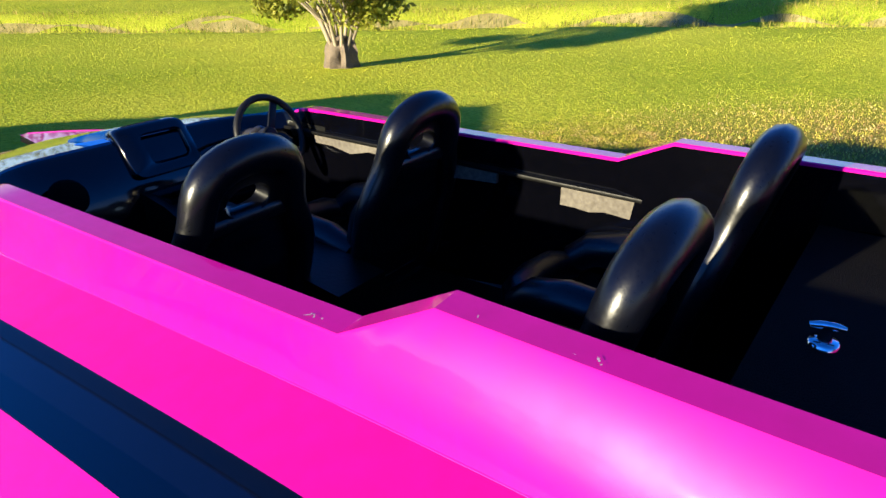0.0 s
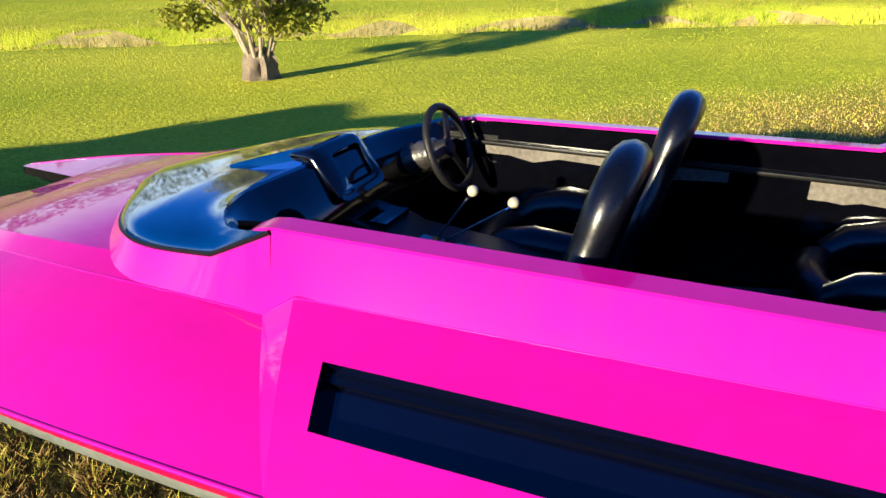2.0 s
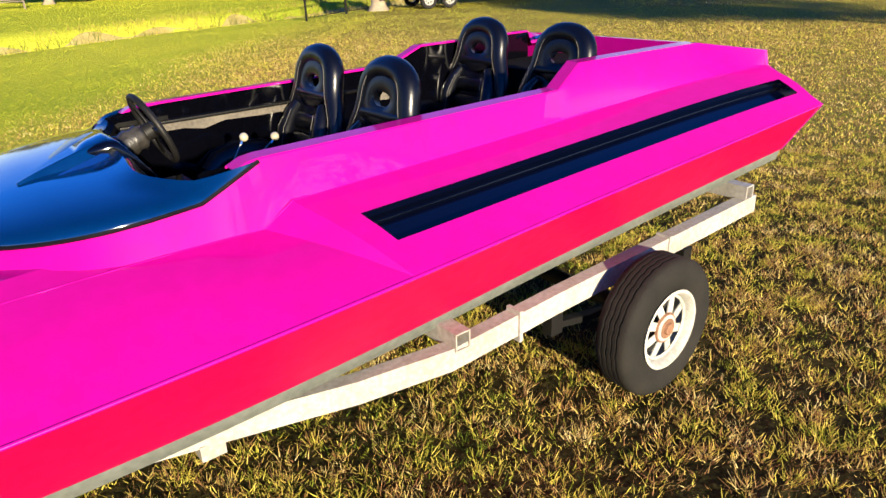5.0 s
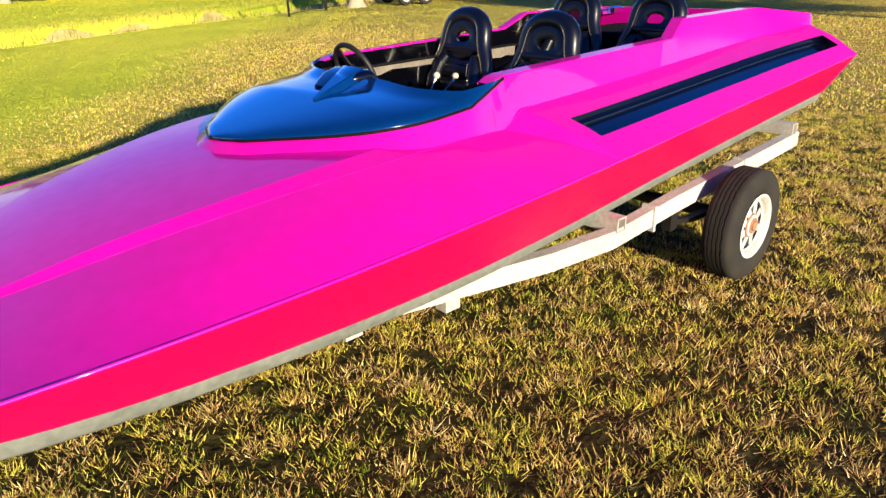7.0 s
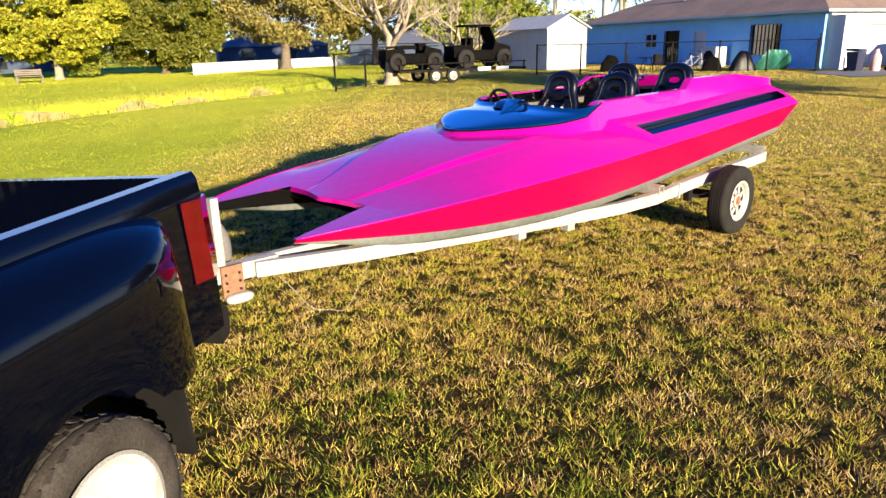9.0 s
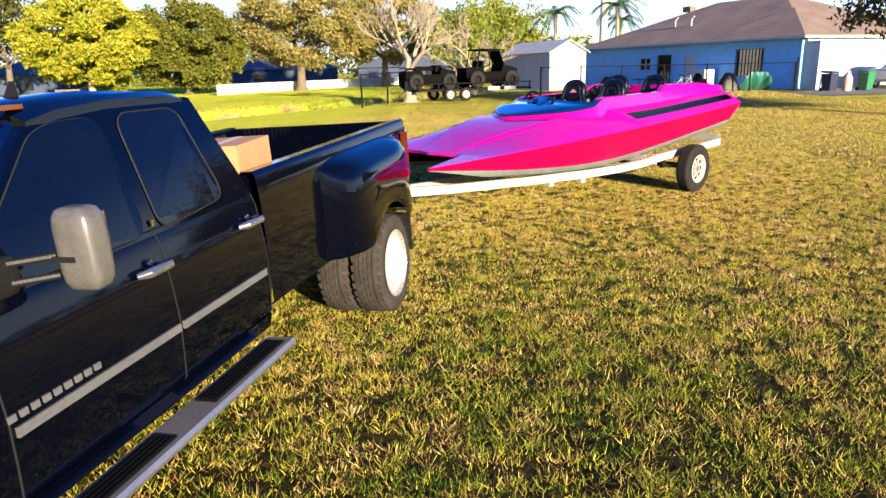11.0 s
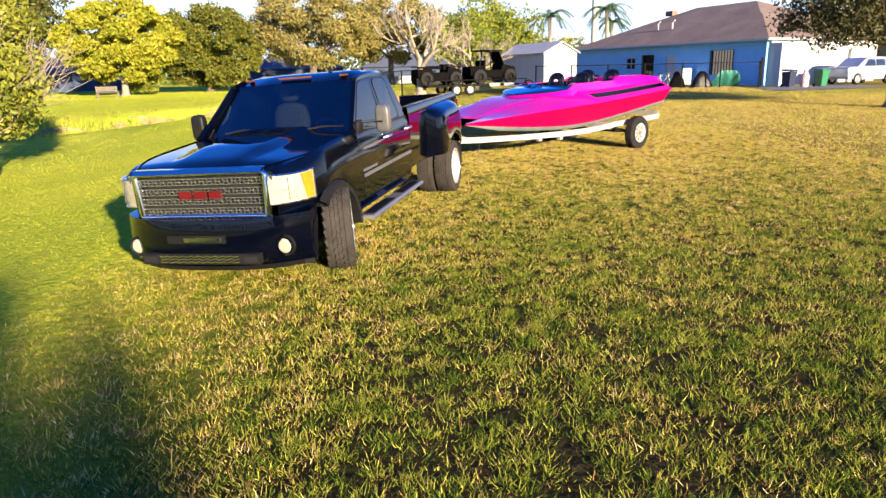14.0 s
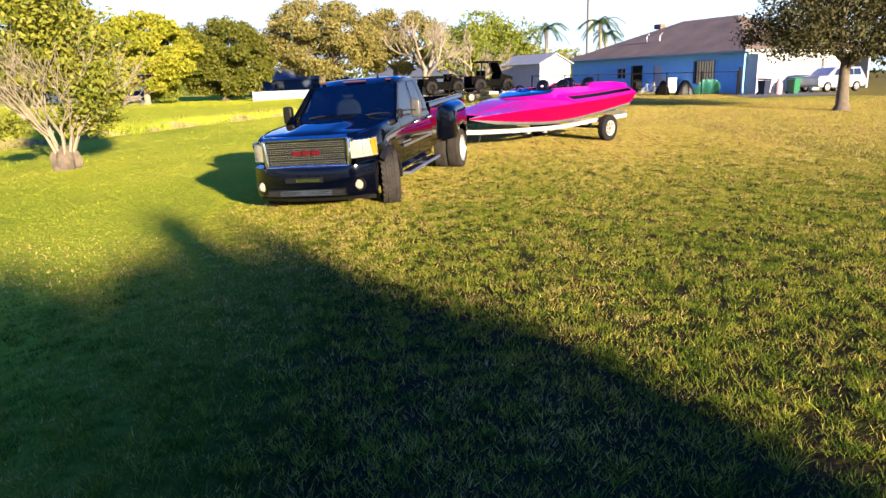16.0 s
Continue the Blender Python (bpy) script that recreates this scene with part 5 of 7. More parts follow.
    # lamps
    tl_ = part("tail_lamp", loft([[(-1.13, s * 0.90, z), (-1.15, s * 1.0, z), (-1.06, s * 1.035, z), (-0.95, s * 1.006, z)] for z in (0.88, 0.90, 1.24, 1.27)]), RED_LENS, truck, "red tail lamp", 20, bevel=0.006)
    lens_line = [(4.68, 0.992), (4.80, 0.975), (4.90, 0.935), (4.97, 0.88), (5.01, 0.80), (5.04, 0.70)]
    hl = part("headlamp", thick(sheet(lambda k, z: (lens_line[k][0] + 0.012 * math.sin(math.pi * (z - 0.80) / 0.255), s * lens_line[k][1], z - 0.012 * (k == 0)), range(6), grid(0.80, 1.055, 5)), 0.03), LENS, truck, "clear rectangular headlamp", 50)
    part("turn_lamp", sheet(lambda k, z: ((4.70, 4.79, 4.835 + 0.03 * (z - 0.93) / 0.11)[k] + 0.016, s * ((0.989, 0.977, 0.960)[k] + 0.010), z), range(3), (0.812, 0.87, 0.93, 0.99, 1.042)), AMBER, hl, "amber corner lens", 50)
    part("lamp_frame", tube([(x + 0.006, s * (y + 0.004), z) for x, y, z in [(*p, 0.80) for p in lens_line] + [(*p, 1.055) for p in reversed(lens_line)]], 0.009, 6, loop=True), CHROME, hl)
    for za, k0, k1 in ((0.925, 3, 5), (0.845, 2, 5), (1.02, 3, 5)):
        part("lens_rib", tube([(lens_line[k][0] + 0.012 * math.sin(math.pi * (za - 0.80) / 0.255) + 0.002, s * (lens_line[k][1] + 0.002), za) for k in range(k0, k1)], 0.0035, 6), DULL_SILVER, hl, "grey rib inside the lens" if za > 1 else "")
    part("lens_rib", tube([(lens_line[3][0] + 0.014, s * (lens_line[3][1] + 0.002), z) for z in grid(0.83, 1.03, 4)], 0.0035, 6), DULL_SILVER, hl)
    # front bumper ends and fog lamp
    fog_b = part("fog_bezel", lathe([(0.07, 0.0), (0.095, 0.012), (0.10, -0.02)], 24, "X", (5.03, s * 0.79, 0.43)), TRIM, truck, "black fog lamp surround")
    part("fog_lamp", lathe([(0.0, 0.02), (0.05, 0.014), (0.068, -0.004)], 24, "X", (5.05, s * 0.79, 0.43)), LENS, fog_b, "round fog lamp")

# windscreen and cabin
part("windscreen", thick(sheet(lambda t, v: (3.50 - 0.60 * t + 0.06 * (1 - v * v) * (1 - 0.4 * t), v * (0.88 - 0.10 * t), 1.27 + 0.545 * t), grid(0, 1, 6), grid(-1, 1, 10)), 0.006), WIND, truck, "tinted windscreen", 60).visible_shadow = False
cab_rear = part("cab_rear_panel", sheet(lambda t, v: (1.74 + 0.20 * t, v * (0.94 - 0.13 * t), 1.27 + 0.56 * t), (0, 0.5, 1), (-1, -0.5, 0, 0.5, 1)), TRUCK, truck, "gloss black cab back")
# near-black sheet added so the cab looks unlit through the windscreen
part("cab_shade", sheet(lambda t, v: (1.765 + 0.20 * t, v * (0.93 - 0.13 * t), 1.27 + 0.56 * t), (0, 0.5, 1), (-1, 0, 1)), DARK, cab_rear, "dark sheet for the shade inside the cab")
part("rear_window", sheet(lambda t, v: (1.732 + 0.20 * t, v * (0.66 - 0.06 * t), 1.27 + 0.56 * t), (0.12, 0.8), (-1, 0, 1)), TINT, cab_rear, "tinted rear window")
part("cab_back", loft([[(1.74, -0.92, 0.6), (1.74, 0.92, 0.6)], [(1.74, -0.92, 1.32), (1.74, 0.92, 1.32)]], closed=False), TRUCK, truck)
part("cabin_dash", loft([[(3.45, y, 1.24), (3.15, y, 1.25), (3.05, y, 1.18), (3.05, y, 0.9)] for y in grid(-0.86, 0.86, 4)], closed=False), TRIM, truck, "dark dashboard", 40)
part("cabin_floor", box(1.78, 3.5, -0.88, 0.88, 0.62, 0.66), TRIM, truck)
for y in (-0.42, 0.42):
    st = part("cab_seat", box(2.2, 2.65, y - 0.25, y + 0.25, 0.85, 1.02), CREAM, truck, "grey cloth cab seat", bevel=0.05)
    part("seat_back", pebble(2.18, 2.36, y - 0.25, y + 0.25, 0.98, 1.56, 3.2), CREAM, st, "", 60)
    part("head_cushion", pebble(2.19, 2.31, y - 0.13, y + 0.13, 1.57, 1.75, 3.0), CREAM, st, "", 60)
part("cab_steering_wheel", bent(tube([(0.18 * math.cos(a), 0.18 * math.sin(a), 0) for a in grid(0, 2 * math.pi, 28)[:-1]], 0.014, 8, loop=True), pose(2.95, 0.42, 1.24, 0, -65, 0)), BLACK_SATIN, truck, "black steering wheel")
part("grab_handle", tube([(3.30, -0.80, 1.42), (3.24, -0.77, 1.48), (3.14, -0.76, 1.58), (3.10, -0.78, 1.60)], 0.014, 8), CREAM, truck, "pale grab handle")

# front face
part("bumper", loft([[(5.12 - 0.30 * (abs(y) / 1.0) ** 3, y, 0.26), (5.20 - 0.34 * (abs(y) / 1.0) ** 3, y, 0.33), (5.22 - 0.36 * (abs(y)) ** 3, y, 0.55), (5.18 - 0.34 * (abs(y)) ** 3, y, 0.70), (4.90 - 0.2 * abs(y) ** 3, y, 0.72), (4.70, y, 0.60), (4.80, y, 0.24)] for y in grid(-0.99, 0.99, 18)]), TRUCK, truck, "gloss black front bumper", 35)
part("bumper_upper", loft([[(5.02 - 0.28 * abs(y) ** 3, y, 0.62), (5.055 - 0.28 * abs(y) ** 3, y, 0.695), (4.7, y, 0.71), (4.7, y, 0.62)] for y in grid(-0.97, 0.97, 16)]), TRUCK, truck, "", 35)
lg = part("lower_grille", box(5.15, 5.215, -0.62, 0.62, 0.31, 0.405), TRIM, truck, "black lower grille insert", bevel=0.01)
for k in range(3):
    part("grille_bar", tube([(5.222 + 0.008 * (j % 2), -0.42 + 0.042 * j, 0.333 + 0.026 * k + 0.005 * (-1) ** j) for j in range(21)], 0.0045, 5), CHROME, lg)
for y in (-0.53, 0.53):
    # solid near-black block, its colour standing for the shaded opening
    part("tow_hook_opening", box(5.205, 5.222, y - 0.07, y + 0.07, 0.33, 0.385), DARK, lg, bevel=0.01)
part("plate_bracket", box(5.20, 5.23, -0.30, 0.30, 0.505, 0.575), TRIM, truck, "black plate bracket", bevel=0.008)
part("plate_rail", box(5.228, 5.24, -0.12, 0.26, 0.52, 0.56), CHROME, truck, "", bevel=0.004)
part("air_dam", loft([[(5.10 - 0.3 * abs(y) ** 3, y, 0.215), (5.14 - 0.3 * abs(y) ** 3, y, 0.265), (4.9, y, 0.265), (4.9, y, 0.22)] for y in grid(-0.9, 0.9, 12)]), TRIM, truck, "black air dam", 35)
# grille: chrome frame, four perforated bars
gf = part("grille", tube([(5.03, y, z) for y, z in ((-0.56, 0.70), (0.56, 0.70), (0.575, 0.72), (0.59, 1.07), (0.57, 1.10), (-0.57, 1.10), (-0.59, 1.07), (-0.575, 0.72))], 0.028, 8, loop=True), CHROME, truck, "chrome honeycomb grille", 50)
part("grille_top", loft([[(5.0 + 0.03, y, 1.085), (5.075, y, 1.10), (5.05, y, 1.14), (4.98, y, 1.14)] for y in grid(-0.58, 0.58, 4)]), CHROME, gf, "", 40)
for sg in (1, -1):
    part("grille_cheek", loft([[(5.0, sg * a, z), (5.042, sg * a, z), (5.03, sg * b, z), (4.98, sg * b, z)] for z, a, b in ((0.70, 0.545, 0.60), (0.90, 0.55, 0.625), (1.09, 0.56, 0.655))]), CHROME, gf, "wide chrome grille cheek", 30, bevel=0.008)
# near-black panel puts shade behind the pierced bars
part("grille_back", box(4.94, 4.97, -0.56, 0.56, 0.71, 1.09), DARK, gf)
for row in range(4):
    z = 0.752 + 0.089 * row
    mesh_bm = bmesh.new()
    box(5.004, 5.020, -0.555, 0.555, z + 0.024, z + 0.031, mesh_bm), box(5.004, 5.020, -0.555, 0.555, z - 0.031, z - 0.024, mesh_bm)
    for k in range(31):
        y = -0.55 + 0.0363 * k
        for a, b in ((-0.026, 0.0), (0.0, 0.026)):
            sg = (-1) ** k if a < 0 else -((-1) ** k)
            loft([[(5.002, y - 0.0032 + sg * 0.010, z + a), (5.002, y + 0.0032 + sg * 0.010, z + a), (5.024, y + 0.0024 + sg * 0.010, z + a), (5.024, y - 0.0024 + sg * 0.010, z + a)],
                  [(5.002, y - 0.0032 - sg * 0.010, z + b), (5.002, y + 0.0032 - sg * 0.010, z + b), (5.024, y + 0.0024 - sg * 0.010, z + b), (5.024, y - 0.0024 - sg * 0.010, z + b)]], mesh_bm)
        box(5.003, 5.021, y - 0.018, y + 0.018, z - 0.0022, z + 0.0022, mesh_bm)
    part("pierced_bar", mesh_bm, GRILLE_CHROME, gf, "pierced chrome grille bar", 0, kind="stuff")
for k in range(3):
    bz = part("badge_block", box(5.030, 5.052, -0.225 + 0.160 * k, -0.095 + 0.160 * k, 0.868, 0.937), BADGE, gf, "plain red emblem block" if k == 0 else "", bevel=0.012)
    part("badge_rim", tube([(5.045, y, z) for y, z in ((-0.225 + 0.160 * k, 0.868), (-0.095 + 0.160 * k, 0.868), (-0.095 + 0.160 * k, 0.937), (-0.225 + 0.160 * k, 0.937))], 0.007, 6, loop=True), CHROME, bz)

for o in truck.children_recursive:
    if o.name.split(".")[0] in ("headlamp", "turn_lamp", "lens_rib", "lamp_frame", "fog_bezel", "fog_lamp", "bumper", "bumper_upper", "lower_grille", "grille_bar", "tow_hook_opening", "plate_bracket", "plate_rail", "air_dam", "grille", "grille_top", "grille_cheek", "grille_back", "pierced_bar", "badge_block", "badge_rim"):
        o.data.transform(Matrix.Translation((0, 0, 0.06)))
        if o.name.split(".")[0] in ("grille", "grille_top", "grille_back", "pierced_bar", "grille_cheek"):
            o.data.transform(Matrix.Diagonal((1, 1.17, 1, 1)))

# bed and tail
part("bed_floor", box(-1.0, 1.64, -0.88, 0.88, 0.90, 0.94), TRIM, truck, "black bed liner floor")
part("bed_front_wall", box(1.60, 1.65, -0.9, 0.9, 0.90, 1.37), TRUCK, truck, bevel=0.01)
part("tailgate", box(-1.13, -1.07, -0.89, 0.89, 0.80, 1.37), TRUCK, truck, "black tailgate", bevel=0.015)
for k in range(26):
    part("liner_rib", box(-0.9 + 0.095 * k, -0.86 + 0.095 * k, -0.878, -0.862, 0.93, 1.34), TRIM, truck)
part("rear_bumper", loft([[(-1.10, y, 0.50), (-1.25 + 0.08 * abs(y) ** 4, y, 0.53), (-1.27 + 0.08 * abs(y) ** 4, y, 0.66), (-1.22 + 0.08 * abs(y) ** 4, y, 0.69), (-1.10, y, 0.70)] for y in grid(-0.98, 0.98, 14)]), TRIM, truck, "dark rear step bumper", 35)
part("hitch_receiver", tube([(-1.0, 0, 0.52), (-1.55, 0, 0.52)], 0.035, 8), TRIM, truck, "tow hitch bar")
part("chassis", box(-1.0, 4.7, -0.45, 0.45, 0.36, 0.55), TRIM, truck)
part("mud_flap", box(-0.52, -0.50, 0.62, 1.18, 0.28, 0.62), TRIM, truck)

# wheels: single front pair turned a little, dual rear
DUSTY = pbr("dusty_tyre_rubber", (0.050, 0.043, 0.036), (0.022, 0.019, 0.016), 0.85, scale=7, fine=90, bump=0.3, spec=0.15)
ALLOY = pbr("polished_alloy", (0.70, 0.68, 0.64), (0.55, 0.53, 0.5), 0.28, metal=0.7, scale=6)
for s in (1, -1):
    w, ty, rim, h = road_wheel(truck, pose(4.26, s * 0.99, 0.443, 0, 0, (23 if s > 0 else 203)), 0.40, 0.29, 0.265, ALLOY, True, "knobbly black off-road tyre", rubber=DUSTY, blocks=28)
    slotted_disc(w, 0.265, h * 0.55, 8, ALLOY)
    # added near-black disc for the shade inside the rim
    part("rim_shade", lathe([(0.0, -h * 0.1), (0.24, -h * 0.1)], 24), DARK, w)
    part("hub", lathe([(0.0, h * 1.05), (0.05, h * 1.03), (0.06, h * 0.55)], 20), ALLOY, w)
    for y, out in ((1.065, True), (0.765, False)):
        w, ty, rim, h = road_wheel(truck, pose(0.0, s * y, 0.315, 0, 0, 0 if s > 0 else 180), 0.40, 0.265, 0.265, ALLOY, True, "wide black rear tyre", rubber=DUSTY, blocks=34)
        if out:
            part("dished_rim", lathe([(0.0, -h * 0.35), (0.10, -h * 0.35), (0.11, -h * 0.15), (0.15, -h * 0.2), (0.20, -h * 0.1), (0.24, h * 0.75), (0.262, h * 0.95)], 36), WHITE_RIM, w, "bright deep-dish rim", 40)

# cargo
cb = part("cardboard_box", box(-0.28, 0.28, -0.22, 0.22, 0, 0.55), CARD, None, "brown cardboard box standing in the truck bed", bevel=0.006, category="box")
cb.matrix_basis = TM @ pose(1.05, 0.40, 0.94, 0, 0, 8)
part("tape", box(-0.283, 0.283, -0.03, 0.03, 0.30, 0.552), pbr("packing_tape", (0.5, 0.36, 0.2), None, 0.3), cb)
pl = part("timber_offcut", box(-0.5, 0.5, -0.04, 0.04, 0, 0.04), WOOD, None, "pale timber batten sticking up from the truck bed", bevel=0.003, category="timber")
pl.matrix_basis = TM @ pose(1.15, -0.50, 1.36, 0, -14, 35)

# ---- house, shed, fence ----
# blue of skylit shade is put into the side wall's colour; sunlit front white
WALL_B = pbr("shade_blue_stucco", (0.24, 0.56, 0.90), (0.20, 0.47, 0.78), 0.85, scale=1.5, fine=60, bump=0.3)
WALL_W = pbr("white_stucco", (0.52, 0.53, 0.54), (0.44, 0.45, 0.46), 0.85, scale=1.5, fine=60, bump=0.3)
SHINGLE = pbr("grey_brown_shingles", (0.24, 0.17, 0.125), (0.13, 0.09, 0.07), 0.9, scale=0.55, fine=9, bump=0.5)
SIDING = pbr("pale_siding", (0.50, 0.51, 0.50), (0.42, 0.43, 0.42), 0.7, scale=2, fine=30)
IRON = pbr("black_iron", (0.006, 0.006, 0.0065), (0.014, 0.012, 0.011), 0.8, scale=6, spec=0.1)
PANE = pbr("dark_window_pane", (0.015, 0.02, 0.03), None, 0.06, coat=1.0)
ASPHALT = pbr("grey_driveway", (0.16, 0.16, 0.165), (0.11, 0.11, 0.115), 0.9, scale=0.8, fine=40, bump=0.2)
HOUSE_A = math.degrees(math.atan2(51.8 - 33.6, 10.4 - 19.1))
house = thing("house", pose(19.1, 33.6, 0.35, 0, 0, HOUSE_A), "single-storey white stucco house with a hipped shingle roof", "house")
# local x runs along the shaded side, local y away from it into the house (negative y)
LW, LD, EV = 20.0, 14.0, 3.05


def wall_with_holes(x0, x1, z0, z1, holes, th, y):
    """A wall slab in the xz plane with rectangular openings that go through."""
    xs = sorted({x0, x1, *[h[0] for h in holes], *[h[1] for h in holes]})
    zs = sorted({z0, z1, *[h[2] for h in holes], *[h[3] for h in holes]})
    bm = bmesh.new()
    for a, b in zip(xs, xs[1:]):
        for c, d in zip(zs, zs[1:]):
            if not any(h[0] <= a and b <= h[1] and h[2] <= c and d <= h[3] for h in holes):
                box(a, b, y - th, y, c, d, bm)
    bmesh.ops.remove_doubles(bm, verts=bm.verts, dist=1e-4)
    return bm


OPEN = [(2.6, 4.6, 0.75, 2.45, "barred"), (8.0, 9.0, 0.05, 2.2, "door"), (10.3, 11.6, 0.05, 2.3, "gate"), (12.4, 13.5, 1.25, 2.1, "window")]
part("wall", wall_with_holes(0, LW, 0, EV, [o[:4] for o in OPEN], 0.2, 0.0), WALL_B, house, "pale blue stucco side wall, with the blue of shade in its colour", 0)
fr = wall_with_holes(0, 11.0, 0, EV, [(3.2, 8.2, 0.0, 2.3)], 0.2, 0.0)
part("wall", bent(fr, pose(0, -0.2, 0, 0, 0, -90) @ pose(0, 0, 0)), WALL_W, house, "white stucco front wall", 0)
part("wall", bent(box(0, 0.2, -LD, 0, 0, EV), pose(LW, 0, 0)), WALL_W, house)
part("wall", box(0, LW, -LD - 0.2, -LD, 0, EV), WALL_W, house)
gd = part("garage_door", bent(wall_with_holes(3.2, 8.2, 0.0, 2.3, [], 0.05, 0.0), pose(0.1, -0.2, 0, 0, 0, -90)), SIDING, house, "white panelled garage door")
for k in range(1, 4):
    part("door_groove", bent(box(3.22, 8.18, 0.0, 0.012, 0.575 * k - 0.012, 0.575 * k + 0.012), pose(0.1, -0.2, 0, 0, 0, -90)), SIDING, gd)
for x0, x1, z0, z1, kind in OPEN:
    wn_ = part("window" if kind in ("window", "barred") else "door", box(x0, x1, -0.13, -0.10, z0, z1), PANE if kind != "door" else WALL_W, house, "dark window pane" if kind != "door" else "white side door")
    part("frame", tube([(x0, -0.02, z0), (x1, -0.02, z0), (x1, -0.02, z1), (x0, -0.02, z1)], 0.035, 4, loop=True), WALL_W, wn_)
    if kind in ("barred", "gate"):
        for k in range(9):
            x = x0 + (x1 - x0) * k / 8
            part("bar", box(x - 0.022, x + 0.022, 0.02, 0.05, z0, z1), IRON, wn_)
    if kind == "window":
        part("glazing_bar", box((x0 + x1) / 2 - 0.03, (x0 + x1) / 2 + 0.03, -0.1, -0.06, z0, z1), WALL_W, wn_)
        part("glazing_bar", box(x0, x1, -0.1, -0.06, (z0 + z1) / 2 - 0.03, (z0 + z1) / 2 + 0.03), WALL_W, wn_)
O = 0.55


def hip(x0, x1, y0, y1, z, rise):
    """A hipped roof on a rectangle, with a thin eave."""
    bm = bmesh.new()
    h = min(x1 - x0, y1 - y0) / 2
    c = [bm.verts.new(p) for p in ((x0, y0, z), (x1, y0, z), (x1, y1, z), (x0, y1, z))]
    if x1 - x0 > y1 - y0:
        r = [bm.verts.new(p) for p in ((x0 + h, (y0 + y1) / 2, z + rise), (x1 - h, (y0 + y1) / 2, z + rise))]
        fs = ((c[0], c[1], r[1], r[0]), (c[1], c[2], r[1]), (c[2], c[3], r[0], r[1]), (c[3], c[0], r[0]))
    else:
        r = [bm.verts.new(p) for p in (((x0 + x1) / 2, y0 + h, z + rise), ((x0 + x1) / 2, y1 - h, z + rise))]
        fs = ((c[0], c[1], r[0]), (c[1], c[2], r[1], r[0]), (c[2], c[3], r[1]), (c[3], c[0], r[0], r[1]))
    for f in fs:
        bm.faces.new(f)
    bm.faces.new(list(reversed(c)))
    return bm


part("roof", hip(-O, LW + O, -LD - O, O, EV, 3.1), SHINGLE, house, "weathered grey-brown shingle roof", 0)
part("roof", hip(-O - 0.02, 7.5, -8.5, O + 0.02, EV + 0.004, 1.9), SHINGLE, house, "lower hipped roof over the corner room", 0)
part("fascia", tube([(-O, O, EV - 0.06), (LW + O, O, EV - 0.06), (LW + O, -LD - O, EV - 0.06), (-O, -LD - O, EV - 0.06)], 0.09, 4, loop=True), SIDING, house, "pale roof fascia", 0)
for x in (11.0, 12.6):
    part("vent_pipe", tube([(x, -2.4, 4.3), (x, -2.4, 4.75), (x - 0.25, -2.4, 4.95)], 0.06, 8), SIDING, house, "white roof vent pipe")
part("chimney_cap", box(14.4, 15.2, -6.2, -5.6, 5.6, 6.0), SHINGLE, house)
part("corner_wing", box(-1.0, 0.0, -0.62, -0.20, 0, 2.75), WALL_W, house, "sunlit white wall end", bevel=0.02)
acu = part("air_conditioner", box(6.0, 7.1, 0.3, 1.2, 0, 1.25), SIDING, None, "pale outdoor air-conditioning unit by the wall", bevel=0.03, category="air conditioner")
acu.matrix_basis = house.matrix_basis
part("fan_grille", lathe([(0.0, 0.02), (0.38, 0.02), (0.40, 0.0)], 20, "Y", (6.55, 1.2, 0.65)), IRON, acu)
part("driveway", sheet(lambda u, v: (17.0 + 26 * u, 26.8 + 4.2 * v + 8.5 * u, ground_z(17 + 26 * u, 26.8 + 4.2 * v) + 0.03), grid(0, 1, 10), grid(0, 1, 4)), ASPHALT, None, "grey asphalt driveway", 60, "driveway", kind="structure")

shed = thing("garden_shed", pose(5.5, 39.4, 0.42, 0, 0, 25.5), "small pale garden shed with a low gable roof", "shed")
shell = bmesh.new()
gable = [(0, 0), (2.9, 0), (2.9, 2.5), (1.45, 3.2), (0, 2.5)]
loft([[(x, y, z) for x, z in gable] for y in (0, 6.0)], shell)
part("shed_wall", shell, SIDING, shed, "pale clapboard walls", 0)
for k in range(11):
    part("clapboard", box(-0.025, -0.001, 0.02, 5.98, 0.1 + 0.22 * k, 0.29 + 0.22 * k), SIDING, shed)
rf_ = loft([[(-0.22, y, 2.42), (1.45, y, 3.24), (3.12, y, 2.42), (3.12, y, 2.50), (1.45, y, 3.33), (-0.22, y, 2.50)] for y in (-0.2, 6.2)])
part("shed_roof", rf_, pbr("pale_shed_roof", (0.42, 0.43, 0.43), (0.30, 0.31, 0.31), 0.7, scale=1.5), shed, "pale weathered roof", 0)
part("shed_door", box(0.8, 2.1, -0.04, -0.005, 0.02, 2.1), WALL_W, shed, "white shed door", bevel=0.01)


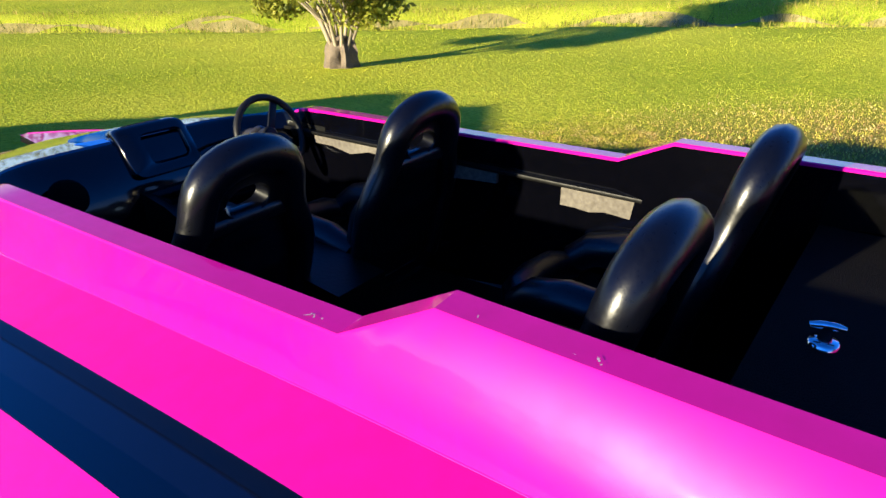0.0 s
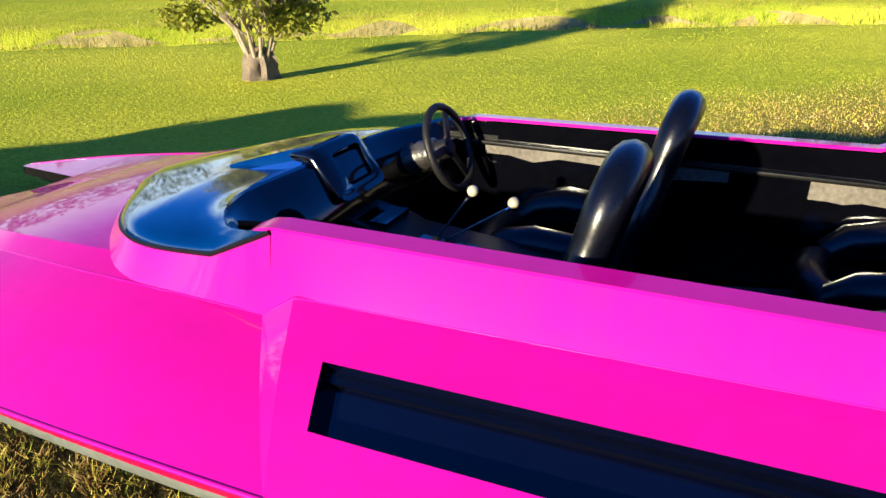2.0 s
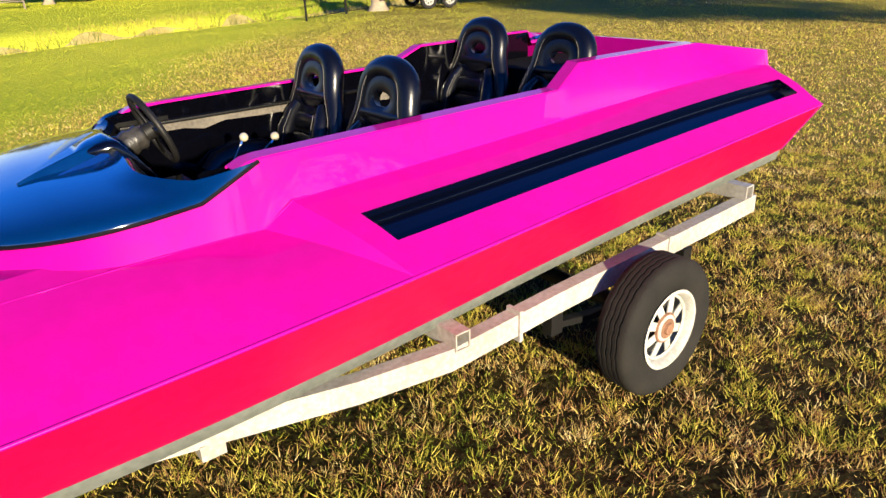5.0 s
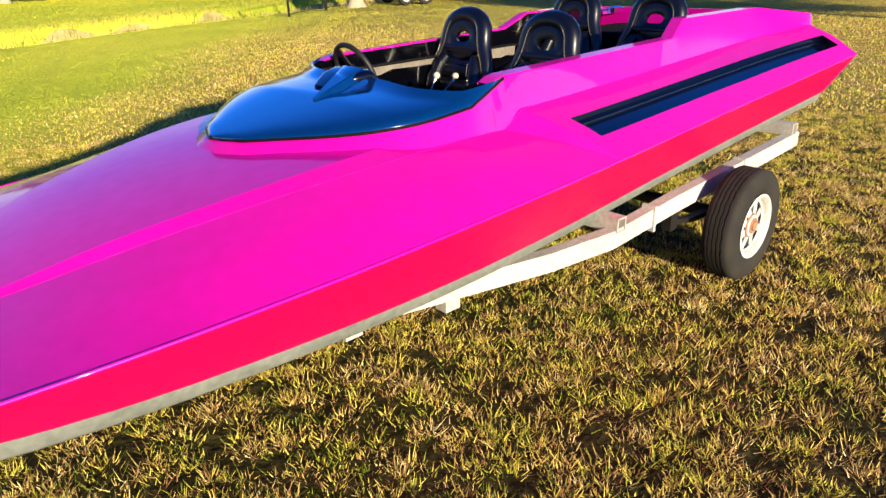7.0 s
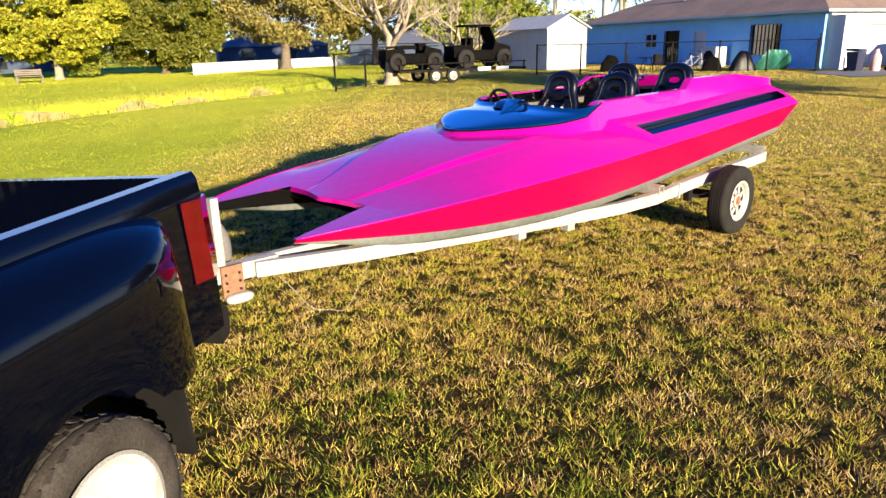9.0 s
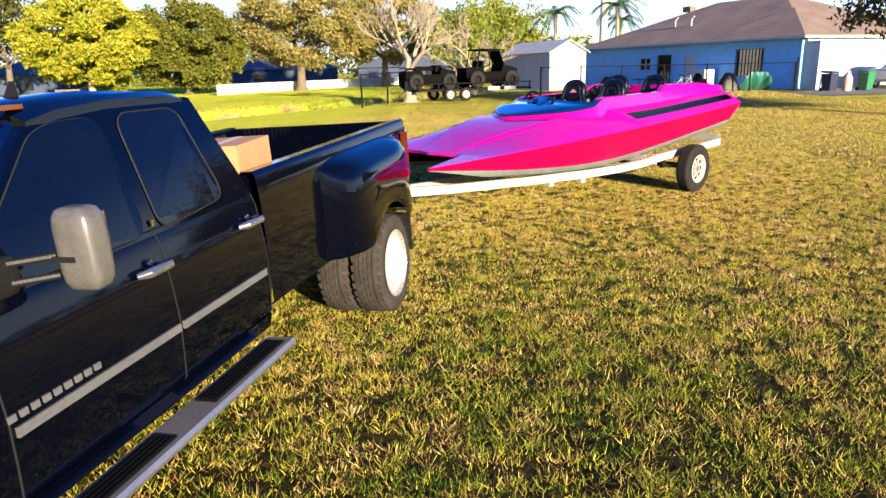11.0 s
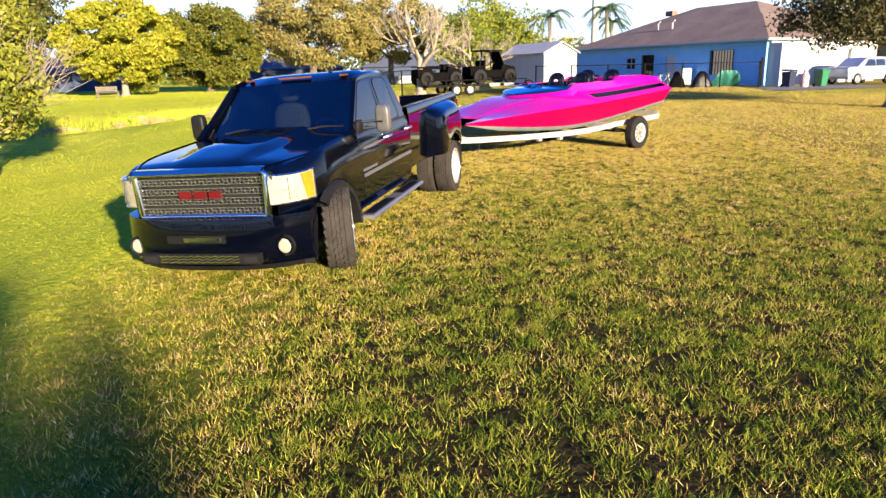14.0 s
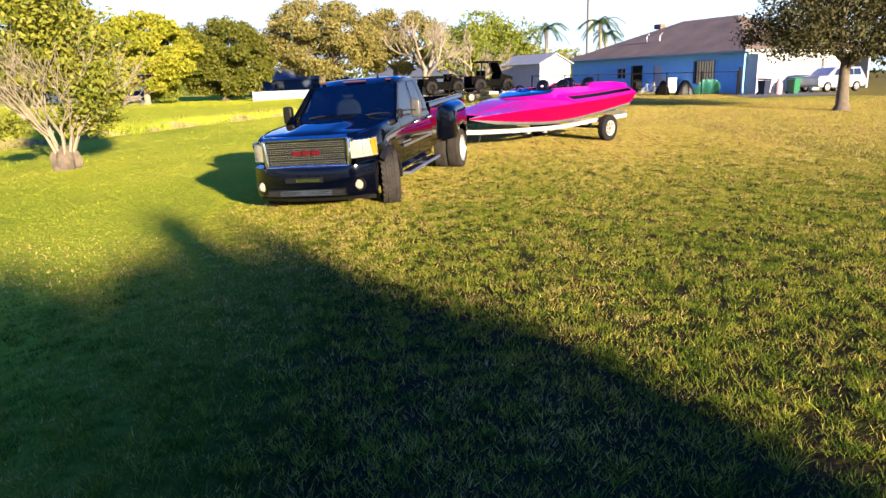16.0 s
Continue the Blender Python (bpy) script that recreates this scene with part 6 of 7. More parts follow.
def fence(pts, label):
    f = thing("fence", Matrix(), label, "fence")
    for (ax, ay), (bx, by) in zip(pts, pts[1:]):
        n = max(1, round(math.hypot(bx - ax, by - ay) / 2.3))
        for k in range(n + 1):
            x, y = ax + (bx - ax) * k / n, ay + (by - ay) * k / n
            z = ground_z(x, y)
            part("post", tube([(x, y, z - 0.05), (x, y, z + 1.62)], 0.045, 8), IRON, f)
        zz = [(ax + (bx - ax) * t, ay + (by - ay) * t) for t in grid(0, 1, 6)]
        for h, r in ((1.56, 0.025), (0.12, 0.012)):
            part("rail", tube([(x, y, ground_z(x, y) + h) for x, y in zz], r, 6), IRON, f)
        wires = bmesh.new()
        m = int(math.hypot(bx - ax, by - ay) / 0.22)
        for k in range(m):
            for d in (1, -1):
                t0, t1 = k / m, min(1, max(0, (k + 6 * d) / m))
                p = [(ax + (bx - ax) * t, ay + (by - ay) * t) for t in (t0, t1)]
                tube([(*p[0], ground_z(*p[0]) + 0.12), (*p[1], ground_z(*p[1]) + 1.55)], 0.0035, 3, wires)
        part("wire_mesh", wires, IRON, f, "dark chain-link wire", 0, kind="stuff")
    return f


fence([(-5.6, 26.4), (-3.4, 30.4)], "black metal chain-link fence beside the ditch")
fence([(4.2, 34.6), (18.0, 31.9)], "black metal chain-link fence round the house yard")

# pale boundary wall across the ditch
bw = thing("boundary_wall", Matrix(), "long low white boundary wall beyond the ditch", "wall")
for a, b in zip([(-20.5, 51.5), (-19.5, 56), (-15.5, 66), (-9, 72)], [(-19.5, 56), (-15.5, 66), (-9, 72), (2, 76)]):
    part("wall_panel", beam([(*a, ground_z(*a) + 0.4), (*b, ground_z(*b) + 0.4)], 0.15, 0.95), WALL_W, bw, "white wall panel")


def bin_thing(x, y, rz, mat, label):
    b = thing("wheelie_bin", pose(x, y, ground_z(x, y), 0, 0, rz), label, "bin", "bins by the garage")
    part("bin_body", loft([[(-a, -a, z), (a, -a, z), (a, a, z), (-a, a, z)] for a, z in ((0.24, 0.06), (0.31, 0.95))]), mat, b, "", 20, bevel=0.02)
    part("lid", loft([[(-0.34, -0.34, 0.96), (0.34, -0.34, 0.96), (0.34, 0.36, 1.0), (-0.34, 0.36, 1.0)], [(-0.30, -0.28, 1.06), (0.30, -0.28, 1.06), (0.30, 0.34, 1.10), (-0.30, 0.34, 1.10)]]), mat, b, "", 20, bevel=0.015)
    for sx in (-0.25, 0.25):
        part("wheel", lathe([(0.0, -0.03), (0.1, -0.03), (0.1, 0.03), (0, 0.03)], 14, "X", (sx, 0.27, 0.1)), RUBBER, b)
    return b


bin_thing(19.4, 30.9, 25, pbr("navy_bin", (0.015, 0.02, 0.05), None, 0.5), "dark blue plastic wheelie bin by the wall")
bin_thing(21.4, 30.9, 25, pbr("green_bin", (0.02, 0.16, 0.06), None, 0.5), "green plastic wheelie bin by the wall")
hy = part("plastic_jug", lathe([(0, 0), (0.2, 0), (0.24, 0.1), (0.24, 0.7), (0.12, 0.9), (0.1, 1.05), (0, 1.06)], 16, "Z"), pbr("red_white_plastic", (0.6, 0.10, 0.08), (0.7, 0.66, 0.62), 0.5, scale=1.2), None, "red and white plastic drum between the bins", category="drum")
hy.matrix_basis = pose(20.4, 30.9, ground_z(20.4, 30.9))
tarp = part("tarp", thick(sheet(lambda u, v: (1.7 * (u - 0.5) * (1 + 0.25 * (1 - v)), 0.5 * (0.5 - v) * (1.2 - v) * 2 + 0.08 * math.sin(u * 17 + v * 4), 1.1 * v ** 0.8 * (1 - 1.2 * (u - 0.5) ** 2) + 0.05 * math.sin(u * 9) * v), grid(0, 1, 22), grid(0, 1, 8)), 0.01), pbr("green_tarp", (0.03, 0.17, 0.13), (0.02, 0.11, 0.085), 0.5, scale=3), None, "crumpled green tarp draped behind the fence", 60, "tarp")
tarp.matrix_basis = pose(16.6, 33.4, ground_z(16.6, 33.4), 0, 0, 10)
# generic dark mound added for unidentified yard clutter
junk = part("covered_clutter", thick(sheet(lambda u, v: (1.3 * (u - 0.5), 0.6 * (v - 0.5), 1.05 * math.sin(math.pi * u) ** 0.6 * math.sin(math.pi * v) ** 0.5 + 0.05 * math.sin(u * 21 + v * 13)), grid(0, 1, 16), grid(0, 1, 10)), 0.01), BLACK_SATIN, None, "dark covered mound of clutter behind the fence", 60, "grill")
junk.matrix_basis = pose(15.0, 33.6, ground_z(15, 33.6))

# yard clutter along the house wall, behind the fence
for x, y, k in ((13.6, 34.2, 0.8), (8.6, 36.2, 0.9)):
    heap = part("covered_clutter", thick(sheet(lambda u, v: (1.3 * k * (u - 0.5), 0.7 * k * (v - 0.5), 1.0 * k * math.sin(math.pi * u) ** 0.5 * math.sin(math.pi * v) ** 0.4 + 0.05 * math.sin(u * 17 + v * 11 + x)), grid(0, 1, 14), grid(0, 1, 10)), 0.01), DUSTY_BLACK, None, "dark covered mound of clutter by the house wall", 60, "grill")
    heap.matrix_basis = pose(x, y, ground_z(x, y), 0, 0, -12)


def patio_table(x, y, rz):
    t = thing("patio_table", pose(x, y, ground_z(x, y), 0, 0, rz), "dark metal patio table in the yard", "table")
    part("tabletop", lathe([(0.0, 0.74), (0.62, 0.74), (0.64, 0.725), (0.62, 0.71), (0.0, 0.71)], 24, "Z"), IRON, t, "", 40)
    for a in (45, 135, 225, 315):
        c, q = math.cos(radians(a)), math.sin(radians(a))
        part("leg", tube([(0.25 * c, 0.25 * q, 0.71), (0.42 * c, 0.42 * q, 0.3), (0.52 * c, 0.52 * q, 0.0)], 0.022, 6), IRON, t)


def patio_chair(x, y, rz):
    c = thing("patio_chair", pose(x, y, ground_z(x, y), 0, 0, rz), "dark metal patio chair beside the table", "chair", "patio chairs")
    part("seat", box(-0.25, 0.25, -0.24, 0.24, 0.41, 0.45), IRON, c, bevel=0.015)
    part("backrest", box(-0.27, -0.23, -0.24, 0.24, 0.50, 0.95), IRON, c, bevel=0.015)
    for sx in (-0.23, 0.23):
        for sy in (-0.21, 0.21):
            part("leg", tube([(sx, sy, 0.0), (sx, sy, 0.42 if sx > 0 else 0.92)], 0.018, 6), IRON, c)


patio_table(10.6, 35.6, 0)
for x, y, rz in ((9.6, 35.7, 0), (11.7, 35.4, 180), (10.7, 34.6, 90)):
    patio_chair(x, y, rz)


def bicycle(x, y, rz):
    b = thing("bicycle", pose(x, y, ground_z(x, y), 9, 0, rz), "pale bicycle leaning in the yard", "bicycle")
    for wx in (-0.52, 0.52):
        w = part("wheel", tube([(wx + 0.32 * math.cos(a), 0, 0.33 + 0.32 * math.sin(a)) for a in grid(0, 2 * math.pi, 28)[:-1]], 0.018, 6, loop=True), IRON, b, "thin black tyre")
        for k in range(8):
            a = math.pi * k / 8
            part("spoke", tube([(wx + 0.31 * math.cos(a), 0, 0.33 + 0.31 * math.sin(a)), (wx - 0.31 * math.cos(a), 0, 0.33 - 0.31 * math.sin(a))], 0.004, 4), SIDING, w)
    for p in ([(-0.52, 0, 0.33), (-0.05, 0, 0.32), (0.40, 0, 0.80), (-0.18, 0, 0.78), (-0.52, 0, 0.33)], [(-0.05, 0, 0.32), (-0.22, 0, 0.92)], [(0.52, 0, 0.33), (0.36, 0, 0.98)]):
        part("frame_tube", tube(p, 0.02, 6), SIDING, b)
    part("saddle", pebble(-0.34, -0.10, -0.07, 0.07, 0.90, 0.97, 3.0), IRON, b)
    part("handlebar", tube([(0.30, -0.26, 1.02), (0.38, 0, 1.0), (0.30, 0.26, 1.02)], 0.014, 6), IRON, b)


bicycle(12.6, 34.3, 8)
gate = thing("yard_gate", pose(18.1, 31.95, ground_z(18.1, 31.9), 0, 0, 62), "dark iron yard gate standing ajar at the house corner", "gate")
part("gate_frame", tube([(0, 0, 0.06), (1.5, 0, 0.06), (1.5, 0, 1.85), (0, 0, 1.85)], 0.035, 6, loop=True), IRON, gate)
for k in range(11):
    part("bar", tube([(0.125 * (k + 1), 0, 0.06), (0.125 * (k + 1), 0, 1.85)], 0.016, 5), IRON, gate)

# ---- utility vehicle on a flat trailer ----
UT = pose(-1.2, 30.6, ground_z(-1, 30.6), 0, 0, 24)
flat = thing("flatbed_trailer", UT, "black tandem-axle flatbed trailer on the lawn", "trailer")
part("deck", box(-2.4, 4.4, -1.0, 1.0, 0.52, 0.62), IRON, flat, "black steel deck", bevel=0.01)
part("side_rail", tube([(-2.4, -1.0, 0.9), (4.4, -1.0, 0.9)], 0.03, 6), IRON, flat)
part("side_rail", tube([(-2.4, 1.0, 0.9), (4.4, 1.0, 0.9)], 0.03, 6), IRON, flat)
for k in range(7):
    part("stake", box(-2.35 + 1.1 * k, -2.29 + 1.1 * k, -1.02, -0.97, 0.5, 0.9), IRON, flat)
for x in (-0.6, 0.3):
    for s in (1, -1):
        w, ty, rim, h = road_wheel(flat, pose(x, s * 1.1, 0.34, 0, 0, 0 if s > 0 else 180), 0.34, 0.2, 0.19, WHITE_RIM, False)
        slotted_disc(w, 0.19, h * 0.4, 6, WHITE_RIM)
for y0, y1 in ((1.7, 2.4), (2.7, 3.4)):
    part("sign_plate", box(y0, y1, -1.03, -1.005, 0.50, 0.68), SIDING, flat, "pale reflective plate")


def buggy(m, k, label, cage):
    b = thing("utility_vehicle" if cage else "quad_bike", m, label, "vehicle")
    M = Matrix.Scale(k, 4)
    add = lambda n, bm, mat, lab="": part(n, bent(bm, M), mat, b, lab, 40)
    add("body", loft([[(x, -w, z0), (x, w, z0), (x, w * 0.9, z1), (x, -w * 0.9, z1)] for x, w, z0, z1 in ((-1.5, 0.6, 0.5, 1.0), (-0.6, 0.7, 0.35, 1.05), (-0.5, 0.7, 0.35, 0.8), (0.5, 0.7, 0.35, 0.8), (0.6, 0.7, 0.36, 1.15), (1.5, 0.55, 0.5, 0.95))]), DUSTY_BLACK, "dark plastic body")
    if cage:
        for s in (1, -1):
            add("cage_bar", tube([(0.75, s * 0.6, 0.95), (0.35, s * 0.6, 1.85), (-0.75, s * 0.6, 1.88), (-0.95, s * 0.62, 0.95)], 0.035, 6), IRON)
            add("cage_post", tube([(-0.2, s * 0.6, 0.6), (-0.2, s * 0.6, 1.86)], 0.03, 6), IRON)
            add("seat", box(-0.55, -0.05, s * 0.32 - 0.22, s * 0.32 + 0.22, 0.6, 0.75), DUSTY_BLACK)
            add("seat_back", box(-0.62, -0.5, s * 0.32 - 0.22, s * 0.32 + 0.22, 0.7, 1.35), DUSTY_BLACK)
        add("roof_panel", box(-0.85, 0.42, -0.66, 0.66, 1.87, 1.93), DUSTY_BLACK, "black roof panel")
        add("wind_panel", sheet(lambda t, v: (0.78 - 0.4 * t, 0.6 * v, 1.0 + 0.85 * t), (0, 1), (-1, 1)), DUSTY_BLACK, "tinted screen")
    else:
        add("handlebar", tube([(0.35, -0.4, 1.1), (0.45, 0, 1.05), (0.35, 0.4, 1.1)], 0.025, 6), IRON)
        add("saddle", box(-0.9, 0.25, -0.22, 0.22, 1.0, 1.2), DUSTY_BLACK)
        for x0, x1 in ((-1.5, -0.75), (0.6, 1.35)):
            add("cargo_rack", box(x0, x1, -0.5, 0.5, 1.12, 1.17), IRON, "black steel rack")
        add("front_fairing", box(0.35, 0.75, -0.3, 0.3, 0.95, 1.3), DUSTY_BLACK)
    for x in (-1.0, 1.0):
        for s in (1, -1):
            w, ty, rim, h = road_wheel(b, Matrix.Scale(k, 4) @ pose(x, s * 0.74, 0.42, 0, 0, 0 if s > 0 else 180), 0.42, 0.30, 0.19, IRON, False)
            part("wheel_face", lathe([(0.0, h * 0.4), (0.16, h * 0.3)], 14), IRON, w)
    return b


buggy(UT @ pose(2.2, 0, 0.62), 1.05, "black side-by-side utility vehicle with roll cage on a flatbed trailer", True)
buggy(UT @ pose(-1.4, 0, 0.62), 0.95, "dark quad bike parked on a flatbed trailer", False)

# ---- parked car ----
SILVER = pbr("silver_paint", (0.42, 0.43, 0.45), (0.36, 0.37, 0.39), 0.25, metal=0.4, coat=0.8, scale=3)
car = thing("parked_car", pose(25.2, 33.2, ground_z(24.5, 33) + 0.02, 0, 0, 22), "silver sport-utility car parked on the driveway", "car")
part("car_body", loft([[(x, -0.92, z0), (x, 0.92, z0), (x, 0.94, (z0 + z1) / 2), (x, 0.88, z1), (x, -0.88, z1), (x, -0.94, (z0 + z1) / 2)] for x, z0, z1 in ((-2.35, 0.5, 0.95), (-2.2, 0.35, 1.08), (-0.9, 0.3, 1.1), (1.0, 0.3, 1.12), (2.2, 0.35, 1.1), (2.4, 0.5, 1.0))]), SILVER, car, "silver car body", 40, bevel=0.03)
part("car_roof", loft([[(x, -w, z0), (x, w, z0), (x, w - 0.12, z1), (x, -w + 0.12, z1)] for x, w, z0, z1 in ((-1.25, 0.86, 1.09, 1.12), (-0.55, 0.84, 1.10, 1.62), (0.4, 0.84, 1.1, 1.70), (1.9, 0.84, 1.1, 1.66), (2.3, 0.84, 1.09, 1.2))]), SILVER, car, "", 40, bevel=0.02)
for s in (1, -1):
    for x0, x1 in ((-0.75, 0.2), (0.3, 1.1), (1.2, 1.85)):
        part("car_window", loft([[(x0, s * 0.858, 1.14), (x1, s * 0.858, 1.14), (x1 - 0.05, s * 0.785, 1.54), (x0 + (0.35 if x0 < 0 else 0.02), s * 0.785, 1.54)], [(x0, s * 0.868, 1.14), (x1, s * 0.868, 1.14), (x1 - 0.05, s * 0.795, 1.54), (x0 + (0.35 if x0 < 0 else 0.02), s * 0.795, 1.54)]]), PANE, car, "dark car window", 0)
    part("tail_light", box(2.28, 2.42, s * 0.88 - 0.06, s * 0.88 + 0.06, 0.85, 1.12), RED_LENS, car, bevel=0.02)
    for x in (-1.45, 1.4):
        w, ty, rim, h = road_wheel(car, pose(x, s * 0.88, 0.35, 0, 0, 0 if s > 0 else 180), 0.35, 0.22, 0.23, ALLOY, False)
        slotted_disc(w, 0.23, h * 0.6, 5, ALLOY)

# bench across the ditch
bench = thing("garden_bench", pose(-28.5, 43.0, ground_z(-28.5, 43), 0, 0, 40), "weathered wooden garden bench under the trees", "bench")
for k in range(3):
    part("slat", box(-0.8, 0.8, -0.2 + 0.14 * k, -0.09 + 0.14 * k, 0.42, 0.46), WOOD, bench)
    part("back_slat", box(-0.8, 0.8, 0.22, 0.25, 0.52 + 0.13 * k, 0.62 + 0.13 * k), WOOD, bench)
for sx in (-0.75, 0.75):
    for sy in (-0.18, 0.23):
        part("leg", box(sx - 0.035, sx + 0.035, sy - 0.035, sy + 0.035, 0, 0.44 if sy < 0 else 0.9), WOOD, bench)
for x, y, rz, wd in ((-24.0, 92.0, 20, 14), (-6.0, 98.0, 8, 16), (-48.0, 78.0, 30, 14)):
    hs = thing("distant_house", pose(x, y, -0.2, 0, 0, rz), "low distant house behind the trees", "house")
    part("wall", box(-wd / 2, wd / 2, -4, 4, 0, 2.7), pbr("blue_grey_wall", (0.035, 0.055, 0.10), None, 0.8), hs)
    part("roof", hip(-wd / 2 - 0.5, wd / 2 + 0.5, -4.5, 4.5, 2.7, 1.8), pbr("grey_roof", (0.10, 0.115, 0.14), (0.07, 0.08, 0.10), 0.8), hs, "", 0)
    for k in (-0.3, 0.1):
        part("window", box(wd * k, wd * k + 1.4, -4.03, -3.99, 0.9, 2.1), PANE, hs)

# ---- trees ----
def leaf_material(name, a, b):
    m = pbr(name, a, b, 0.55, scale=0.8, fine=6, island=0.9, spec=0.25)
    t = m.node_tree
    p = t.nodes["Principled BSDF"]
    tr = t.nodes.new("ShaderNodeBsdfTranslucent")
    src = p.inputs["Base Color"].links[0].from_socket
    t.links.new(src, tr.inputs["Color"])
    mx = t.nodes.new("ShaderNodeMixShader")
    mx.inputs["Fac"].default_value = 0.3
    out = t.nodes["Material Output"]
    t.links.new(p.outputs[0], mx.inputs[1]), t.links.new(tr.outputs[0], mx.inputs[2])
    t.links.new(mx.outputs[0], out.inputs["Surface"])
    return m


L_YELLOW = leaf_material("yellow_green_leaves", (0.20, 0.235, 0.012), (0.42, 0.37, 0.024))
L_DARK = leaf_material("dark_green_leaves", (0.055, 0.075, 0.012), (0.14, 0.12, 0.02))
L_MID = leaf_material("olive_green_leaves", (0.065, 0.085, 0.009), (0.20, 0.185, 0.020))
L_OLIVE = leaf_material("olive_leaves", (0.15, 0.145, 0.035), (0.34, 0.27, 0.075))
L_GREEN = leaf_material("mid_green_leaves", (0.11, 0.16, 0.016), (0.28, 0.28, 0.028))
L_FRESH = leaf_material("fresh_green_leaves", (0.13, 0.16, 0.016), (0.30, 0.28, 0.03))
L_BROWN = leaf_material("dry_olive_leaves", (0.045, 0.05, 0.016), (0.10, 0.085, 0.03))
L_PALM = leaf_material("palm_leaves", (0.05, 0.11, 0.035), (0.10, 0.15, 0.05))
BARK = pbr("grey_brown_bark", (0.17, 0.13, 0.09), (0.09, 0.07, 0.05), 0.95, scale=6, fine=40, bump=0.8)
BARK_PALE = pbr("pale_bark", (0.34, 0.28, 0.20), (0.20, 0.16, 0.11), 0.95, scale=5, fine=40, bump=0.6)


def leaf_cloud(name, blobs, count, size, mat, parent, seed, shell=0.55, droop=0.0):
    """Many small leaf quads in uneven ellipsoids (centre, radii)."""
    rng = np.random.default_rng(seed)
    vol = np.array([b[3] * b[4] * b[5] for b in blobs]) ** 0.75
    pick = rng.choice(len(blobs), count, p=vol / vol.sum())
    B = np.array(blobs)[pick]
    d = rng.normal(size=(count, 3))
    d /= np.linalg.norm(d, axis=1)[:, None]
    lump = 0.78 + 0.16 * np.sin(d[:, 0] * 7 + pick) * np.sin(d[:, 1] * 6 + 2 * pick) + 0.14 * np.sin(d[:, 2] * 9 + 3 * pick)
    r = (shell + (1 - shell) * rng.random(count) ** 0.6) * lump
    c = B[:, :3] + d * B[:, 3:6] * r[:, None]
    c[:, 2] -= droop * rng.random(count) * np.hypot(d[:, 0], d[:, 1])
    a = rng.normal(size=(count, 3))
    a /= np.linalg.norm(a, axis=1)[:, None]
    b = np.cross(a, rng.normal(size=(count, 3)))
    b /= np.linalg.norm(b, axis=1)[:, None]
    s = size * (0.6 + 0.8 * rng.random(count))[:, None]
    v = np.stack([c - a * s, c + b * s * 0.45, c + a * s, c - b * s * 0.45], 1).reshape(-1, 3)
    me = bpy.data.meshes.new(name)
    me.vertices.add(len(v)), me.loops.add(len(v)), me.polygons.add(count)
    me.vertices.foreach_set("co", v.astype(np.float32).ravel())
    me.loops.foreach_set("vertex_index", np.arange(len(v), dtype=np.int32))
    me.polygons.foreach_set("loop_start", np.arange(0, len(v), 4, dtype=np.int32))
    me.update(calc_edges=True)
    me.materials.append(mat)
    ob = new(name, me)
    ob.parent = parent
    return ob


def limb(p, d, length, r, rng, depth, bm, spread=0.6, up=0.15):
    """A tapering limb that forks."""
    pts, rs = [p.copy()], [r]
    q, dd = p.copy(), d.normalized()
    for k in range(4):
        dd = (dd + Vector(rng.normal(0, 0.10, 3)) + Vector((0, 0, up * 0.3))).normalized()
        q = q + dd * length / 4
        pts.append(q.copy()), rs.append(r * (1 - 0.4 * (k + 1) / 4))
    tube(pts, rs, 6 if depth else 5, bm)
    if depth:
        for k in range(3 if depth > 1 else 4):
            nd = (dd + Vector(rng.normal(0, spread, 3))).normalized()
            nd.z = max(nd.z, -0.05) + up
            limb(pts[2 + k % 3], nd, length * (0.62 + 0.2 * rng.random()), r * 0.55, rng, depth - 1, bm, spread, up)


def tree(x, y, label, blobs, count, size, leaves, bark, trunk_h, trunk_r, seed, stems=1, depth=2, spread=0.6, limb_len=2.0, droop=0.0, shell=0.5, z=None):
    t = thing("tree", pose(x, y, (ground_z(x, y) if z is None else z) - 0.03), label, "tree")
    rng = np.random.default_rng(seed)
    bm = bmesh.new()
    for k in range(stems):
        a = 2 * math.pi * (k + 0.3 * rng.random()) / stems
        lean = 0.06 if stems == 1 else 0.42
        top = Vector((math.cos(a) * lean * trunk_h, math.sin(a) * lean * trunk_h, trunk_h))
        foot = Vector((math.cos(a), math.sin(a), 0)) * (0 if stems == 1 else trunk_r * 0.8)
        tube([foot, foot + (top - foot) * 0.12, foot + (top - foot) * 0.5, top], [trunk_r * 1.7, trunk_r * 1.1, trunk_r * 0.95, trunk_r * 0.75], 9, bm)
        for j in range(4):
            b = a + (j - 1.5) * (1.6 if stems == 1 else 0.5)
            limb(foot + (top - foot) * (0.75 + 0.08 * j), Vector((math.cos(b), math.sin(b), 0.9)), limb_len, trunk_r * 0.5, rng, depth, bm, spread)
    part("trunk", bm, bark, t, "", 60)
    if count:
        leaf_cloud("crown", blobs, count, size, leaves, t, seed, shell, droop)
    return t


def dome(r, h0, h1, n, seed, lump=0.45):
    rng = np.random.default_rng(seed)
    out = [(0, 0, (h0 + h1) / 2, r * 0.8, r * 0.8, (h1 - h0) / 2 * 0.9)]
    for k in range(n):
        a, u = rng.random() * 6.283, rng.random()
        rr = r * (0.35 + 0.4 * rng.random())
        out.append((math.cos(a) * rr, math.sin(a) * rr, h0 + (h1 - h0) * (0.2 + 0.6 * u), r * lump * (0.7 + 0.6 * rng.random()), r * lump * (0.7 + 0.6 * rng.random()), (h1 - h0) * 0.28))
    return out


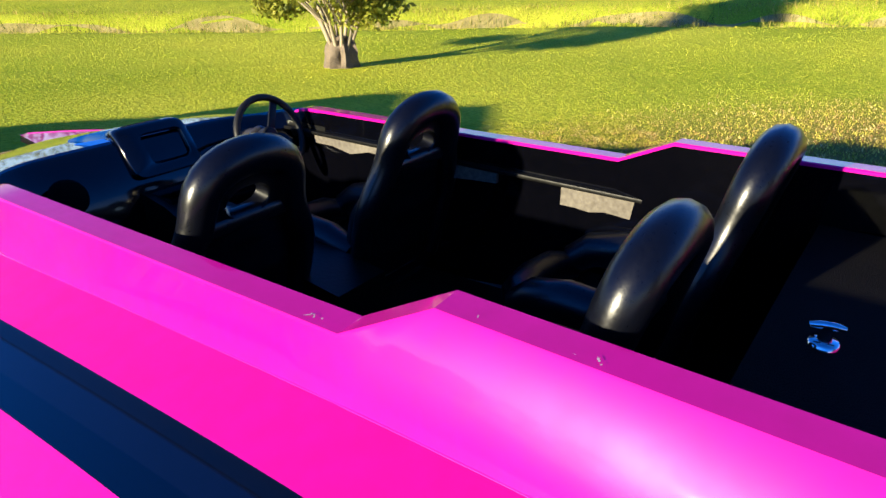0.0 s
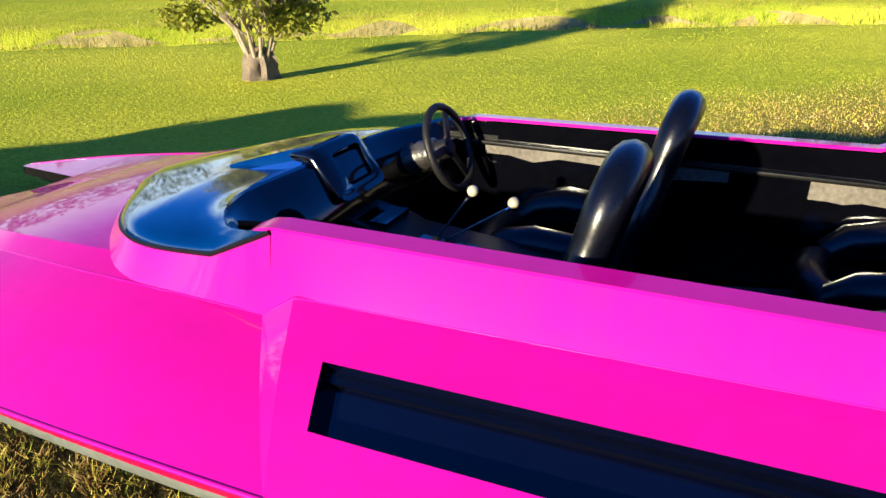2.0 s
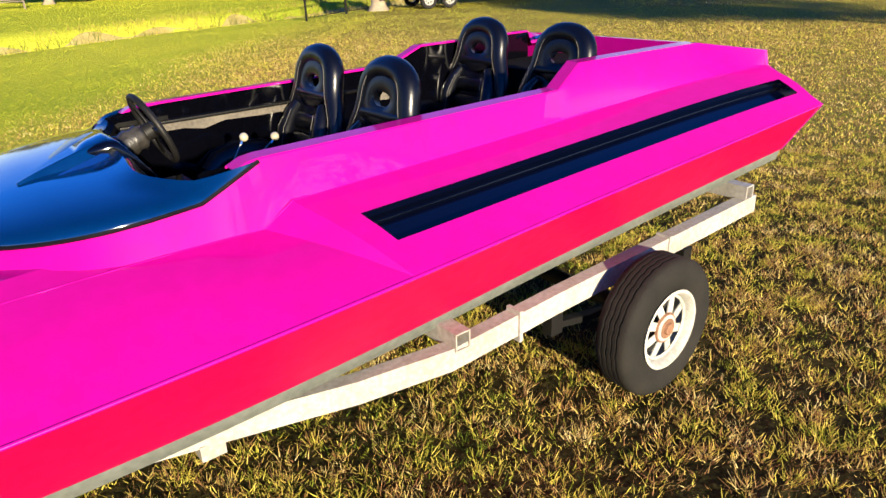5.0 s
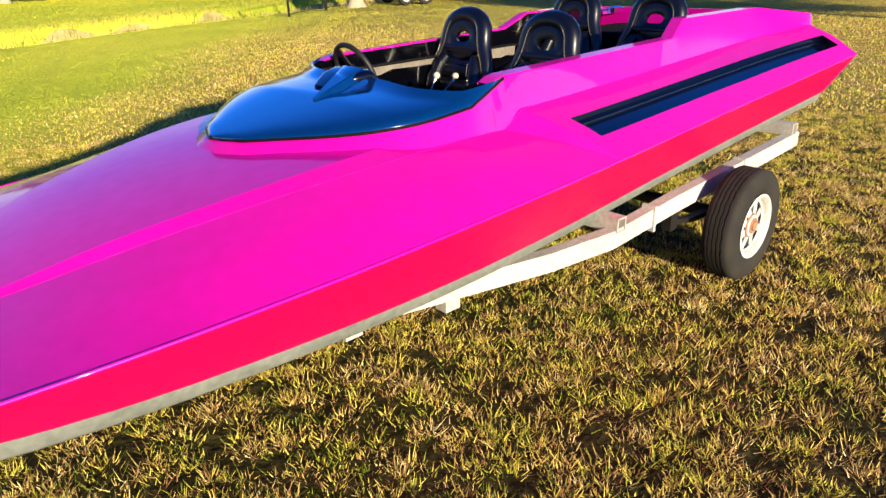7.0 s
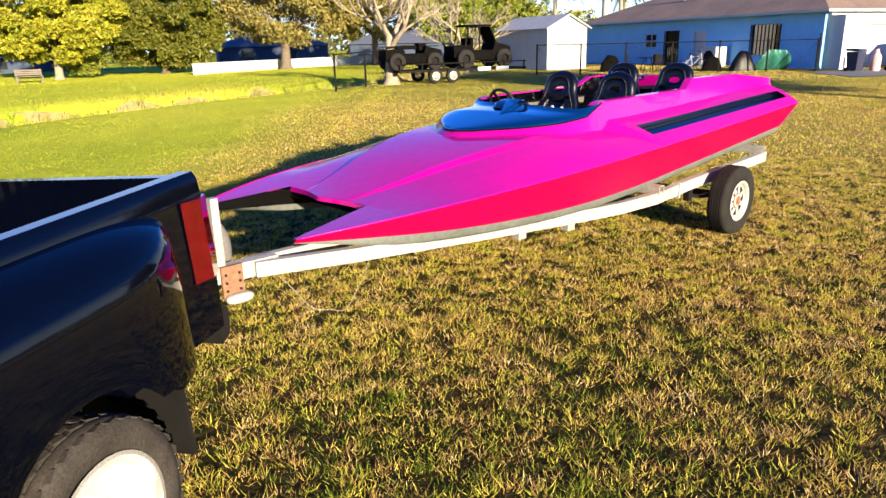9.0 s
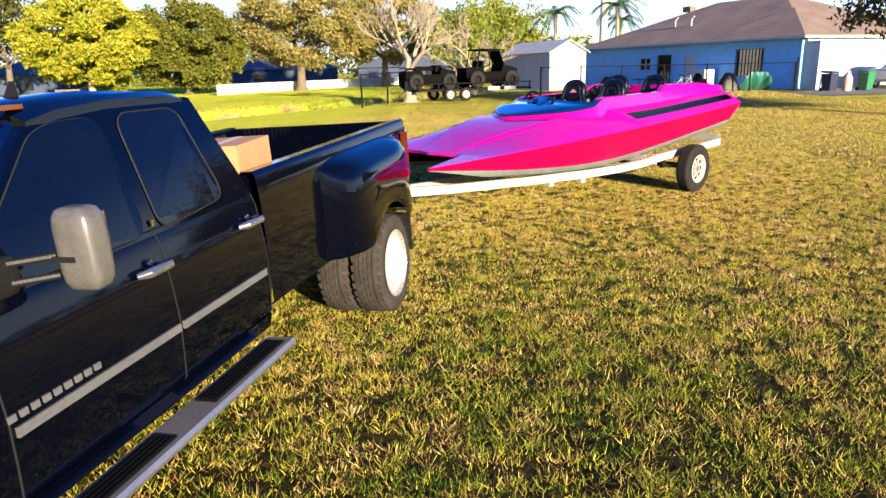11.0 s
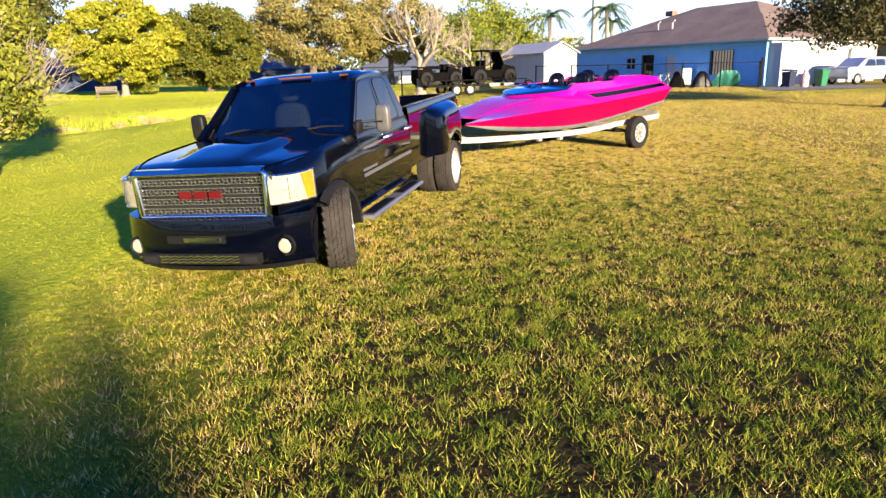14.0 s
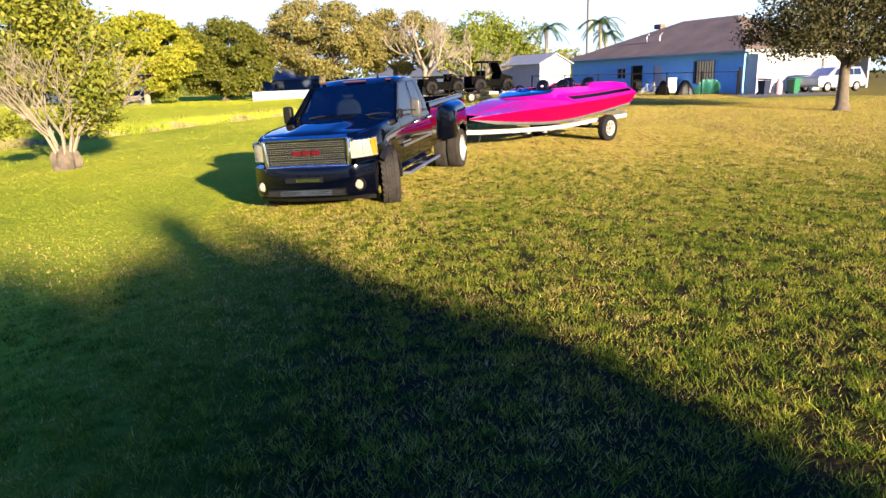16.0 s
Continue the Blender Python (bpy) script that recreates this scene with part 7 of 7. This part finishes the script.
def clumped(r, h0, h1, n, seed, lump=0.30):
    """A crown of many separate leaf clumps round a small heart."""
    rng = np.random.default_rng(seed)
    c, hh = (h0 + h1) / 2, (h1 - h0) / 2
    out = [(0, 0, c, r * 0.6, r * 0.6, hh * 0.65)]
    for k in range(n):
        a, u = 2.4 * k + rng.random(), 2 * ((k + 0.5) / n) - 1
        q = math.sqrt(1 - u * u) * (0.72 + 0.14 * rng.random())
        s = lump * (0.75 + 0.5 * rng.random())
        out.append((math.cos(a) * q * r, math.sin(a) * q * r, c + u * hh * 0.8, r * s, r * s, hh * s * 0.9))
    return out


# the gnarled many-stemmed tree beside the lawn
near_tree = tree(-14.0, 4.7, "gnarled many-stemmed tree with sparse green leaves on the lawn", [(0, 0, 3.5, 2.2, 2.2, 2.0), (1.5, -0.6, 2.5, 1.2, 1.2, 1.1), (-1.4, 0.5, 2.7, 1.2, 1.2, 1.1), (0.3, 1.3, 3.9, 1.3, 1.3, 1.5), (0.2, -1.1, 4.9, 1.4, 1.4, 1.7), (0.5, 0.6, 1.5, 1.2, 1.2, 0.65), (-0.9, -1.3, 1.4, 0.9, 0.9, 0.45), (-0.2, 0.2, 5.8, 1.2, 1.2, 1.4)], 22000, 0.080, L_FRESH, BARK_PALE, 1.35, 0.048, 11, stems=10, depth=2, spread=0.42, limb_len=1.5, shell=0.15)
root = bmesh.new()
bmesh.ops.create_uvsphere(root, u_segments=22, v_segments=12, radius=0.36)
for v in root.verts:
    a = math.atan2(v.co.y, v.co.x)
    k = 1 + 0.22 * math.sin(7 * a + v.co.z * 3) + 0.12 * math.sin(13 * a + v.co.z * 9) + 0.5 * max(0, -v.co.z - 0.05) / 0.3
    v.co = Vector((v.co.x * k, v.co.y * k, v.co.z * 1.3 + 0.30))
part("root_crown", root, BARK, near_tree, "fluted woody base of the trunk", 60)

tree(14.7, 13.7, "spreading tree with grey-green leaves and low branches", [(-1.2, -0.8, 3.5, 2.2, 2.0, 0.9), (1.2, -0.6, 3.2, 2.0, 2.0, 0.9), (0, 0, 5.2, 4.0, 4.0, 2.2), (-2.6, -0.8, 4.2, 2.4, 2.2, 1.4), (2.4, 0.4, 4.4, 2.6, 2.4, 1.6), (-1.0, 0.8, 3.4, 2.0, 2.0, 0.9), (1.6, -1.4, 3.2, 1.8, 1.8, 0.9), (-3.4, 0.6, 3.6, 1.5, 1.5, 0.8), (2.6, -1.0, 2.7, 2.2, 1.8, 0.9), (-2.4, -0.8, 3.0, 2.2, 1.8, 0.8), (0.4, -1.6, 2.9, 2.0, 1.6, 0.8), (4.0, 0.2, 3.6, 1.8, 1.8, 1.2)], 30000, 0.085, L_BROWN, BARK, 2.2, 0.24, 5, depth=2, limb_len=2.4, shell=0.3, droop=0.6)
tree(-29.6, 48.7, "rounded yellow-green tree beyond the ditch", clumped(5.2, 0.8, 8.3, 46, 1, 0.25), 42000, 0.15, L_YELLOW, BARK_PALE, 2.2, 0.28, 21)
tree(-38.5, 46.0, "small yellow-green tree with a pale forked trunk", dome(2.7, 1.4, 5.4, 10, 2), 7000, 0.12, L_YELLOW, BARK_PALE, 1.5, 0.18, 22, stems=2, depth=1)
tree(-43.0, 60.0, "tall dark green tree behind the others", dome(5.0, 3.0, 11.0, 10, 3), 6500, 0.22, L_DARK, BARK, 3.5, 0.3, 23)
tree(-25.0, 57.5, "dense dark green dome-shaped tree", clumped(5.9, 0.6, 8.8, 56, 4, 0.22), 42000, 0.16, L_MID, BARK, 1.5, 0.35, 24, droop=1.0)
tree(-28.5, 51.5, "low green bush under the trees", dome(2.0, 0.1, 2.6, 6, 6), 2600, 0.13, L_GREEN, BARK, 0.5, 0.1, 26, depth=1, limb_len=0.8)
tree(-15.5, 62.0, "broad olive-leaved oak beyond the white wall", clumped(6.8, 2.0, 10.6, 36, 7, 0.28), 30000, 0.16, L_OLIVE, BARK, 3.2, 0.42, 27, limb_len=3.2, shell=0.35)
tree(-7.5, 66.0, "olive-leaved oak with an open crown", clumped(5.8, 2.0, 9.7, 34, 8, 0.28), 26000, 0.16, L_OLIVE, BARK, 3.0, 0.35, 28, limb_len=3.0, shell=0.35)
tree(-3.4, 29.6, "bare pale-barked tree with fanning twigs beside the trailer", [], 0, 0.1, L_OLIVE, BARK_PALE, 2.2, 0.28, 9, depth=4, spread=0.46, limb_len=1.75)
tree(0.6, 41.0, "bare pale-barked tree with a few leaves", dome(2.4, 3.4, 7.6, 8, 10), 500, 0.11, L_GREEN, BARK_PALE, 2.2, 0.24, 10, depth=4, spread=0.44, limb_len=1.8, shell=0.2)
tree(4.0, 62.0, "bright green leafy tree behind the shed", dome(5.0, 1.0, 8.8, 12, 12), 8500, 0.19, L_GREEN, BARK, 2.0, 0.3, 30)
tree(-0.5, 55.0, "bushy green tree behind the parked trailer", dome(4.0, 0.6, 7.4, 10, 13), 6500, 0.17, L_GREEN, BARK, 1.5, 0.25, 31)
tree(10.5, 72.0, "low yellow-green tree behind the shed", dome(4.4, 0.8, 5.6, 10, 14), 5500, 0.19, L_YELLOW, BARK, 1.5, 0.25, 32)


def palm(x, y, h, seed):
    t = thing("palm_tree", pose(x, y, ground_z(x, y) - 0.03), "tall palm tree with drooping fronds behind the house", "palm")
    rng = np.random.default_rng(seed)
    part("trunk", tube([(0, 0, 0), (0.1, 0, h * 0.4), (0.05, 0.1, h * 0.8), (0, 0.1, h)], [0.28, 0.2, 0.18, 0.2], 10), BARK_PALE, t, "pale ringed trunk", 60)
    for k in range(16):
        a, up = 6.283 * k / 16 + rng.random() * 0.3, 0.2 + 0.9 * rng.random()
        bm = bmesh.new()
        pts = [Vector((math.cos(a) * s * 2.6, math.sin(a) * s * 2.6, h + up * s * 2.2 - 2.4 * s * s)) for s in grid(0, 1, 8)]
        side = Vector((-math.sin(a), math.cos(a), 0))
        for p, q in zip(pts, pts[1:]):
            for sg in (1, -1):
                for j in range(3):
                    c = p + (q - p) * j / 3
                    w = 0.62 * (1 - (c - pts[0]).length / 4.2)
                    tip = c + side * sg * w + (q - p) * 0.8 - Vector((0, 0, 0.32 * w))
                    bm.faces.new([bm.verts.new(v) for v in (c, c + (q - p) * 0.28, tip)])
        tube(pts, 0.03, 4, bm)
        part("frond", bm, L_PALM, t, "", 0)
    return t


palm(9.5, 62.0, 6.6, 1)
palm(15.0, 60.0, 7.0, 2)
palm(19.0, 74.0, 6.6, 3)
part("utility_pole", tube([(15.6, 68, 0.3), (15.6, 68, 14)], [0.42, 0.36], 12), pbr("pale_concrete", (0.5, 0.47, 0.42), None, 0.9), None, "pale concrete utility pole behind the house", category="pole")

# far woods round the horizon
rng = np.random.default_rng(77)
belt = []
for k in range(70):
    a = -75 + 150 * k / 69 + rng.random()
    d = 118 + 22 * rng.random()
    hgt = 4.5 + 3.5 * rng.random()
    belt.append((math.sin(radians(a)) * d, math.cos(radians(a)) * d, hgt * 0.5, 6.5, 5.0, hgt * 0.6))
# taller unseen trees behind the camera, added so the truck's front reflects dark
for k in range(46):
    a = 100 + 170 * k / 45
    d = 100 + 20 * rng.random()
    belt.append((math.sin(radians(a)) * d, math.cos(radians(a)) * d, 6.5, 7.5, 6.0, 8.5 + 2 * rng.random()))
tagged(leaf_cloud("far_woods", belt, 34000, 0.6, L_DARK, None, 5), "distant belt of dark green trees, with an unseen taller half added behind the camera", "trees", kind="stuff")

# tall trees behind the walk, whose shadow falls over the lawn
tree(7.03, -31.9, "tall slender tree behind the lawn", [(0, 0, 4.6, 0.95, 0.85, 1.0), (0.2, 0, 5.65, 0.38, 0.34, 0.65), (0.72, 0, 4.5, 0.55, 0.6, 0.95), (0.62, 0, 5.1, 0.32, 0.3, 0.4), (-0.75, 0.1, 4.85, 0.40, 0.36, 0.65), (0, 0, 2.7, 1.5, 1.5, 2.4), (-0.5, 0.3, 3.5, 1.1, 1.1, 1.2)], 15000, 0.13, L_DARK, BARK, 2.3, 0.2, 41, limb_len=0.8, depth=2, shell=0.25)
tree(5.0, -31.9, "dense leafy tree behind the lawn", clumped(2.0, 0.3, 5.4, 20, 42, 0.36), 14000, 0.15, L_DARK, BARK, 1.9, 0.3, 42, limb_len=1.0, depth=1, shell=0.3)
tree(8.95, -32.3, "thin leafy tree behind the lawn", clumped(0.8, 0.4, 5.4, 14, 44, 0.34), 2900, 0.14, L_DARK, BARK, 1.6, 0.2, 44, limb_len=1.0, depth=2, shell=0.15)
tree(8.15, -32.0, "dense leafy tree behind the lawn", clumped(0.9, 0.2, 5.6, 20, 43, 0.45), 5800, 0.14, L_DARK, BARK, 1.6, 0.25, 43, limb_len=0.8, depth=1, shell=0.25)

# ---- grass ----
def grass_material(name, stops):
    m = bpy.data.materials.new(name)
    m.use_nodes = True
    t = m.node_tree
    p = t.nodes["Principled BSDF"]
    g = t.nodes.new("ShaderNodeNewGeometry")
    n = t.nodes.new("ShaderNodeTexNoise")
    n.inputs["Scale"].default_value, n.inputs["Detail"].default_value = 4.0, 6
    t.links.new(g.outputs["Position"], n.inputs["Vector"])
    k = t.nodes.new("ShaderNodeMath")
    k.operation = "MULTIPLY_ADD"
    k.inputs[1].default_value = 0.50
    t.links.new(g.outputs["Random Per Island"], k.inputs[0])
    w = t.nodes.new("ShaderNodeMapRange")
    w.inputs["From Min"].default_value, w.inputs["From Max"].default_value = 0.38, 0.64
    w.inputs["To Min"].default_value, w.inputs["To Max"].default_value = 0.0, 0.52
    t.links.new(n.outputs["Fac"], w.inputs["Value"])
    t.links.new(w.outputs["Result"], k.inputs[2])
    r = t.nodes.new("ShaderNodeValToRGB")
    e = r.color_ramp.elements
    while len(e) < len(stops):
        e.new(0.5)
    for el, (pos, c) in zip(e, stops):
        el.position, el.color = pos, (*c, 1)
    t.links.new(k.outputs[0], r.inputs["Fac"])
    t.links.new(r.outputs["Color"], p.inputs["Base Color"])
    p.inputs["Roughness"].default_value, p.inputs["Specular IOR Level"].default_value = 0.7, 0.12
    tr = t.nodes.new("ShaderNodeBsdfTranslucent")
    t.links.new(r.outputs["Color"], tr.inputs["Color"])
    mx = t.nodes.new("ShaderNodeMixShader")
    mx.inputs["Fac"].default_value = 0.25
    t.links.new(p.outputs[0], mx.inputs[1]), t.links.new(tr.outputs[0], mx.inputs[2])
    t.links.new(mx.outputs[0], t.nodes["Material Output"].inputs["Surface"])
    return m


DRY = grass_material("dry_grass", [(0.0, (0.11, 0.16, 0.010)), (0.22, (0.42, 0.40, 0.038)), (0.40, (0.76, 0.62, 0.115)), (0.53, (0.20, 0.10, 0.04)), (0.65, (0.29, 0.15, 0.06)), (0.79, (0.64, 0.50, 0.155)), (1.0, (0.86, 0.72, 0.33))])
# green lawn colour, darkened to deepen the tree shadow on it
GREEN = grass_material("green_lawn_shade_grass", [(0.0, (0.014, 0.036, 0.003)), (0.30, (0.080, 0.130, 0.008)), (0.55, (0.22, 0.26, 0.019)), (0.72, (0.37, 0.37, 0.038)), (0.85, (0.13, 0.08, 0.022)), (1.0, (0.46, 0.40, 0.085))])
LUSH = grass_material("bright_grass", [(0.0, (0.22, 0.28, 0.011)), (0.3, (0.34, 0.38, 0.017)), (0.6, (0.45, 0.44, 0.028)), (0.85, (0.53, 0.48, 0.04)), (1.0, (0.58, 0.50, 0.065))])
STRAW = grass_material("tall_straw_grass", [(0.0, (0.05, 0.085, 0.012)), (0.35, (0.17, 0.18, 0.025)), (0.6, (0.36, 0.29, 0.05)), (1.0, (0.50, 0.38, 0.14))])
REED = grass_material("dark_green_reeds", [(0.0, (0.02, 0.045, 0.006)), (0.6, (0.08, 0.13, 0.014)), (1.0, (0.22, 0.22, 0.04))])
gz = np.vectorize(ground_z)
gap_v = np.vectorize(ditch_gap)


def grass(name, n, xr, yr, h, w, mat, seed, keep=None, label="", lean=0.5, tufts=0):
    rng = np.random.default_rng(seed)
    x, y = rng.uniform(*xr, n), rng.uniform(*yr, n)
    if tufts:
        # blades gather in tufts and fan out from their hearts
        k = n // tufts
        cx, cy = rng.uniform(*xr, k), rng.uniform(*yr, k)
        pick = rng.integers(0, k, n)
        spread = (0.016 + 0.026 * rng.random(k))[pick]
        ox, oy = rng.normal(0, 1, n) * spread, rng.normal(0, 1, n) * spread
        x, y = cx[pick] + ox, cy[pick] + oy
        fan, tall = np.arctan2(oy, ox) + rng.normal(0, 0.7, n), (0.55 + 0.75 * rng.random(k))[pick]
    if keep is not None:
        m = keep(x, y)
        x, y = x[m], y[m]
        if tufts:
            fan, tall = fan[m], tall[m]
    # clumping
    n = len(x)
    tuft = 0.5 + 0.5 * np.sin(x * 9.1 + 3 * np.sin(y * 5.3)) * np.sin(y * 8.7 + 3 * np.sin(x * 4.9))
    patch = 0.5 + 0.5 * np.sin(x * 1.3 + np.sin(y * 0.9) * 2) * np.sin(y * 1.1 + np.sin(x * 0.7) * 2)
    H = h * (0.45 + 0.55 * rng.random(n)) * (0.6 + 0.55 * tuft) * (0.8 + 0.35 * patch)
    if tufts:
        H = h * (0.5 + 0.5 * rng.random(n)) * tall
    W = w * (0.6 + 0.8 * rng.random(n))
    z = gz(x, y)
    a = rng.uniform(0, 2 * np.pi, n)
    b = fan if tufts else rng.uniform(0, 2 * np.pi, n)
    L = H * lean * rng.random(n) ** 0.7 * 1.6
    base = np.stack([x, y, z - 0.004], 1)
    side = np.stack([np.cos(a), np.sin(a), np.zeros(n)], 1) * W[:, None] / 2
    tip = base + np.stack([np.cos(b) * L, np.sin(b) * L, H], 1)
    v = np.stack([base - side, base + side, tip], 1).reshape(-1, 3)
    me = bpy.data.meshes.new(name)
    me.vertices.add(len(v)), me.loops.add(len(v)), me.polygons.add(n)
    me.vertices.foreach_set("co", v.astype(np.float32).ravel())
    me.loops.foreach_set("vertex_index", np.arange(len(v), dtype=np.int32))
    me.polygons.foreach_set("loop_start", np.arange(0, len(v), 3, dtype=np.int32))
    me.update(calc_edges=True)
    me.materials.append(mat)
    return tagged(new(name, me), label, "grass", kind="stuff")


inside = lambda x, y, x0, x1, y0, y1: (x > x0) & (x < x1) & (y > y0) & (y < y1)
ramp01 = lambda v, a, b: np.clip((v - a) / (b - a), 0, 1)
chance = lambda x, y: np.modf(np.abs(np.sin(x * 12.9898 + y * 78.233)) * 43758.5453)[0]
# bright grass ends before the tree shadow, where darker green deepens the shade
side_lawn = lambda x, y: np.maximum(ramp01(x + 0.05 * y + 0.5 * np.sin(y * 0.8), -3.2, -6.2) * ramp01(y + 0.25 * x, -12.5, -8.5), ramp01(y - 0.15 * np.maximum(x, 0) + 0.6 * np.sin(x * 0.7), 16, 22) * 0.92)
front_lawn = lambda x, y: (1 - side_lawn(x, y)) * np.clip(0.10 + 0.78 * ramp01(y - 0.12 * x + 0.8 * np.sin(x * 1.3) + 0.6 * np.sin(x * 0.6 + y * 0.5), 2.0, -8.0) + 0.15 * np.sin(x * 1.9 + y) * np.sin(y * 1.6), 0, 0.95)
is_side = lambda x, y: chance(x, y) < side_lawn(x, y)
is_front = lambda x, y: ~is_side(x, y) & (chance(y + 5, x) < front_lawn(x, y))
is_dry = lambda x, y: ~is_side(x, y) & ~is_front(x, y)
NEAR, MID = (-6.5, 6.0, -14.6, 8.0), (-17, 24, -14.6, 27)
seen = lambda x, y: x < 0.66 * (y + 16) + 0.5
for seed, mat, test, label in ((1, DRY, is_dry, "short dry straw-coloured lawn grass"), (2, GREEN, is_front, "short green lawn grass, darkened for the tree shadow"), (3, LUSH, is_side, "short bright yellow-green lawn grass")):
    short = 0.36 if mat is LUSH else 1.0
    grass("grass", 1200000, NEAR[:2], NEAR[2:], 0.054 * short, 0.0052, mat, seed, lambda x, y: seen(x, y) & test(x, y), label, 0.8, 26)
    grass("grass", 1250000, MID[:2], MID[2:], 0.055 * short, 0.0135, mat, seed + 10, lambda x, y: ~inside(x, y, *NEAR) & seen(x, y) & test(x, y) & (chance(x * 1.7, y * 1.3) < ramp01(x, -17, -11)), label, 0.7)
grass("grass", 120000, (6, 36), (8, 44), 0.06, 0.035, DRY, 21, lambda x, y: ~inside(x, y, *MID) & ~inside(x, y, 17, 45, 26, 48) & (x > 6), "dry lawn grass in the distance")
grass("grass", 330000, (-46, 8), (-14, 62), 0.045, 0.024, LUSH, 22, lambda x, y: (~inside(x, y, *MID) | (chance(x * 1.7, y * 1.3) > ramp01(x, -17, -11))) & (chance(x, y) < ramp01(x, 8, 3)) & (gap_v(x, y) > 2.2), "bright lawn grass in the distance")
banks = lambda x, y: np.sin(x * 1.7) * np.sin(y * 1.3 + x) + 0.5 * np.sin(x * 0.45 + y * 0.7)
grass("tall_grass", 150000, (-36, 4), (-16, 46), 0.34, 0.020, STRAW, 6, lambda x, y: (gap_v(x, y) < 3.6) & (gap_v(x, y) > 1.2) & (banks(x, y) > -0.45), "tall straw-coloured grass along the ditch", 0.45)
grass("reeds", 110000, (-36, 4), (-16, 46), 0.55, 0.026, REED, 7, lambda x, y: (gap_v(x, y) < 2.3) & (banks(x + 3, y) > -0.2), "dark green reeds growing in the ditch", 0.35)
